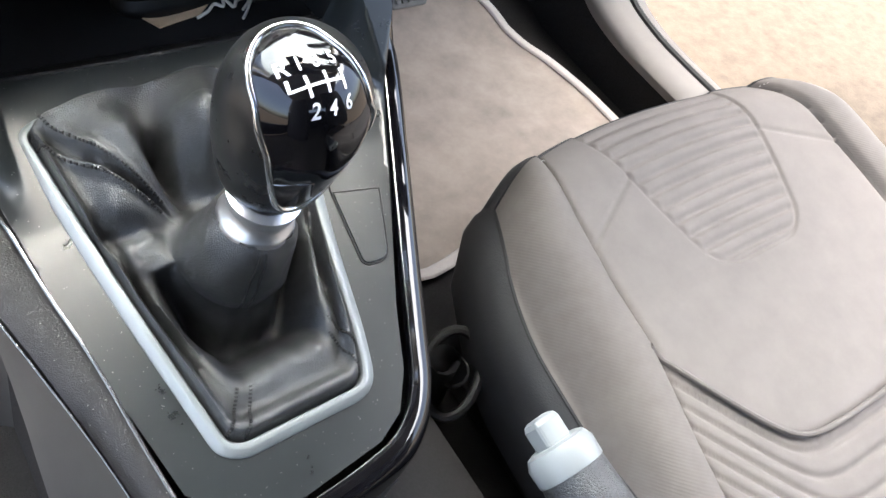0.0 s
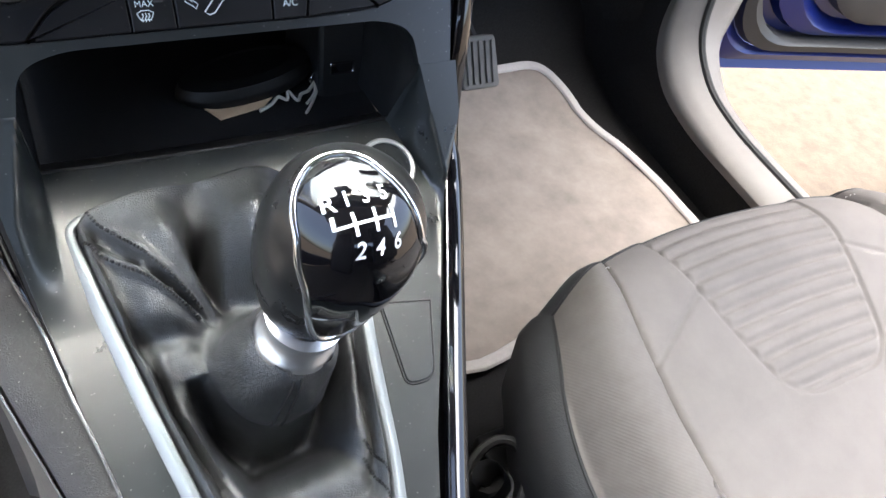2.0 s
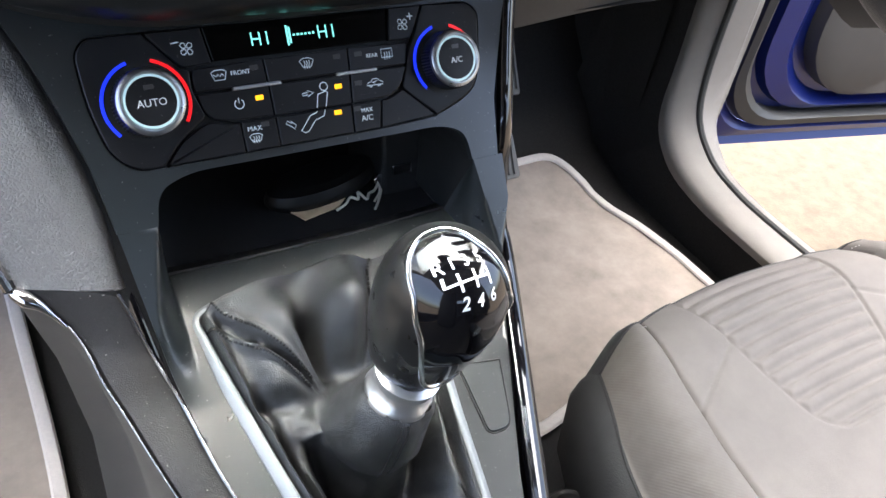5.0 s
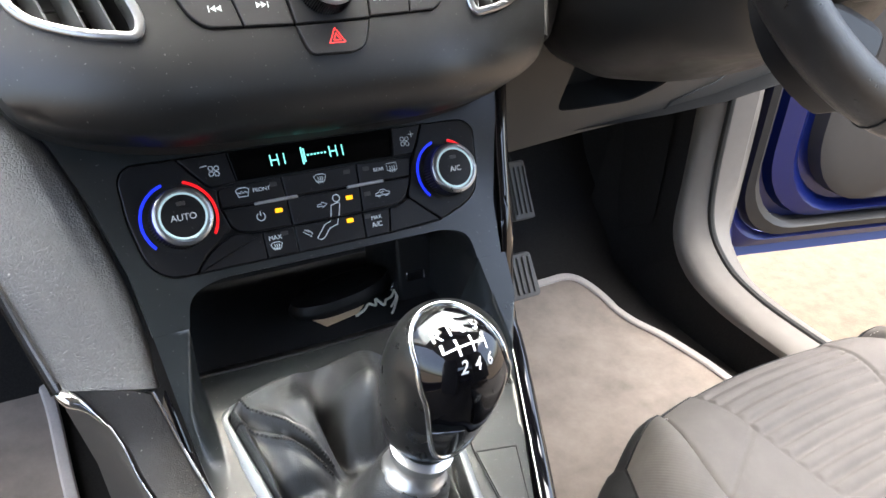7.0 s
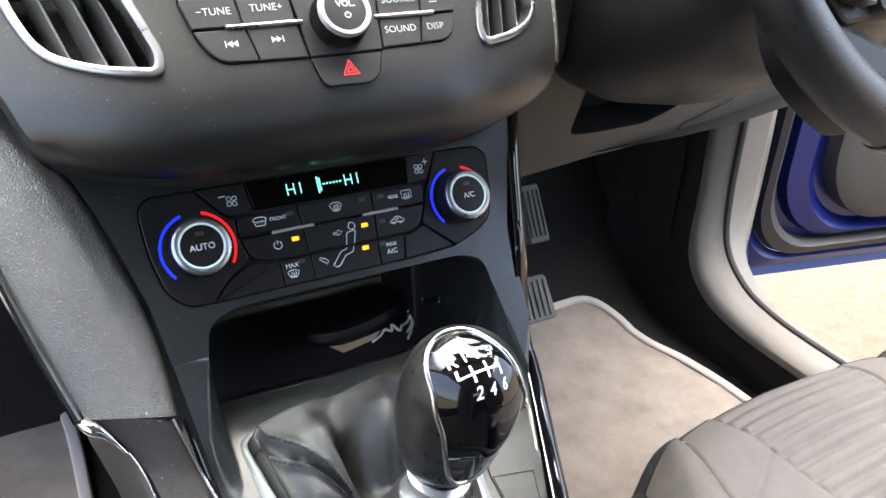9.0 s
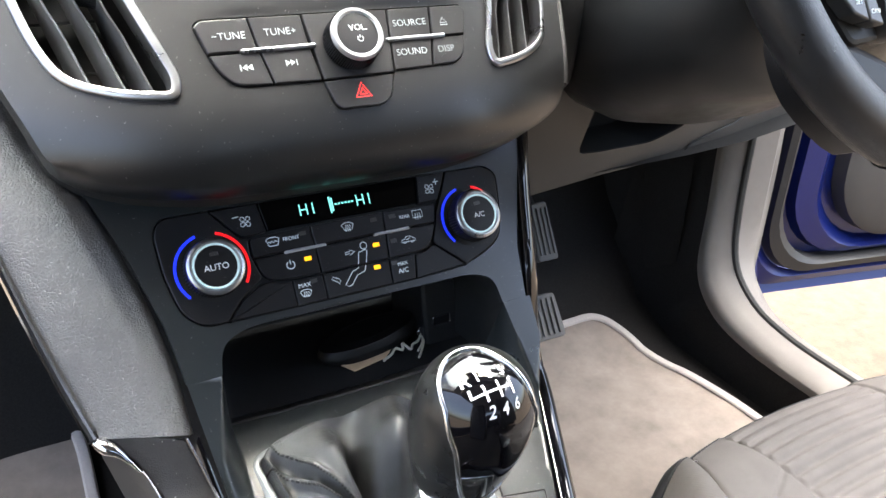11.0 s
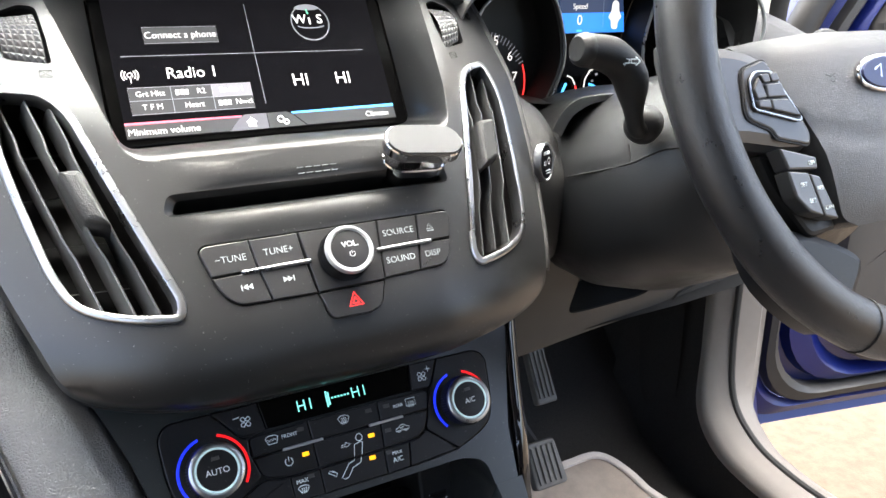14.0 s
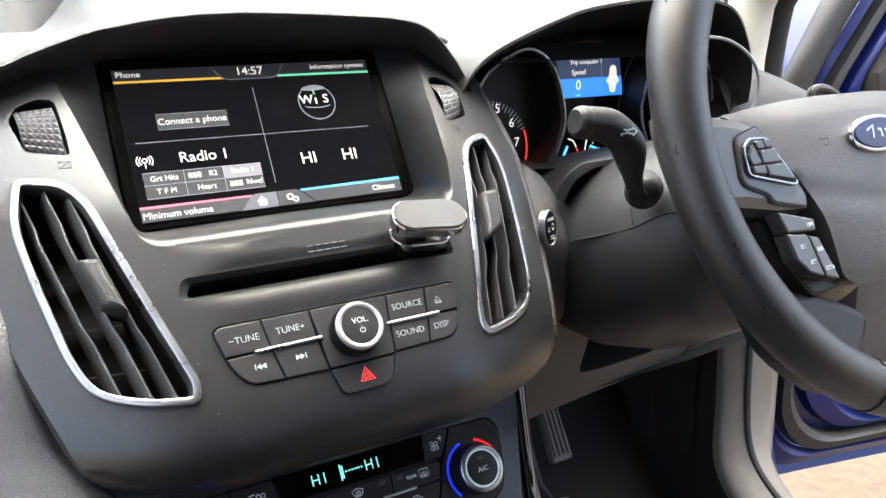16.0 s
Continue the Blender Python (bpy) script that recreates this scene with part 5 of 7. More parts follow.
# ---- driver's seat ----
seat = thing("car_seat", (0.354, 0.0, 0.0), "grey ribbed fabric driver's seat beside the console", "car seat")
SX = 0.354


def band(d, w):
    return math.exp(-(d / w) ** 2)


def seam_x(y):
    """Half width of the centre panel, at the inner seam of the bolsters."""
    pts = [(-0.4, 0.158), (0.04, 0.158), (0.074, 0.153), (0.1376, 0.142), (0.20, 0.141), (0.247, 0.146), (0.32, 0.150)]
    for (y0, w0), (y1, w1) in zip(pts, pts[1:]):
        if y <= y1:
            return w0 + (w1 - w0) * max(0, (y - y0) / (y1 - y0))
    return pts[-1][1]


def u_seam(x):
    """The y of the broad U seam behind the plain panel."""
    q = abs(x - SX)
    w = q - 0.085
    return 0.0290 + 1.52 * (0.5 * (w + math.sqrt(w * w + 0.018**2)))


def seat_z(x, y):
    q = abs(x - SX)
    w = seam_x(y)
    z = 0.183 + 0.2 * (y - 0.14)
    z -= 0.004 * (1 - min(1, (q / w) ** 2))
    if q > w:
        t = min(1.0, (q - w) / 0.058)
        z += 0.012 * math.sin(math.pi * min(1, t * 0.9 + 0.1)) - 0.004 * math.sin(math.pi * 0.1) - 0.022 * t**3
    z -= 0.0030 * band(q - w, 0.0030)
    z -= 7.0 * max(0, y - 0.236) ** 2
    if q < w:
        top, bot = 0.272, 0.150
        edge_w = 0.047 + (y - bot) / (top - bot) * 0.042
        a, b, r = edge_w - q, y - bot, 0.022
        d = r - math.hypot(r - a, r - b) if a < r and b < r else min(a, b)
        if d > 0:
            z -= 0.0030 * ease(0, 0.005, d) * band(((y + 0.003 * (q / 0.1) ** 2 - bot) % 0.0126) - 0.0063, 0.0026)
        z -= 0.0024 * band(d, 0.0016)
        if d < 0 and y > 0.12:
            z -= 0.0014 * band(y - 0.206 - 0.45 * (w - q), 0.0022)
        us = u_seam(x)
        z -= 0.0030 * band(y - us, 0.0030)
        if y < us - 0.003:
            z -= 0.0030 * band(((us - y) % 0.0175) - 0.00875, 0.0022) + 0.002
    z += 0.0010 * noise.noise((x * 14, y * 14, 1.0))
    return z


NX, NY = 240, 430


def seat_pt(i, j):
    x = SX - 0.2030 + 0.406 * i / NX
    y = -0.36 + 0.652 * j / NY
    q = (x - SX) / 0.203
    xr = x - 0.038 * max(0, (y - 0.17) / 0.12) ** 2 * q
    yr = y - 0.030 * abs(q) ** 2.4 * max(0, (y + 0.15) / 0.44)
    return (xr, yr, seat_z(x, y)), abs(x - SX) > seam_x(y)


grid_p = [[seat_pt(i, j) for i in range(NX + 1)] for j in range(NY + 1)]
for nm, test, mt, lb in (("cushion", lambda i, o: not o, M_SEAT, "pale grey ribbed fabric cushion"), ("bolster", lambda i, o: o and i < NX / 2, M_SEATSIDE, "grey twill side bolster"), ("bolster", lambda i, o: o and i > NX / 2, M_SEATSIDE, "grey twill side bolster")):
    sb = bmesh.new()
    cache = {}
    def vv(i, j):
        if (i, j) not in cache:
            cache[(i, j)] = sb.verts.new(grid_p[j][i][0])
        return cache[(i, j)]
    for j in range(NY):
        for i in range(NX):
            if test(i, grid_p[j][i][1]):
                sb.faces.new((vv(i, j), vv(i + 1, j), vv(i + 1, j + 1), vv(i, j + 1)))
    part(nm, sb, mt, seat, lb, angle=80)
edge = [grid_p[j][0][0] for j in range(NY + 1)] + [grid_p[NY][i][0] for i in range(1, NX + 1)] + [grid_p[j][NX][0] for j in range(NY - 1, -1, -1)]
def off_edge(k, dz, grow):
    x, y, z = edge[k]
    a, b = edge[max(0, k - 1)], edge[min(len(edge) - 1, k + 1)]
    t = Vector((b[0] - a[0], b[1] - a[1], 0))
    t = t.normalized() if t.length > 1e-9 else Vector((0, 1, 0))
    grow *= 1.0 + 1.6 * min(1.0, 1.4 * abs(t.y)) if dz > -0.2 else 1.0
    return (x - t.y * grow, y + t.x * grow, z + dz if dz > -0.2 else 0.03)
ne = len(edge)
part("side_panel", loft([edge, [off_edge(k, -0.003, 0.0022) for k in range(ne)], [off_edge(k, -0.012, 0.0048) for k in range(ne)], [off_edge(k, -0.030, 0.0062) for k in range(ne)], [off_edge(k, -0.09, 0.004) for k in range(ne)], [off_edge(k, -1, -0.02) for k in range(ne)]], False), M_SEATDARK, seat, "black fabric seat side", angle=60)
part("piping", tube([off_edge(k, -0.0008, 0.0005) for k in range(0, ne, 2)], 0.0010, 6), M_BLACKTHREAD, seat, "dark piping")
sb = bmesh.new()
ks = [off_edge(k, 0.0012, -0.0035) for k in range(0, ne)]
for k in range(4, ne - 5, 2):
    tube([ks[k], tuple(Vector(ks[k]) * 0.35 + Vector(ks[k + 1]) * 0.65)], 0.00045, 4, bm=sb)
part("piping_stitches", sb, M_THREAD, seat, "pale stitching")
us = []
for k in range(90):
    x = SX - 0.148 + 0.296 * k / 89
    us.append((x, u_seam(x) - 0.0005, seat_z(x, u_seam(x) + 0.006) + 0.0004))
part("welt_seam", tube(us, 0.0020, 8), M_SEATSIDE, seat, "raised welt seam")
# unseen backrest, kept tall and dark to dim light and reflections
part("backrest", solid_box(0.12, 0.59, -0.50, -0.36, 0.18, 0.92, 0.05), M_SEATDARK, seat)
part("seat_rail", solid_box(0.170, 0.200, -0.35, 0.26, 0.005, 0.03, 0.004), M_BLACK, seat, "black steel seat rail")
hw = thing("seat_belt_anchor", (0.125, 0.20, 0.10), "black round anchor bracket beside the seat", "seat anchor")
HM = Matrix.Translation((0.128, 0.196, 0.105)) @ look((0, 0, 0), (0.3, 0.3, -1)).to_3x3().to_4x4() @ Matrix.Rotation(radians(180), 4, "Y")
part("loop", tube([HM @ Vector((0.019 * math.cos(a), 0.030 * math.sin(a), 0)) for a in np.linspace(0, 2 * math.pi, 28, endpoint=False)], 0.0035, 8, True), M_BLACK, hw)
part("boss", lathe([(0.011, -0.008), (0.011, 0.002), (0.006, 0.003), (0.0055, 0.0), (0.0005, 0.0)], HM, 24), M_BLACK, hw)
part("stem", tube([HM @ Vector((0, 0, -0.005)), HM @ Vector((0.01, 0, -0.04)), (0.15, 0.22, 0.01)], 0.010, 10), M_BLACK, hw)
# out of view; a dark tall block that holds back light and reflections
whole("car_seat", solid_box(-0.57, -0.17, -0.62, -0.46, 0.0, 0.92, 0.05), M_SEATDARK, "unseen dark block for the passenger seat back, dims reflections", "car seat")

# ---- climate control panel ----
clim = thing("climate_panel", (0, 0.345, 0.37), "black climate control panel with two dials and lit icons", "control panel")
K = 0.001


def mm(pts):
    return [(x * K, y * K) for x, y in pts]


def key(name, pts, r, m, parent, mat, high, low=-0.004, bevel=0.0006, gap=0.00032, label=""):
    return part(name, prism(inset(rounded(mm(pts), [q * K for q in r] if isinstance(r, (list, tuple)) else r * K, 4), gap), m, low, high, bevel), mat, parent, label)


part("backing", prism(inset(CP, -0.0008), F_CLIM, -0.012, -0.0030, 0.0004), M_BLACK, clim)
H = 0.0006
key("dial_surround", [(-103.5, 27), (-98, 33.3), (-74.2, 33.3), (-60.8, 16.4), (-56.4, 15), (-57.2, 6), (-53.2, -7.2), (-58, -10), (-66.8, -15.7), (-76, -26), (-89, -26), (-98.2, -17), (-102.8, 4)], [6, 6, 0, 3, 2, 2, 3, 3, 4, 0, 8, 8, 8], F_CLIM, clim, M_PANEL, H)
key("dial_surround", [(68.6, 33.3), (96, 32.6), (102.8, 27), (99.6, 3), (95, -12), (86, -18), (68.2, -24.2), (58, -15.5), (49.4, -7.6), (54, 3.6), (56.8, 12), (60.2, 17)], [0, 5, 5, 12, 8, 8, 0, 4, 3, 3, 3, 3], F_CLIM, clim, M_PANEL, H)
fanl = key("button", [(-74.2, 33.4), (-47.8, 33.4), (-45.8, 16.6), (-58.5, 15.8), (-61.2, 17.4)], [0.5, 0.5, 1, 1, 2], F_CLIM, clim, M_BUTTON, H)
fanr = key("button", [(48.8, 33.4), (68.4, 33.4), (59.4, 16.6), (46.2, 16.6)], [0.5, 0.5, 2, 1], F_CLIM, clim, M_BUTTON, H)
disp = key("display_window", [(-47.6, 33.4), (48.4, 33.4), (45.8, 17.2), (-45.4, 17.2)], 0.4, F_CLIM, clim, M_SCREEN, H - 0.0008)
bf = key("button", [(-56.6, 15.3), (-22.0, 16.2), (-21.5, 4.1), (-56.4, 4.1)], [4, 0.4, 0.4, 0.6], F_CLIM, clim, M_BUTTON, 0.0010)
bd = key("button", [(-21.9, 16.2), (22.4, 16.2), (21.5, 4.1), (-21.4, 4.1)], 0.4, F_CLIM, clim, M_BUTTON, 0.0010)
br = key("button", [(22.5, 16.2), (57.0, 15.6), (54.0, 4.1), (21.6, 4.1)], [0.4, 4, 0.6, 0.4], F_CLIM, clim, M_BUTTON, 0.0010)
bp = key("button", [(-56.2, 3.6), (-21.4, 3.6), (-21.4, -11.3), (-43.0, -11.0), (-52.8, -8.4)], [0.6, 0.4, 0.4, 6, 6], F_CLIM, clim, M_BUTTON, 0.0010)
bm_ = key("button", [(-21.3, 3.6), (21.4, 3.6), (19.9, -11.3), (-21.3, -11.3)], 0.4, F_CLIM, clim, M_BUTTON, 0.0010)
bc = key("button", [(21.5, 3.6), (53.8, 3.6), (49.2, -6.6), (42, -11.0), (20.0, -11.3)], [0.4, 0.6, 4, 6, 0.4], F_CLIM, clim, M_BUTTON, 0.0010)
key("blank_panel", [(-75.6, -26.2), (-66.4, -15.9), (-53.0, -8.9), (-43.4, -11.6), (-38.4, -11.8), (-38.4, -26.2)], [0.3, 4, 4, 4, 0.4, 0.4], F_CLIM, clim, M_BUTTON, H)
bx = key("button", [(-38.2, -11.8), (-21.0, -11.8), (-21.0, -26.2), (-38.2, -26.2)], 0.4, F_CLIM, clim, M_BUTTON, H)
bz = key("button", [(-20.8, -11.8), (19.6, -11.8), (18.6, -26.2), (-20.8, -26.2)], 0.4, F_CLIM, clim, M_BUTTON, H)
ba = key("button", [(19.8, -11.8), (36.6, -11.8), (33.6, -26.2), (18.8, -26.2)], 0.4, F_CLIM, clim, M_BUTTON, H)
key("blank_panel", [(36.8, -11.8), (43.0, -11.4), (49.6, -7.6), (67.6, -24.6), (33.8, -26.2)], [0.4, 3, 3, 0.4, 0.4], F_CLIM, clim, M_BUTTON, H)
for x0, x1 in ((-39.2, -15.0), (13.8, 36.6)):
    part("chrome_bar", prism(rounded(mm([(x0, 3.0), (x1, 3.0), (x1 - 0.4, 4.7), (x0 + 0.4, 4.7)]), 0.0006, 3), F_CLIM, 0.0, 0.0022, 0.0006), M_SILVER, clim, "satin chrome bar")
for x, y, on, pr in ((-27.1, -1.8, 1, bp), (13.8, -2.0, 1, bm_), (11.4, -14.6, 1, bz), (-26.9, 12.4, 0, bf), (15.8, 12.4, 0, bd), (27.5, 12.4, 0, br), (25.0, -1.8, 0, bc), (22.4, -14.4, 0, ba), (-26.8, -14.4, 0, bx)):
    hgt = 0.0012 if y > -11 else 0.0008
    part("indicator", prism(rounded(mm([(x - 2.0, y - 1.15), (x + 2.0, y - 1.15), (x + 2.0, y + 1.15), (x - 2.0, y + 1.15)]), 0.0003, 2), F_CLIM, 0.0, hgt, 0.0001), M_AMBER if on else M_LEDOFF, pr, "lit amber indicator" if on else "unlit indicator window")


def icon(name, strokes, width, h, parent, mat=M_GREYLEG, m=F_CLIM, label=""):
    """Strokes in millimetres, laid on a key as one printed symbol."""
    b = bmesh.new()
    for s in strokes:
        closed = s[0] == s[-1]
        stroke(mm(s[:-1] if closed else s), width * K, m, h, 0.0, closed, b)
    return part(name, b, mat, parent, label, smooth=False)


def arc(cx, cy, r, a0, a1, n=14, ry=None):
    return [(cx + r * math.cos(radians(a0 + (a1 - a0) * i / n)), cy + (ry or r) * math.sin(radians(a0 + (a1 - a0) * i / n))) for i in range(n + 1)]


def fan_icon(cx, cy):
    out = []
    for k in range(4):
        a = 90 * k + 20
        c, s = math.cos(radians(a)), math.sin(radians(a))
        out.append([(cx + c * x - s * y, cy + s * x + c * y) for x, y in [(0.5, 0.3), (1.0, 1.6), (2.4, 1.9), (3.2, 0.9), (2.7, -0.3), (1.2, -0.3), (0.5, 0.3)]])
    return out


hA, hB = 0.00125, 0.00085
icon("symbol", fan_icon(-56, 24.3), 0.45, hB, fanl)
icon("symbol", [[(-62.6, 27.2), (-59.0, 27.6)]], 0.55, hB, fanl)
icon("symbol", fan_icon(55.4, 24.3), 0.45, hB, fanr)
icon("symbol", [[(58.6, 28.0), (62.2, 28.0)], [(60.4, 29.8), (60.4, 26.2)]], 0.55, hB, fanr)


def screen_icon(cx, cy, w=3.6, h=2.6):
    return [[(cx - w, cy + h * 0.55), (cx - w * 0.45, cy + h), (cx + w * 0.45, cy + h), (cx + w, cy + h * 0.55), (cx + w * 0.6, cy - h * 0.6), (cx - w * 0.6, cy - h * 0.6), (cx - w, cy + h * 0.55)]] + [
        [(cx + dx, cy - h * 0.95), (cx + dx - 0.35, cy - h * 0.4), (cx + dx + 0.35, cy + 0.1), (cx + dx, cy + h * 0.55)] for dx in (-1.2, 0, 1.2)]


icon("symbol", [[(-47.6, 12.2), (-45.8, 13.2), (-42.2, 13.2), (-40.4, 12.2), (-41.6, 8.6), (-46.4, 8.6), (-47.6, 12.2)], [(-46.6, 11.2), (-45.4, 10.2), (-44.6, 11.4), (-43.6, 10.2), (-42.8, 11.4), (-41.6, 10.4)]], 0.45, hA, bf)
lettering("FRONT", 0.0029, at(F_CLIM, -0.0338, 0.0109, hA), M_GREYLEG, "legend", bf)
icon("symbol", screen_icon(-0.5, 11.0), 0.42, hA, bd)
lettering("REAR", 0.0028, at(F_CLIM, 0.0350, 0.0107, hA), M_GREYLEG, "legend", br)
icon("symbol", [[(40.4, 13.2), (46.6, 13.2), (46.6, 9.0), (40.4, 9.0), (40.4, 13.2)]] + [[(43.5 + d, 7.8), (43.2 + d, 9.0), (43.8 + d, 10.2), (43.5 + d, 11.6)] for d in (-1.4, 0, 1.4)], 0.45, hA, br)
icon("symbol", [arc(-37.3, -3.4, 2.2, 125, 415), [(-37.3, -3.0), (-37.3, -0.5)]], 0.5, hA, bp)
icon("symbol", [[(29.4, -3.9), (30.2, -2.6), (32.0, -2.2), (33.0, -0.9), (35.6, -0.9), (37.0, -2.2), (38.6, -2.8), (38.4, -4.0), (29.4, -3.9)], arc(31.6, -4.0, 0.8, 180, 360, 6), arc(36.2, -4.0, 0.8, 180, 360, 6), [(35.4, -2.0), (32.6, -2.6), (34.2, -3.2)]], 0.45, hA, bc)
lettering("MAX", 0.0034, at(F_CLIM, -0.0323, -0.0158, hB), M_GREYLEG, "legend", bx)
icon("symbol", screen_icon(-32.4, -20.4, 3.2, 2.2), 0.42, hB, bx)
lettering("MAX", 0.0030, at(F_CLIM, 0.0272, -0.0158, hB), M_GREYLEG, "legend", ba)
lettering("A/C", 0.0040, at(F_CLIM, 0.0268, -0.0198, hB), M_GREYLEG, "legend", ba)
# seated-figure air direction symbol, as plain shapes on the two middle keys
icon("symbol", [arc(6.0, -1.0, 2.0, 0, 360, 20), [(2.2, -4.4), (6.6, -3.4), (7.4, -4.2), (5.4, -10.9)], [(2.2, -4.4), (0.6, -10.9)]], 0.5, hA, bm_)
icon("symbol", [[(0.5, -12.2), (0.0, -13.0), (-3.6, -14.0), (-9.4, -20.6), (-7.6, -21.8), (-5.4, -21.2), (-1.4, -16.6), (3.6, -15.2), (4.8, -12.2)]], 0.5, hB, bz)
icon("symbol", [[(-5.6, -3.0), (-2.9, -2.8), (-2.9, -1.8), (0.2, -3.2), (-2.9, -4.8), (-2.9, -3.9), (-5.6, -4.1), (-5.6, -3.0)]], 0.4, hA, bm_)
icon("symbol", [[(-15.6, -14.8), (-13.6, -16.4), (-14.0, -15.2), (-11.6, -17.4), (-12.8, -19.2), (-13.6, -18.0), (-14.6, -17.4), (-16.6, -16.0), (-15.6, -14.8)]], 0.4, hB, bz)
# readings
for bx0 in (-21.4, 12.6):
    icon("reading", [[(bx0 - 3.6, 22.2), (bx0 - 3.6, 28.4)], [(bx0 - 3.6, 25.3), (bx0 + 0.4, 25.3)], [(bx0 + 0.4, 22.2), (bx0 + 0.4, 28.4)], [(bx0 + 4.0, 22.2), (bx0 + 4.0, 28.4)]], 0.75, 0.0001, disp, M_LCD, label="glowing teal reading HI")
icon("fan_level", [[(-7.2, 20.6), (-7.2, 30.0)], [(-5.9, 21.6), (-5.9, 29.2)]] + [[(-4.4 + 2.0 * i, 25.3), (-3.2 + 2.0 * i, 25.3)] for i in range(6)], 1.0, 0.0001, disp, M_LCD, label="glowing teal fan level")

# dials
for cx, word, size in ((-0.078, "AUTO", 0.0046), (0.078, "A/C", 0.0044)):
    DM = at(F_CLIM, cx, 0.003)
    part("dial_well", lathe([(0.0176, 0.0012), (0.0172, -0.0002), (0.0005, -0.0003)], DM, 48), M_BLACK, clim)
    dial = part("dial", lathe([(0.0150, -0.001), (0.0150, 0.0015), (0.0146, 0.0105), (0.0138, 0.0112)], DM, 64), M_BLACK, clim, "black knurled dial")
    kb = bmesh.new()
    for i in range(60):
        a = 2 * math.pi * i / 60
        ca, sa = math.cos(a), math.sin(a)
        q = [(DM @ Vector((r * ca - w * sa, r * sa + w * ca, h))) for r, w, h in ((0.0149, -0.0004, 0.001), (0.0156, 0, 0.001), (0.0149, 0.0004, 0.001), (0.0145, -0.0004, 0.0103), (0.0152, 0, 0.0103), (0.0145, 0.0004, 0.0103))]
        v = [kb.verts.new(p) for p in q]
        kb.faces.new((v[0], v[1], v[4], v[3])), kb.faces.new((v[1], v[2], v[5], v[4]))
    part("knurling", kb, M_DASH, dial, smooth=False)
    part("bezel", lathe([(0.0148, 0.0100), (0.0146, 0.0118), (0.0134, 0.0128), (0.0124, 0.0128), (0.0118, 0.0120)], DM, 64), M_SATIN, dial, "satin chrome ring")
    part("lit_ring", lathe([(0.0119, 0.0112), (0.0117, 0.0123), (0.0108, 0.0123), (0.0106, 0.0112)], DM, 64), material("ice_blue_ring", (0.40, 0.58, 0.63), 0.35, emit=0.045) if cx < 0 else bpy.data.materials["ice_blue_ring"], dial, "pale ice-blue ring")
    part("cap", lathe([(0.0108, 0.0110), (0.0106, 0.0121), (0.0060, 0.0124), (0.0005, 0.0125)], DM, 48), M_BUTTON, dial)
    lettering(word, size, at(DM, 0, -0.0008, 0.0126), M_WHITE, "legend", dial)
    part("indicator", prism(rounded([(-0.0021, 0.0052), (0.0021, 0.0052), (0.0021, 0.0072), (-0.0021, 0.0072)], 0.0002, 2), DM, 0.0118, 0.01265, 0.0001), M_LEDOFF, dial)
    for mt, a0, a1 in ((M_BLUEARC, 106, 222), (M_REDARC, 74, -34)) if cx < 0 else ((M_BLUEARC, 106, 222), (M_REDARC, 74, 28)):
        lp = arc(0, 0, 19.6, a0, a1, 20) + arc(0, 0, 18.1, a1, a0, 20)
        part("temperature_arc", prism(mm(lp), DM, 0.0004, 0.0010, 0.0001), mt, clim, "blue cold arc" if mt is M_BLUEARC else "red hot arc", smooth=False)

# ---- radio control panel ----
radio = thing("radio_controls", (0, 0.36, 0.49), "dark grey radio button panel with silver volume knob", "radio")
part("backing", prism(inset(BTNS, -0.001), F_FAS, -0.014, -0.0035, 0.0004), M_BLACK, radio)
RH = 0.0012


def rkey(pts, r=0.5, name="button", parent=None):
    return key(name, pts, r, F_FAS, parent or radio, M_RADIOBTN, RH, -0.004, 0.0007, 0.00028)


r1 = rkey([(-72.6, 41.0), (-69.5, 44.2), (-46.7, 44.2), (-44.8, 27.2), (-69.0, 26.9)], [2, 3, 0.4, 0.4, 0.5])
r2 = rkey([(-46.5, 44.2), (-19.6, 44.2), (-18.8, 27.2), (-44.6, 27.2)])
r3 = rkey([(-68.8, 26.3), (-44.4, 26.6), (-41.0, 9.6), (-58.5, 9.9), (-65.4, 17.0)], [0.5, 0.4, 0.4, 6, 5])
r4 = rkey([(-44.2, 26.6), (-18.6, 26.6), (-16.2, 9.0), (-40.8, 9.5)])
rkey([(-19.3, 44.2), (27.2, 44.2), (23.1, 9.6), (-15.9, 9.0)], 0.4, "centre_plate")
r5 = rkey([(27.5, 44.2), (52.2, 44.2), (49.5, 27.2), (25.2, 27.2)])
r6 = rkey([(52.5, 44.2), (72.4, 44.2), (74.8, 40.8), (70.2, 27.4), (49.8, 27.2)], [0.4, 3, 2, 0.5, 0.4])
r7 = rkey([(25.0, 26.6), (49.3, 26.6), (45.9, 11.0), (23.3, 10.4)])
r8 = rkey([(49.6, 26.6), (70.0, 26.8), (66.4, 15.6), (60.5, 11.6), (46.1, 11.2)], [0.4, 0.5, 4, 4, 0.4])
rh = key("hazard_button", [(-16.2, 8.6), (22.6, 9.0), (18.0, -3.6), (11.6, -7.0), (-10.4, -6.8), (-13.0, -4.0)], [0.5, 0.5, 4, 4, 4, 3], F_FAS, radio, M_RADIOBTN, RH)
for x0, x1 in ((-53.8, -15.6), (22.6, 57.4)):
    part("chrome_bar", prism(rounded(mm([(x0, 26.0), (x1, 26.0), (x1, 28.4), (x0, 28.0)]), 0.0010, 4), F_FAS, 0.0, 0.0026, 0.0009), M_SATIN, radio, "satin chrome bar")
hR = RH + 0.0001
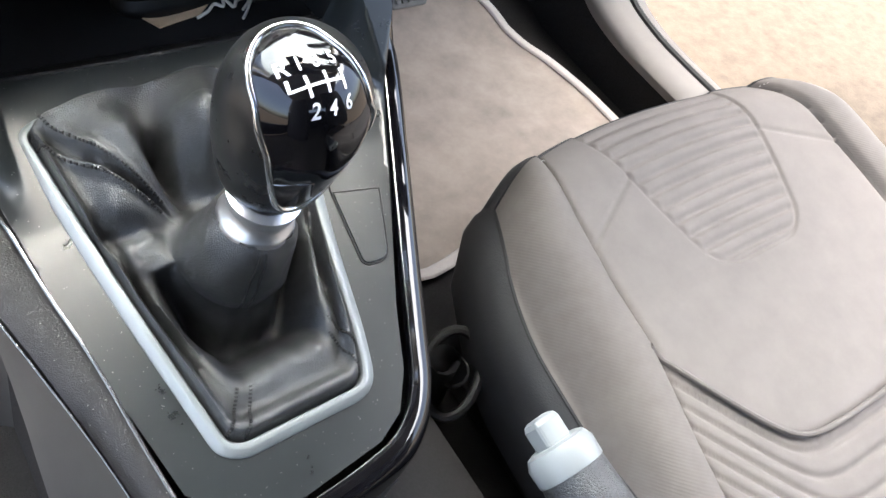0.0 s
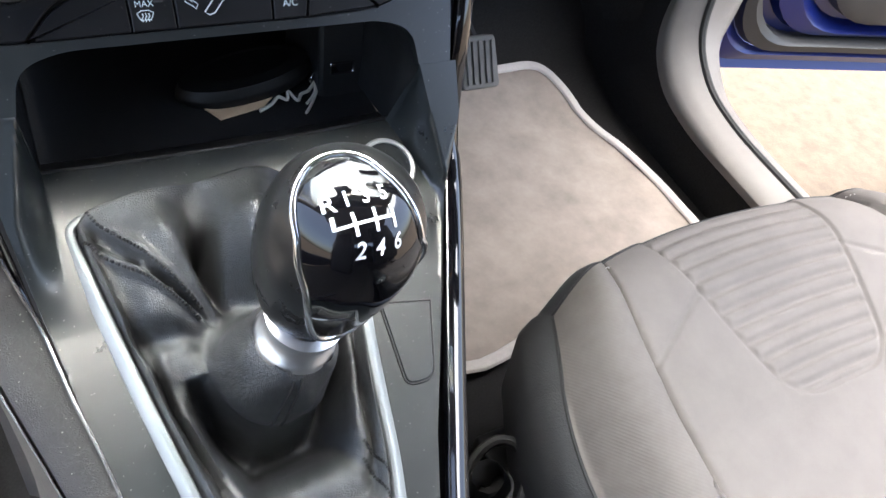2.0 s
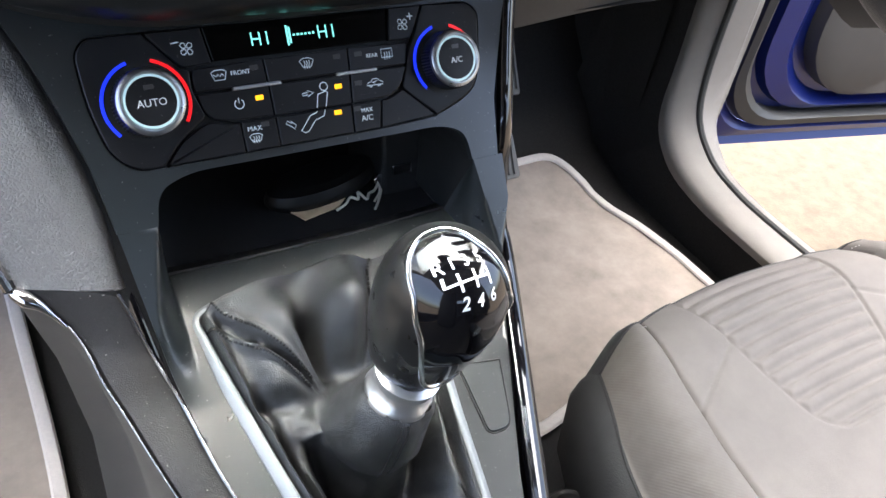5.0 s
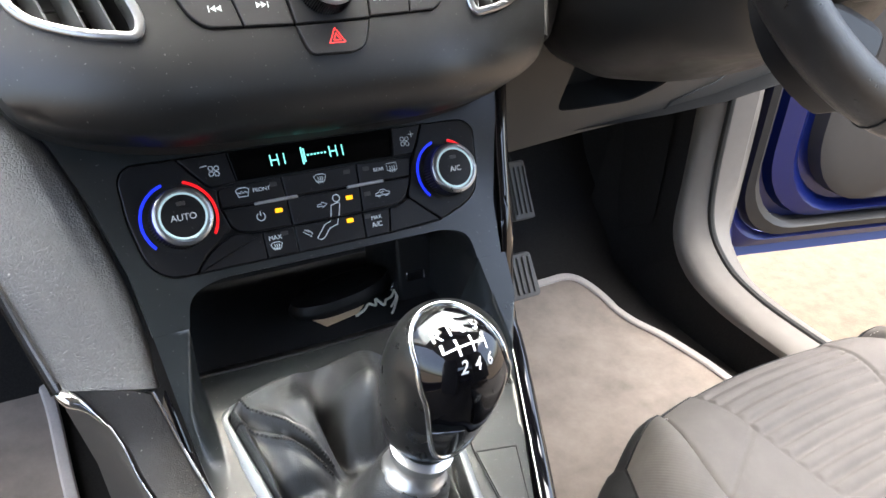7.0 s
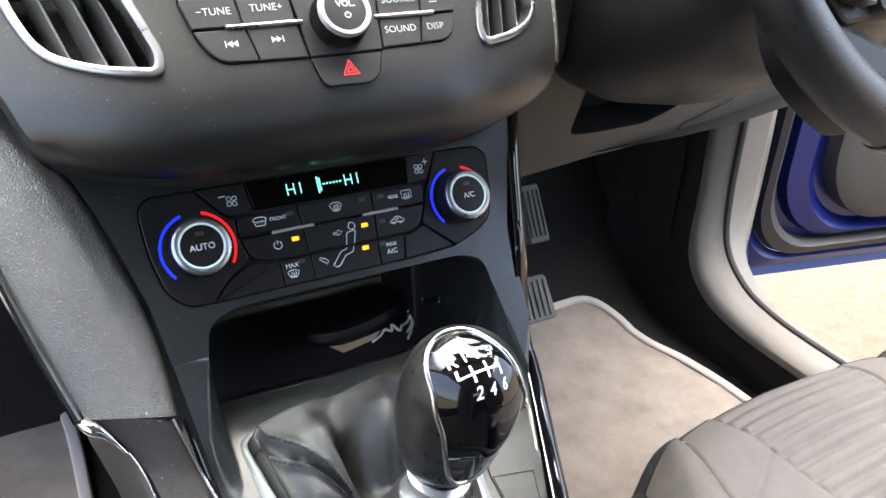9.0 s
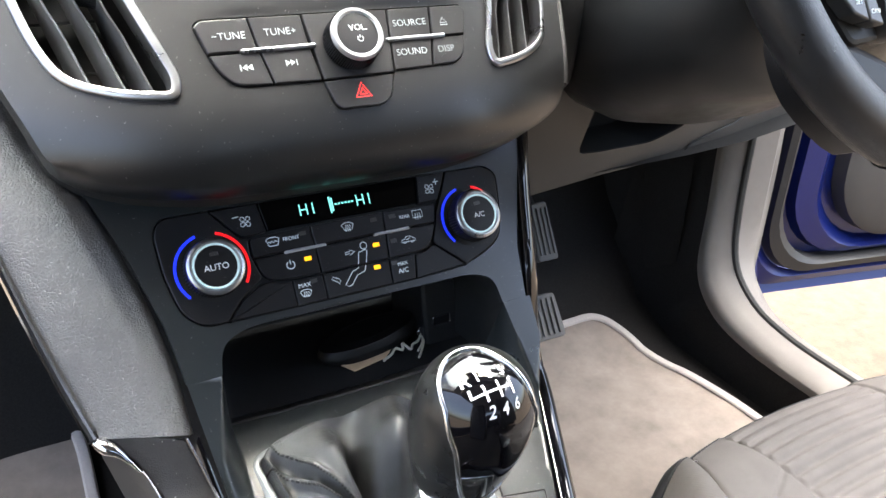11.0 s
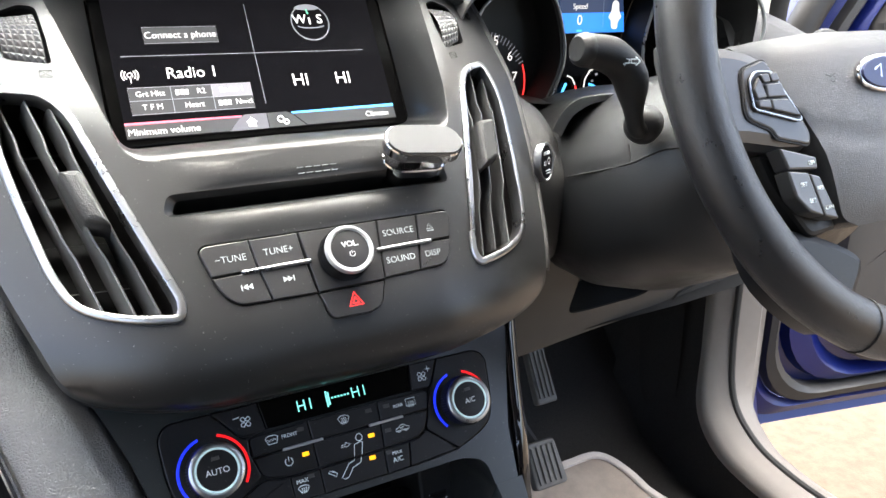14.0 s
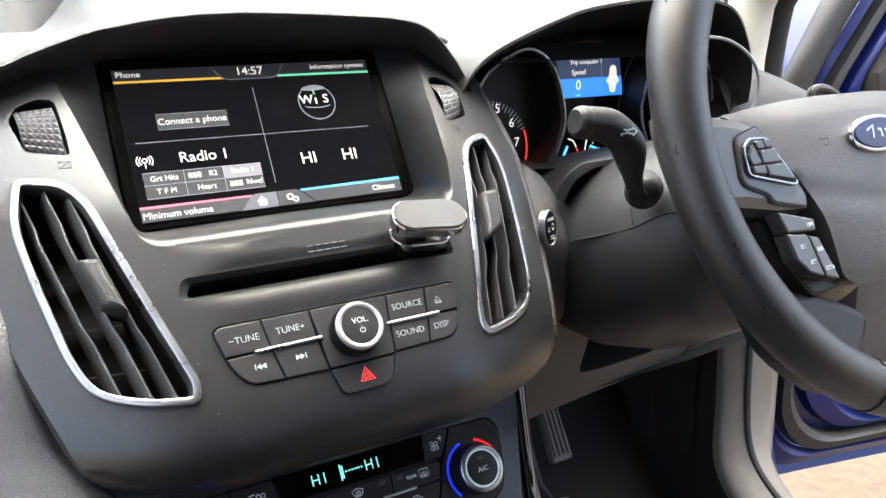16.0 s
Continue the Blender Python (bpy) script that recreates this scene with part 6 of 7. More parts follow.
for w, x, y, p in (("\u2212TUNE", -57.4, 35.0, r1), ("TUNE+", -31.9, 35.6, r2), ("SOURCE", 38.6, 35.6, r5), ("SOUND", 35.8, 19.6, r7), ("DISP", 56.2, 19.6, r8)):
    lettering(w, 0.0052, at(F_FAS, x * K, y * K, hR), M_RADIOLEG, "legend", p, bold=-0.00007)


def tri_icon(cx, cy, dirs, bar, p):
    b = bmesh.new()
    for d, s in dirs:
        b.faces.new([b.verts.new(F_FAS @ Vector((x * K, y * K, hR))) for x, y in ((cx + d, cy - 1.6), (cx + d + s * 2.6, cy), (cx + d, cy + 1.6))])
    b.faces.new([b.verts.new(F_FAS @ Vector((x * K, y * K, hR))) for x, y in ((cx + bar - 0.3, cy - 1.6), (cx + bar + 0.3, cy - 1.6), (cx + bar + 0.3, cy + 1.6), (cx + bar - 0.3, cy + 1.6))])
    part("symbol", b, M_RADIOLEG, p, smooth=False)


tri_icon(-52.4, 18.9, ((0.4, -1), (3.0, -1)), -2.8, r3)
tri_icon(-30.2, 19.5, ((-2.8, 1), (-0.3, 1)), 2.9, r4)
icon("symbol", [[(56.6, 34.4), (60.8, 34.4), (58.7, 37.2), (56.6, 34.4)], [(56.4, 33.2), (61.0, 33.2)]], 0.5, hR, r6, M_RADIOLEG, F_FAS)
icon("symbol", [[(-1.3, -1.6), (7.0, -1.6), (2.85, 5.8), (-1.3, -1.6)], [(1.0, -0.3), (4.7, -0.3), (2.85, 3.0), (1.0, -0.3)]], 0.8, hR, rh, M_RED, F_FAS, "red warning triangle")
VM = at(F_FAS, 0.0028, 0.0268) @ Matrix.Diagonal((0.90, 0.90, 1, 1))
vol = part("volume_knob", lathe([(0.0158, 0.0), (0.0158, 0.0015), (0.0150, 0.0120), (0.0142, 0.0128)], VM, 64), M_DASH, radio, "knurled volume knob")
kb = bmesh.new()
for i in range(72):
    a = 2 * math.pi * i / 72
    ca, sa = math.cos(a), math.sin(a)
    v = [kb.verts.new(VM @ Vector((r * ca - w * sa, r * sa + w * ca, h))) for r, w, h in ((0.0157, -0.00045, 0.001), (0.0163, 0, 0.001), (0.0157, 0.00045, 0.001), (0.0149, -0.00045, 0.0118), (0.0156, 0, 0.0118), (0.0149, 0.00045, 0.0118))]
    kb.faces.new((v[0], v[1], v[4], v[3])), kb.faces.new((v[1], v[2], v[5], v[4]))
part("knurling", kb, M_DARKCHROME, vol, smooth=False)
part("bezel", lathe([(0.0152, 0.0112), (0.0150, 0.0130), (0.0143, 0.0142), (0.0129, 0.0142), (0.0120, 0.0132)], VM, 64), M_SILVER, vol, "satin silver ring")
part("cap", lathe([(0.0122, 0.0118), (0.0118, 0.0132), (0.0050, 0.0138), (0.0005, 0.0139)], VM, 48), M_RADIOBTN, vol)
lettering("VOL.", 0.0050, at(VM, 0.0004, 0.0028, 0.0139), M_WHITE, "legend", vol)
icon("symbol", [arc(0.4, -3.4, 1.6, 125, 415), [(0.4, -3.0), (0.4, -1.3)]], 0.4, 0.0140, vol, M_WHITE, VM)

# ---- air vents ----


def air_vent(s, label):
    v = thing("air_vent", fas(s * 0.12, 0.07), label, "air vent", "centre air vents")
    o = VENT if s > 0 else mirror(VENT)
    o = [(x, y) for x, y in o]
    fm = (lambda lp, d: [fas(x, y, d) for x, y in lp])
    part("frame", loft([fm(inset(o, -0.0010), 0.0005), fm(inset(o, -0.0010), -0.0012), fm(inset(o, -0.0004), -0.0020), fm(inset(o, 0.0014), -0.0024), fm(inset(o, 0.0032), -0.0018), fm(inset(o, 0.0038), 0.0006), fm(inset(o, 0.0040), 0.010)], True), M_SATIN, v, "satin silver frame")
    part("throat", loft([fm(inset(o, 0.0030), 0.006), fm(inset(o, 0.006), 0.05)], True, False, True), M_BLACK, v, "black vent throat")
    lines = (((0.1503, 0.129), (0.1200, 0.0135)), ((0.1375, 0.131), (0.1063, 0.0125)), ((0.1265, 0.1275), (0.0948, 0.0115)))
    for i, (a, b) in enumerate(lines):
        a, b = Vector(a), Vector(b)
        prev, loops = None, []
        for k in range(13):
            f = k / 12
            p = a * (1 - f) + b * f
            bend = 0.0016 * (1 if 0.22 < f < 0.72 else 0)
            d0 = 0.0045 - (0.0022 if 0.22 < f < 0.72 else 0)
            wdt = 0.0009
            loops.append([fas(s * (p.x + bend - wdt), p.y, d0 + 0.0012), fas(s * (p.x + bend - wdt * 0.4), p.y, d0), fas(s * (p.x + bend + wdt * 0.4), p.y, d0), fas(s * (p.x + bend + wdt), p.y, d0 + 0.0012), fas(s * (p.x + 0.004), p.y + 0.003, d0 + 0.022), fas(s * (p.x + 0.0025), p.y + 0.003, d0 + 0.022)])
        part("slat", loft(loops, True, True, True), M_SLAT, v)
    # cross vanes behind
    for y in (0.035, 0.062, 0.09, 0.115):
        part("rear_vane", loft([[fas(s * (0.088 + y * 0.30), y, 0.034), fas(s * (0.088 + y * 0.30), y + 0.004, 0.046)], [fas(s * (0.136 + y * 0.12), y - 0.004, 0.034), fas(s * (0.136 + y * 0.12), y, 0.046)]], False), M_SLAT, v)
    tb = [(0.1100, 0.063), (0.1275, 0.066), (0.1345, 0.094), (0.1180, 0.095)] if s > 0 else [(0.1085, 0.056), (0.1215, 0.059), (0.1300, 0.087), (0.1185, 0.088)]
    lp = rounded([(s * x, y) for x, y in tb], 0.003, 4)
    part("thumb_tab", loft([fm(lp, 0.012), fm(inset(lp, 0.0004), -0.0040), fm(inset(lp, 0.0012), -0.0066), fm(inset(lp, 0.0028), -0.0078), fm(inset(lp, 0.0045), -0.0082)], True, False, True), M_DASHTOP, v, "dark grey thumb tab")
    return v


air_vent(-1, "slatted air vent with satin silver frame")
air_vent(1, "slatted air vent with satin silver frame")

# knurled vent rollers and their printed marks
for s in (-1, 1):
    w = thing("vent_roller", fas(s * 0.133, 0.168), "grey knurled thumb wheel in the fascia", "thumb wheel", "vent rollers")
    o = ROLL if s > 0 else mirror(ROLL)
    part("well", loft([[fas(x, y, 0.003) for x, y in o], [fas(x, y, 0.014) for x, y in o]], True, False, True), M_BLACK, w)
    b = bmesh.new()
    nu, nv = 6, 9
    for i in range(nu):
        for j in range(nv):
            def q(u, v, lift):
                fx0, fx1 = 0.1230 + 0.0020 * v, 0.1430 + 0.0030 * v
                x = fx0 + (fx1 - fx0) * u
                y = 0.1535 + 0.0030 * u - 0.0015 * (1 - u) + (0.0315 - 0.0075 * u) * v
                return fas(s * x, y, 0.0075 - 0.010 * math.sin(math.pi * (0.08 + 0.84 * v)) - lift)
            c = [q(i / nu, j / nv, 0), q((i + 1) / nu, j / nv, 0), q((i + 1) / nu, (j + 1) / nv, 0), q(i / nu, (j + 1) / nv, 0), q((i + 0.5) / nu, (j + 0.5) / nv, 0.0014)]
            vs = [b.verts.new(p) for p in c]
            for k in range(4):
                b.faces.new((vs[k], vs[(k + 1) % 4], vs[4]))
    bmesh.ops.remove_doubles(b, verts=b.verts, dist=1e-6)
    part("wheel", b, M_ROLLER, w, "diamond-knurled wheel", smooth=False)
    bb = bmesh.new()
    for p0, p1 in (((-3, -2), (3, -2)), ((3, -2), (3, 2)), ((3, 2), (-3, 2)), ((-3, 2), (-3, -2)), ((-3, -2), (3, 2)), ((-3, 2), (3, -2))):
        tube([fas(s * 0.1250 + p0[0] * K, 0.1445 + p0[1] * K, -0.0001), fas(s * 0.1250 + p1[0] * K, 0.1445 + p1[1] * K, -0.0001)], 0.00018, 4, bm=bb)
    part("printed_mark", bb, M_BLACK, w)

# maker's word on the shelf becomes plain bars
bb = bmesh.new()
for k in range(5):
    x = -0.010 + 0.0050 * k
    for dz in (-0.0014, 0.0014):
        a, c = Vector((x, 0.3878 + 0.75 * dz, 0.5386 + dz)), Vector((x + 0.0036, 0.3878 + 0.75 * dz, 0.5386 + dz))
        tube([a, c], 0.0003, 4, bm=bb)
part("printed_bars", bb, M_LIGHTPLAST, fascia, "faint grey printed mark")

# ---- touchscreen ----
tscr = thing("touchscreen", F_SCR @ Vector((0, -0.055, 0)), "black in-dash touchscreen showing four home panels", "touchscreen")
part("bezel", prism(rounded([(-0.0945, -0.0565), (0.0945, -0.0565), (0.0945, 0.0605), (-0.0945, 0.0605)], 0.003, 4), F_SCR, -0.006, 0.0, 0.0006), M_SCREEN, tscr, "gloss black bezel")
dispo = part("display", prism([(-0.0875, -0.0525), (0.0862, -0.0525), (0.0862, 0.0515), (-0.0875, 0.0515)], F_SCR, -0.001, 0.0006, 0.0002), material("screen_dark", (0.002, 0.002, 0.0025), 0.12, emit=0.4, spec=0.02), tscr, "lit display")
hS = 0.0007


def ui(name, pts, mat, h=hS, label=""):
    b = bmesh.new()
    b.faces.new([b.verts.new(F_SCR @ Vector((x * K, y * K, h))) for x, y in pts])
    return part(name, b, mat, dispo, label, smooth=False)


def uiword(w, size, x, y, mat=M_UIW, align="CENTER", bold=0.0):
    return lettering(w, size, at(F_SCR, x * K, y * K, hS + 0.0003), mat, "screen_text", dispo, 0.00002, align, bold=bold)


ui("top_bar", [(-87.4, 43.4), (-20.5, 43.2), (-26.5, 51.4), (-87.4, 51.4)], M_UIG)
ui("top_bar", [(18.5, 43.0), (86.0, 42.4), (86.0, 51.4), (24.6, 51.4)], M_UIG)
ui("clock_tab", [(-26.0, 51.4), (-19.4, 42.0), (-15.3, 40.6), (13.5, 40.6), (17.9, 41.6), (24.4, 51.4)], M_UIG)
ui("amber_bar", [(-87.4, 42.0), (-18.6, 41.6), (-20.0, 43.2), (-87.4, 43.6)], M_UIY)
ui("green_bar", [(18.0, 41.4), (86.0, 40.8), (86.0, 42.6), (18.8, 43.0)], M_UIGR)
ui("red_bar", [(-87.4, -43.6), (-19.0, -43.6), (-18.4, -42.4), (-87.4, -42.0)], M_UIR)
ui("bottom_bar", [(-87.4, -52.0), (-27.5, -52.0), (-19.6, -43.7), (-87.4, -43.7)], M_UIG)
ui("blue_bar", [(14.4, -43.6), (86.0, -43.6), (86.0, -41.8), (13.6, -42.4)], M_UIB)
ui("bottom_bar", [(22.6, -52.0), (86.0, -52.0), (86.0, -43.7), (14.8, -43.7)], M_UIG)
ui("home_tab", [(-27.5, -52.3), (-19.5, -43.6), (-16.5, -42.0), (-2.6, -42.0), (-2.6, -52.3)], M_UITAB)
ui("settings_tab", [(-2.2, -52.3), (-2.2, -42.0), (10.4, -42.0), (13.6, -43.4), (22.0, -52.3)], M_UIG)
icon("screen_lines", [[(-26.0, 51.2), (-19.6, 42.2), (-15.3, 40.8), (13.5, 40.8), (17.9, 41.8), (24.2, 51.2)], [(-0.9, 34), (-1.4, -36)], [(-82, 0.2), (74, -1.4)]], 0.35, hS + 0.0002, dispo, M_UIL, F_SCR)
icon("screen_lines", [[(-66.8, 18.8), (-22.2, 18.6), (-22.2, 7.8), (-66.8, 8.0), (-66.8, 18.8)]], 0.3, hS + 0.0004, dispo, M_UIL, F_SCR)
ui("connect_button", [(-66.8, 18.8), (-22.2, 18.6), (-22.2, 7.8), (-66.8, 8.0)], M_UIG)
for i, (a, c) in enumerate((("Grt Hits", "T F M"), ("R2", "Heart"), ("Radio 1", "Nwcl"))):
    x0, x1 = -81.7 + 24.4 * i, -81.7 + 24.4 * (i + 1)
    ui("preset", [(x0, -28.7), (x1, -28.9), (x1, -20.6), (x0, -20.4)], M_UILIT if i == 2 else M_UIG)
    ui("preset", [(x0, -37.6), (x1, -37.8), (x1, -29.1), (x0, -28.9)], M_UIG)
    sa, sc = (5.5 if a == "R2" else 0.0), (6.0 if c == "Nwcl" else 0.0)
    uiword(a, 0.0050, (x0 + x1) / 2 + sa, -24.6)
    uiword(c, 0.0050, (x0 + x1) / 2 + sc, -33.2)
    for shift, y in ((sa, -24.6), (sc, -33.2)):
        if shift:
            for k in range(3):
                xc = x0 + 2.4 + 2.8 * k
                ui("word_bar", [(xc, y - 1.7), (xc + 2.1, y - 1.7), (xc + 2.1, y + 1.7), (xc, y + 1.7)], M_UIW, hS + 0.0003)
icon("screen_lines", [[(-81.8, -20.4), (-8.5, -20.9), (-8.8, -37.9), (-82.0, -37.5), (-81.8, -20.4)], [(-57.4, -20.5), (-57.6, -37.6)], [(-33.0, -20.7), (-33.2, -37.8)], [(-81.9, -28.8), (-8.6, -29.2)]], 0.35, hS + 0.0004, dispo, M_UIL, F_SCR)
for w, sz, x, y in (("Phone", 0.0060, -78.0, 47.6), ("14:57", 0.0086, -0.4, 46.4), ("Information system", 0.0052, 63.0, 47.2), ("Connect a phone", 0.0062, -44.6, 13.3), ("Radio 1", 0.0102, -42.6, -12.2), ("HI", 0.0118, 25.0, -21.2), ("HI", 0.0118, 54.5, -21.4), ("Climate", 0.0054, 72.5, -48.2), ("Minimum volume", 0.0060, -65.6, -48.4)):
    uiword(w, sz, x, y)
for w, x in (("W", 34.2), ("S", 48.2)):
    uiword(w, 0.0092, x, 22.0, bold=0.0001)
ui("globe_mark", [(40.4, 18.6), (41.6, 18.6), (41.6, 23.4), (40.4, 23.4)], M_UIW, hS + 0.0003)
ui("globe_mark", [(40.2, 26.0), (41.4, 26.0), (41.0, 29.6), (40.0, 29.6)], M_UIGR, hS + 0.0003)
icon("globe", [arc(41.4, 20.0, 13.0, 0, 360, 40), arc(41.4, 18.0, 9.5, 195, 345, 14, 2.2)], 0.7, hS + 0.0002, dispo, M_UIL, F_SCR)
ui("globe_cap", arc(41.0, 30.0, 8.8, 20, 160, 14, 3.2) + arc(41.0, 30.4, 8.8, 180, 360, 14, 1.4), M_UIL, hS + 0.0001)
icon("aerial", [arc(-78.8, -12.0, 1.5, -60, 240, 12), arc(-78.8, -12.0, 3.2, -50, 50, 8), arc(-78.8, -12.0, 3.2, 130, 230, 8), arc(-78.8, -12.0, 4.8, -42, 42, 8), arc(-78.8, -12.0, 4.8, 138, 222, 8), [(-78.8, -12.6), (-78.8, -17.0)]], 0.6, hS + 0.0002, dispo, M_UIW, F_SCR)
ui("home_symbol", [(-15.4, -50.4), (-10.4, -50.4), (-10.4, -47.4), (-9.4, -47.4), (-12.9, -44.0), (-16.4, -47.4), (-15.4, -47.4)], M_UIW, hS + 0.0003)
for cx, cy, r in ((5.8, -46.8, 1.9), (9.2, -48.9, 1.5)):
    icon("cog", [arc(cx, cy, r, 0, 360, 16)], 0.9, hS + 0.0003, dispo, M_UIW, F_SCR)

# ---- magnetic phone mount on the shelf ----
mount = thing("phone_mount", (0.057, 0.395, 0.548), "chrome magnetic phone holder on the fascia shelf", "phone holder")
B1 = Matrix.Translation((0.0635, 0.3945, 0.5330)) @ Matrix.Rotation(radians(40), 4, "X") @ Matrix.Rotation(radians(-4), 4, "Z")
stad = (lambda w, h: [(x, y) for x, y in [( (w - h) + h * math.cos(a), h * math.sin(a)) for a in np.linspace(-math.pi / 2, math.pi / 2, 12)] + [(-(w - h) + h * math.cos(a), h * math.sin(a)) for a in np.linspace(math.pi / 2, 1.5 * math.pi, 12)]])
part("base", prism(stad(0.0215, 0.0120), B1, -0.006, 0.0095, 0.0015), M_CHROME, mount, "chrome base")
part("neck", lathe([(0.006, 0.006), (0.006, 0.019)], B1, 20), M_BLACK, mount)
B2 = Matrix.Translation((0.0645, 0.3775, 0.5510)) @ Matrix.Rotation(radians(36), 4, "X") @ Matrix.Rotation(radians(-7), 4, "Z")
part("head", prism(stad(0.0245, 0.0125), B2, -0.006, 0.0005, 0.0014), M_CHROME, mount, "chrome rim")
part("magnet_face", prism(stad(0.0232, 0.0112), B2, -0.001, 0.0012, 0.0004), material("grey_rubber_face", (0.055, 0.056, 0.058), 0.6, vary=0.08, spec=0.25), mount, "grey rubber face")

# ---- instrument cluster ----
clus = thing("instrument_cluster", (0.33, 0.565, 0.52), "dark instrument cluster with lit blue display", "instrument cluster")
Q = plane((0.33, 0.56, 0.575), 90)
qp = (lambda x, z: ((x - 0.33), (z - 0.575)))
part("backing", prism([(-0.15, -0.09), (0.13, -0.09), (0.125, 0.055), (0.0, 0.070), (-0.10, 0.066), (-0.148, 0.045)], Q, -0.01, -0.002, 0.0005), M_SCREEN, clus)
ringL = smooth_loop([qp(*p) for p in [(0.1891, 0.589), (0.1943, 0.6135), (0.2102, 0.6286), (0.2354, 0.6398), (0.2534, 0.6367), (0.2677, 0.6238), (0.2771, 0.5994), (0.2803, 0.5746), (0.2719, 0.5505), (0.2598, 0.534), (0.2447, 0.5246), (0.2189, 0.5237), (0.199, 0.5417), (0.1895, 0.5653)]], 4)
for sgn, nm in ((1, "left"), (-1, "right")):
    lp = ringL if sgn > 0 else [(-0.010 - x, y) for x, y in reversed(ringL)]
    g = part("dial_cowl", loft([[Q @ Vector((x, y, 0.030)) for x, y in inset(lp, -0.001)], [Q @ Vector((x, y, 0.0325)) for x, y in inset(lp, 0.0008)], [Q @ Vector((x, y, 0.030)) for x, y in inset(lp, 0.0030)], [Q @ Vector((x, y, -0.001)) for x, y in inset(lp, 0.002)]], True), M_BLACK, clus, "black dial cowl")
    part("cowl_rim", tube([Q @ Vector((x, y, 0.032)) for x, y in lp], 0.0014, 8, True), M_SATIN, g, "thin silver rim")
face = part("dial_face", prism([qp(x, z) for x, z in ((0.212, 0.518), (0.30, 0.518), (0.30, 0.635), (0.212, 0.635))], Q, -0.002, -0.0005, 0.0003), M_BLACK, clus)
cx, cz = 0.2185, 0.552
for w, x, z in (("5", 0.2305, 0.589), ("6", 0.2454, 0.5755), ("7", 0.2509, 0.5578)):
    lettering(w, 0.0115, at(Q, x - 0.33, z - 0.575, 0.0005), M_UIW, "numeral", face)
for i, a in enumerate(np.linspace(80, 25, 12)):
    r0, r1 = (40, 45) if i % 2 else (38.5, 45)
    c, s = math.cos(radians(a)), math.sin(radians(a))
    icon("tick", [[((cx - 0.33) * 1000 + r0 * c, (cz - 0.575) * 1000 + r0 * s), ((cx - 0.33) * 1000 + r1 * c, (cz - 0.575) * 1000 + r1 * s)]], 0.9, 0.0004, face, M_UIL, Q)
icon("red_line", [arc((cx - 0.33) * 1000, (cz - 0.575) * 1000, 43.5, 22, -26, 16)], 1.3, 0.0004, face, M_RED, Q, "red warning arc")
tripd = part("trip_display", prism([qp(x, z) for x, z in ((0.2955, 0.5935), (0.3715, 0.5930), (0.3660, 0.6305), (0.2945, 0.6300))], Q, -0.001, 0.003, 0.0003), material("display_navy", (0.006, 0.012, 0.03), 0.3, emit=0.4), clus, "lit blue trip display")
bb = bmesh.new()
bb.faces.new([bb.verts.new(Q @ Vector((*qp(x, z), 0.0032))) for x, z in ((0.2960, 0.5940), (0.3705, 0.5935), (0.3685, 0.6110), (0.2955, 0.6110))])
part("blue_band", bb, material("display_blue", (0.006, 0.09, 0.42), 0.4, emit=0.34), tripd, smooth=False)
lettering("Trip computer 1", 0.0056, at(Q, *[v for v in qp(0.326, 0.6255)], 0.0034), M_UIW, "screen_text", tripd)
lettering("Speed", 0.0068, at(Q, *[v for v in qp(0.3175, 0.6165)], 0.0034), M_UIW, "screen_text", tripd)
lettering("0", 0.0125, at(Q, *[v for v in qp(0.3175, 0.6045)], 0.0034), M_UIW, "screen_text", tripd)
icon("word_bar", [[(-15.4, 20.6), (-9.6, 20.6)]], 1.6, 0.0034, tripd, M_UIB, Q)
icon("divider", [[(14.5, 23), (14.2, 48)]], 0.35, 0.0034, tripd, M_UIL, Q)
bb = bmesh.new()
bb.faces.new([bb.verts.new(Q @ Vector((x * K, y * K, 0.0034))) for x, y in smooth_loop([(28.0, 21.0), (31.5, 22.0), (32.5, 28.0), (36.0, 32.0), (33.0, 37.0), (32.0, 44.0), (28.0, 46.5), (24.5, 44.0), (23.5, 37.0), (20.5, 32.0), (23.5, 29.0), (24.5, 23.0)], 4)])
part("car_symbol", bb, M_UIW, tripd, smooth=False)
for strokes, width, mat_, note in (([[(-28, -39), (-25, -33), (-21.5, -26)]], 3.0, M_UIB, "lit blue gauge bar"), ([[(-21, -19), (-15, -21.5), (-11, -28)]], 1.4, M_UIW, "white gauge arc"), ([[(-10.6, -29), (-9.6, -32)]], 1.6, M_RED, "red end mark"),
                                   ([[(-1, -33), (0.5, -23), (5.5, -16), (13, -13.5)]], 1.6, M_UIW, "white gauge arc"), ([[(5, -28), (14, -31.5), (34, -35.5)]], 2.4, M_UIB, "lit blue gauge bar"), ([[(4, -31), (6, -31)], [(8, -26), (10, -25)], [(12, -20), (15, -19)]], 2.0, M_UIL, "grey warning marks"), ([[(-33, -42), (-22, -43)]], 0.6, M_UIL, "fine grey line")):
    icon("gauge_mark", strokes, width, 0.0004, clus, mat_, Q, note)

# ---- start button and its pod ----
pod = thing("start_button", (0.180, 0.405, 0.500), "round black engine start button with silver rim", "start button")
PB = Matrix.Translation((0.1785, 0.4115, 0.5190)) @ Matrix.Diagonal((0.70, 0.74, 1, 1)) @ look((0, 0, 0), (0.40, -0.90, 0.12)).to_3x3().to_4x4() @ Matrix.Rotation(radians(180), 4, "Y")
part("rim", lathe([(0.0138, -0.006), (0.0140, 0.0), (0.0136, 0.0018), (0.0126, 0.0022), (0.0118, 0.0012)], PB, 40), M_SATIN, pod, "bright silver rim")
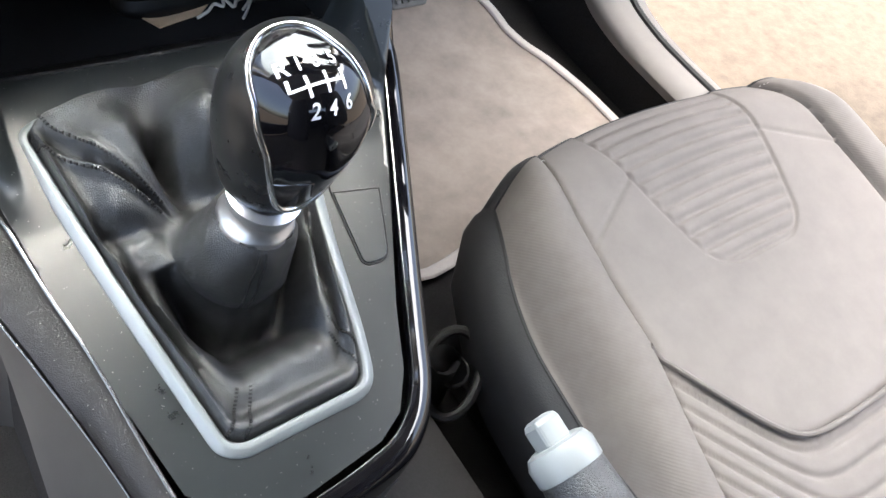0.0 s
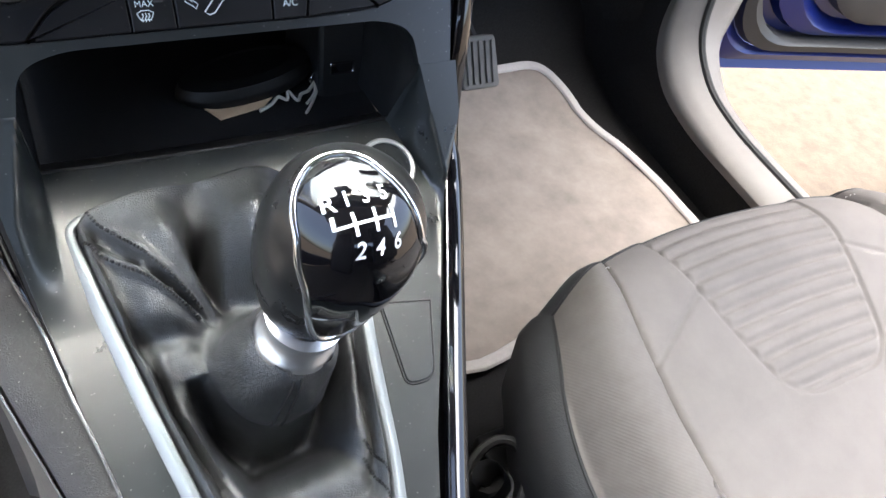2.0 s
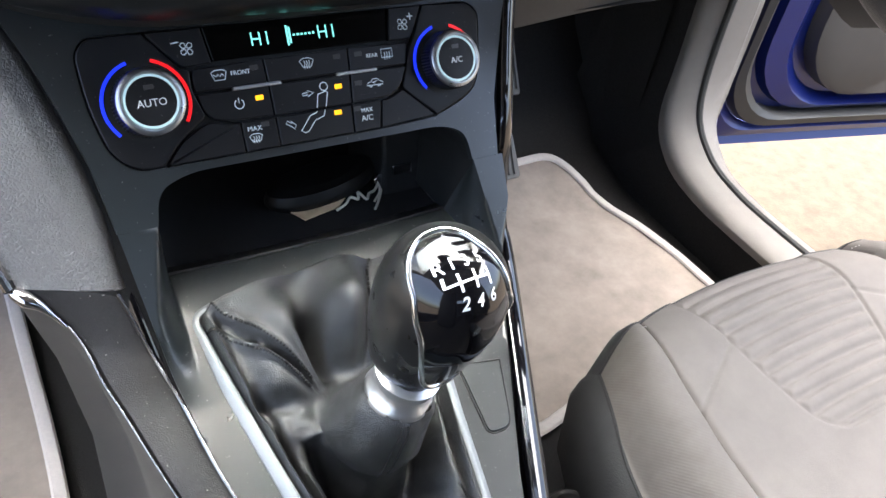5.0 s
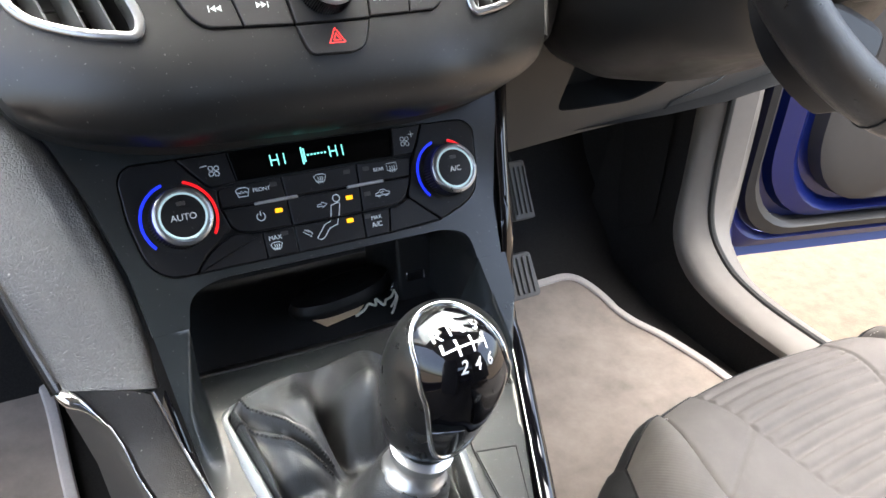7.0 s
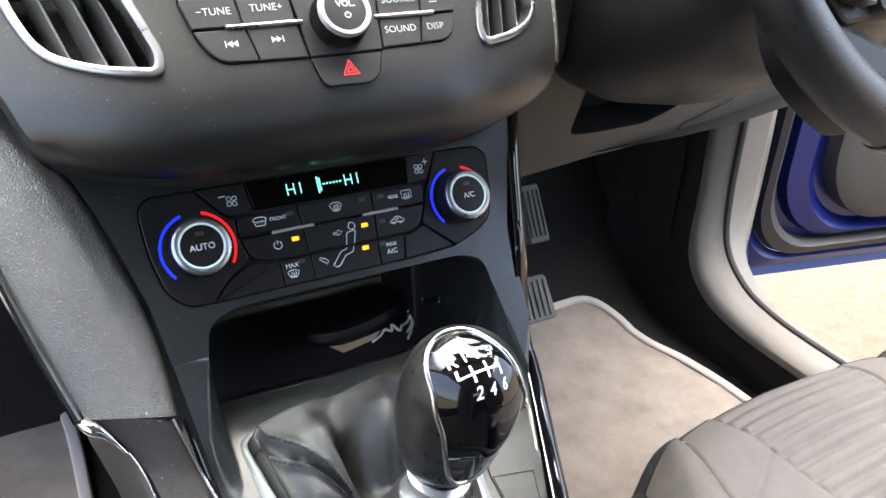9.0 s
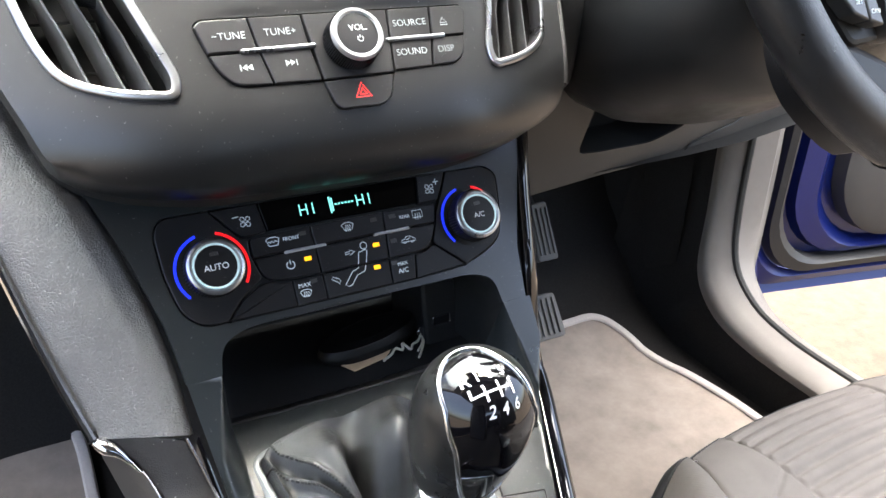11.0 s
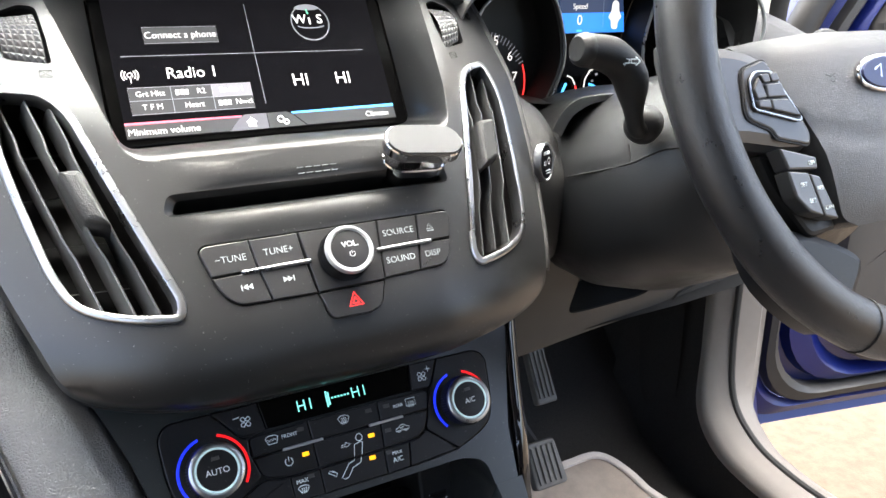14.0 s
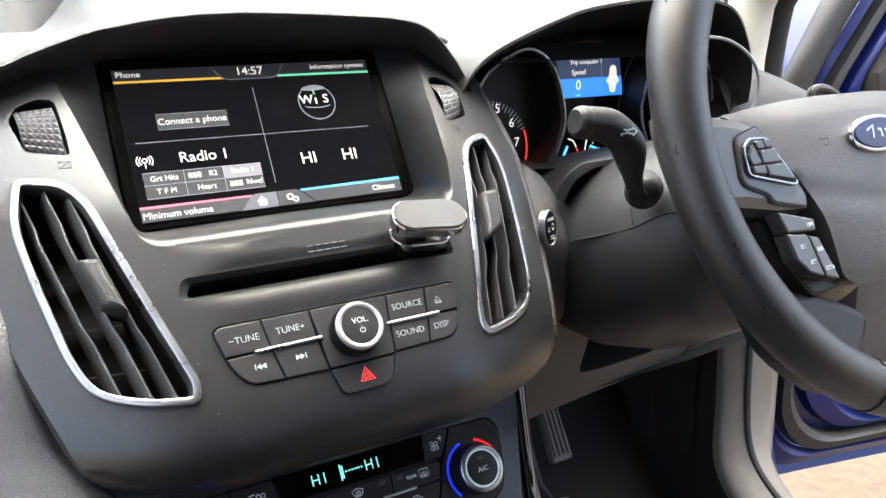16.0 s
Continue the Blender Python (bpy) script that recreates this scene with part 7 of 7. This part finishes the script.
part("cap", lathe([(0.0122, -0.002), (0.0120, 0.0012), (0.0060, 0.0018), (0.0005, 0.0019)], PB, 40), M_GLOSS, pod, "gloss black cap")
lettering("ENGINE", 0.0036, at(PB, 0, 0.0062, 0.0020), M_WHITE, "legend", pod)
icon("symbol", [[(-6, 1), (-6, -2), (-3, -2), (-3, 1)], arc(3.5, 0.5, 2.2, 0, 360, 12), [(-3, -6), (6, -6)], [(-2, -8), (6, -8)]], 0.8, 0.0020, pod, M_WHITE, PB)
dp = []
for x, yb, zt, zb in ((0.166, 0.455, 0.560, 0.430), (0.174, 0.436, 0.558, 0.425), (0.185, 0.424, 0.555, 0.420), (0.200, 0.420, 0.550, 0.418), (0.215, 0.424, 0.542, 0.420), (0.232, 0.438, 0.528, 0.428), (0.243, 0.462, 0.510, 0.440), (0.247, 0.50, 0.505, 0.445)):
    dp.append([(x, yb + 0.085, zt + 0.01), (x, yb + 0.045, zt), (x, yb + 0.012, zt - 0.03), (x, yb, (zt + zb) / 2 + 0.01), (x, yb + 0.008, zb + 0.03), (x, yb + 0.035, zb), (x, yb + 0.08, zb - 0.008)])
part("dash_pod", loft([smooth_loop(r, 4, False) for r in dp], False), M_DASHTOP, dash, "grained pod beside the fascia")

arch_o = smooth_loop([(0.1975, 0.5370), (0.2003, 0.5431), (0.2045, 0.5490), (0.2104, 0.5540), (0.2190, 0.5581), (0.2314, 0.5600), (0.2650, 0.5600)], 4, False)
arch_i = smooth_loop([(0.2055, 0.5310), (0.2083, 0.5358), (0.2115, 0.5405), (0.2160, 0.5455), (0.2247, 0.5500), (0.2371, 0.5535), (0.2650, 0.5540)], 4, False)
part("column_arch", loft([[(x + 0.036, 0.470, z - 0.010) for x, z in arch_o], [(x + 0.004, 0.434, z - 0.0005) for x, z in arch_o], [(x, 0.430, z - 0.001) for x, z in arch_o], [(x, 0.430, z + 0.0008) for x, z in arch_i], [(x, 0.434, z) for x, z in arch_i], [(x + 0.036, 0.475, z - 0.012) for x, z in arch_i]], False), M_DASHTOP, dash, "grained arch over the steering column")

# ---- steering wheel ----
wheel = thing("steering_wheel", (0.343, 0.282, 0.585), "black leather car steering wheel with buttons", "steering wheel")
W = plane((0.343, 0.282, 0.585), 65)
rimp = []
for i in range(128):
    a = 2 * math.pi * i / 128
    rimp.append((W @ Vector((0.1655 * math.cos(a), 0.1655 * math.sin(a), 0.0)), 0.0162 + 0.0018 * math.exp(-((math.degrees(a) - 150) / 14) ** 2) + 0.0018 * math.exp(-((math.degrees(a) - 30) / 14) ** 2)))
part("rim", tube([p for p, r in rimp], [r for p, r in rimp], 18, True, 0.92), M_WHEEL, wheel, "smooth black leather rim")
for a0 in (-118, -62):
    a = radians(a0)
    sb = []
    for k in range(20):
        b = 2 * math.pi * k / 20
        rr = 0.1655 + 0.0165 * math.cos(b)
        sb.append(W @ Vector((rr * math.cos(a), rr * math.sin(a), 0.0151 * math.sin(b))))
    part("rim_seam", tube(sb, 0.0006, 6, True), M_BLACKTHREAD, wheel, "dark seam across the rim")
half_pad = [(0.0, 0.0335), (0.044, 0.0340), (0.087, 0.0305), (0.108, 0.0275), (0.1185, 0.0255), (0.1030, 0.0140), (0.0846, -0.0150), (0.0711, -0.0450), (0.0660, -0.0700), (0.0610, -0.0840), (0.0490, -0.0905), (0.0, -0.0905)]
padlp = smooth_loop(half_pad[:-1], 3, False) + [(0.0, -0.0905)]
padlp = padlp + [(-x, y) for x, y in reversed(padlp[1:-1])]


def domed(x, y, d):
    r = min(1.0, math.hypot(x / 0.118, (y + 0.03) / 0.075))
    return W @ Vector((x, y, 0.003 - 0.012 * r**3 - 30.0 * max(0.0, y - 0.016) ** 2 - 0.0015 * math.exp(-((y + 0.045 - 0.2 * abs(x)) / 0.004) ** 2) - d))


part("airbag_cover", sheet(padlp, [], domed, 0.006, 0.02), M_AIRBAG, wheel, "grained airbag cover")
part("emblem_rim", prism(circle(-0.004, 0.0, 0.0275, 48, ry=0.0125), W, -0.010, 0.0050, 0.0012), M_CHROME, wheel, "chrome oval rim")
em = part("emblem", prism(circle(-0.004, 0.0, 0.0248, 48, ry=0.0102), W, -0.010, 0.0060, 0.0006), material("emblem_navy", (0.003, 0.008, 0.06), 0.35, vary=0.1), wheel, "blue oval emblem")
icon("emblem_mark", [[(-17, 2), (-10, 5), (-12, -3)], [(-6, 2), (-3, 2), (-3, -3)], [(1, 2), (4, -2), (6, 2)], [(9, 2), (13, -3), (16, 4)]], 1.6, 0.0062, em, M_CHROME, W)
icon("horn_mark", [[(-60, 1.8), (-55.6, 0.4), (-51, 2.2)], arc(-54, -0.8, 2.2, 200, 400, 8)], 0.8, 0.0030, wheel, M_BLACK, W)
for s in (-1, 1):
    sp = [(s * x, y) for x, y in [(0.164, 0.0310), (0.142, 0.0272), (0.120, 0.0240), (0.100, 0.0150), (0.0820, -0.0150), (0.0760, -0.0380), (0.0980, -0.0395), (0.1124, -0.0372), (0.1290, -0.0340), (0.152, -0.030), (0.163, -0.012)]]
    part("spoke", prism(smooth_loop(sp, 4), W, -0.024, -0.0030, 0.008), M_SPOKE, wheel, "satin grey spoke")
    plate = rounded([(s * x, y) for x, y in [(0.1250, 0.0098), (0.1047, 0.0150), (0.0910, -0.0067), (0.0790, -0.0309), (0.0815, -0.0380), (0.1080, -0.0318), (0.1105, -0.0265), (0.1290, -0.0184)]], [0.006, 0.003, 0.01, 0.003, 0.003, 0.004, 0.003, 0.006], 4)
    part("spoke_inlay", prism(plate, W, -0.006, -0.0012, 0.0012), M_SPOKE, wheel, "satin grey button surround")
    part("inlay_joint", tube([W @ Vector((x, y, -0.0026)) for x, y in inset(plate, -0.0004)], 0.0007, 6, True), M_BLACK, wheel, "dark joint line")
    bez = rounded([(s * x, y) for x, y in [(0.1222, 0.0020), (0.1160, 0.0070), (0.1030, 0.0064), (0.0957, -0.0065), (0.0861, -0.0225), (0.0900, -0.0225), (0.1230, -0.0136)]], 0.0025, 4)
    kp = part("keypad", prism(bez, W, -0.004, 0.0006, 0.0008), M_BUTTON, wheel, "black five-way keypad")
    part("keypad_rim", tube([W @ Vector((x, y, 0.0002)) for x, y in inset(bez, -0.0004)], 0.0008, 6, True), M_SATIN, kp, "bright rim")
    for pts in ([(0.1121, -0.0008), (0.0992, -0.0003), (0.0970, -0.0089), (0.1123, -0.0084)], [(0.1150, 0.0050), (0.1080, 0.0055), (0.1072, 0.0003), (0.1132, 0.0002)], [(0.1076, 0.0055), (0.1011, 0.0058), (0.0993, 0.0006), (0.1066, 0.0004)], [(0.1225, -0.0030), (0.1165, 0.0040), (0.1130, -0.0082), (0.1210, -0.0090)], [(0.1211, -0.0096), (0.1113, -0.0095), (0.1111, -0.0151), (0.1212, -0.0135)], [(0.1105, -0.0096), (0.0955, -0.0102), (0.0878, -0.0212), (0.1100, -0.0158)]):
        part("key", prism(rounded([(s * x, y) for x, y in pts], 0.0012, 3), W, 0.000, 0.0026, 0.0007), M_SPOKE, kp)
    part("lower_bracket", prism(rounded([(s * x, y) for x, y in [(0.114, -0.037), (0.078, -0.045), (0.058, -0.090), (0.085, -0.092), (0.108, -0.058)]], 0.006, 4), W, -0.026, -0.012, 0.003), M_BLACK, wheel)
    for pts, words in (([(0.1096, -0.0375), (0.0802, -0.0456), (0.0811, -0.0528), (0.1058, -0.0507)], (("LIM", 0.0860, -0.0487),)), ([(0.1069, -0.0512), (0.0898, -0.0540), (0.0845, -0.0806), (0.0964, -0.0762), (0.1045, -0.0670)], (("SET", 0.0965, -0.0605), ("SET", 0.0920, -0.0705))), ([(0.0895, -0.0545), (0.0808, -0.0570), (0.0723, -0.0837), (0.0842, -0.0806)], (("RES", 0.0832, -0.0640), ("CAN", 0.0790, -0.0760)))):
        k = part("cruise_key", prism(rounded([(s * x, y) for x, y in pts], 0.0014, 3), W, -0.01, 0.000, 0.0012), M_SPOKE, wheel)
        if s < 0:
            for w, x, y in words:
                lettering(w, 0.0036, at(W, s * x, y, 0.0002), M_GREYLEG, "legend", k)
    part("lower_spoke", prism(smooth_loop([(s * x, y) for x, y in [(0.125, -0.080), (0.100, -0.083), (0.066, -0.0935), (0.038, -0.112), (0.058, -0.138), (0.080, -0.150), (0.118, -0.116)]], 4), W, -0.036, -0.014, 0.006), M_BUTTON, wheel, "satin dark lower spoke")

# ---- column and stalk ----
col = thing("steering_column", (0.343, 0.42, 0.5), "black plastic steering column shroud with stalk", "steering column")
cs = []
for y, w, zt, zb in ((0.318, 0.080, 0.576, 0.470), (0.325, 0.098, 0.582, 0.445), (0.345, 0.118, 0.587, 0.425), (0.38, 0.132, 0.587, 0.402), (0.42, 0.140, 0.576, 0.392), (0.47, 0.142, 0.560, 0.395), (0.53, 0.140, 0.55, 0.41)):
    c = (zt + zb) / 2
    h = (zt - zb) / 2
    cs.append([(0.343 + w * math.copysign(abs(math.cos(a)) ** 0.70, math.cos(a)), y + 0.02 * max(0, -math.sin(a)) * (1 if y > 0.33 else 0), c + h * math.copysign(abs(math.sin(a)) ** (0.98 if math.sin(a) > 0 else 0.84), math.sin(a))) for a in np.linspace(0, 2 * math.pi, 48, endpoint=False)])
part("shroud", loft(cs, True, True, False), M_DASH, col, "black lower shroud", angle=60)
part("shroud_split", tube(smooth_loop([(0.2035, 0.418, 0.504), (0.2055, 0.4106, 0.5068), (0.2113, 0.3913, 0.5136), (0.2184, 0.3697, 0.5225), (0.2236, 0.3601, 0.5288), (0.2291, 0.3492, 0.5352), (0.2348, 0.3406, 0.5375), (0.262, 0.327, 0.545)], 3, False), 0.0009, 6), M_BLACK, col, "dark joint between the shroud halves")
part("shroud_seam", tube([(0.2211, 0.3758, 0.5341), (0.2196, 0.3718, 0.5274), (0.2186, 0.3693, 0.5224)], 0.0008, 6), M_BLACK, col, "dark upright seam")
part("stalk_boss", lathe([(0.0125, -0.012), (0.0122, 0.0), (0.0105, 0.005), (0.006, 0.0085), (0.001, 0.0095)], Matrix.Translation((0.213, 0.356, 0.5505)) @ look((0, 0, 0), (0.75, 0.62, 0.0)).to_3x3().to_4x4(), 28), M_BLACK, col)
sk = smooth_loop([(0.218, 0.362, 0.551), (0.209, 0.353, 0.549), (0.2025, 0.350, 0.551), (0.1985, 0.349, 0.560), (0.1970, 0.350, 0.571), (0.1945, 0.351, 0.583), (0.188, 0.352, 0.591), (0.178, 0.352, 0.597), (0.167, 0.352, 0.5995), (0.157, 0.352, 0.601)], 5, False)
rad = [0.0058 + 0.0054 * ease(14, 25, i) - 0.0012 * ease(34, 45, i) for i in range(len(sk))]
part("stalk", tube(sk, rad, 16, False, 1.0, (0, 1, 0)), M_BLACK, col, "black indicator stalk")
part("stalk_end", tube([(0.160, 0.352, 0.6005), (0.1570, 0.352, 0.601), (0.1540, 0.352, 0.6015), (0.1520, 0.352, 0.6018)], [0.0101, 0.0103, 0.0094, 0.0072], 20), M_DASH, col, "grey textured end cap")
part("stalk_gap", tube([(0.172, 0.352, 0.5983), (0.1715, 0.352, 0.5984)], 0.0103, 20), M_GLOSS, col)
AR = Matrix.Translation((0.1835, 0.3397, 0.5945)) @ look((0, 0, 0), (0.5, 1.0, -0.25)).to_3x3().to_4x4()
icon("arrow_mark", [[(0.4, 1.2), (3.2, 1.2), (3.2, 2.6), (6.0, 0), (3.2, -2.6), (3.2, -1.2), (0.4, -1.2), (0.4, 1.2)], [(-0.8, 1.2), (-3.2, 1.2), (-3.2, 2.6), (-6.0, 0), (-3.2, -2.6), (-3.2, -1.2), (-0.8, -1.2), (-0.8, 1.2)]], 0.5, 0.0, col, M_GREYLEG, AR)

# ---- pedals ----


def pedal(name, c, w, h, tilt, label, grooves, mat):
    t = thing(name, c, label, "pedal", "pedals")
    P = Matrix.Translation(c) @ Matrix.Rotation(radians(tilt), 4, "X")
    part("pad", prism(rounded([(-w, -h), (w, -h), (w * 0.86, h), (-w * 0.86, h)], min(w, h) * 0.25, 5), P, -0.008, 0.003, 0.002), mat, t)
    for i in range(grooves):
        x = -w * 0.66 + 1.32 * w * i / (grooves - 1)
        part("rib", box(P, x - w * 0.09, x + w * 0.09, -h * 0.8, h * 0.8, 0.002, 0.0052, 0.001, 0.0006), mat, t)
    part("arm", tube([P @ Vector((0, h * 0.5, -0.008)), P @ Vector((0, h * 1.8, -0.03)), (c[0], c[1] + 0.16, c[2] + 0.22)], 0.008, 8), M_BLACK, t)
    return t


pedal("accelerator_pedal", (0.386, 0.676, 0.174), 0.0150, 0.036, 60, "ribbed black accelerator pedal over dark carpet", 4, M_PEDAL)
pedal("brake_pedal", (0.332, 0.586, 0.116), 0.022, 0.026, 56, "ribbed grey brake pedal beside the mat", 5, M_PEDAL)
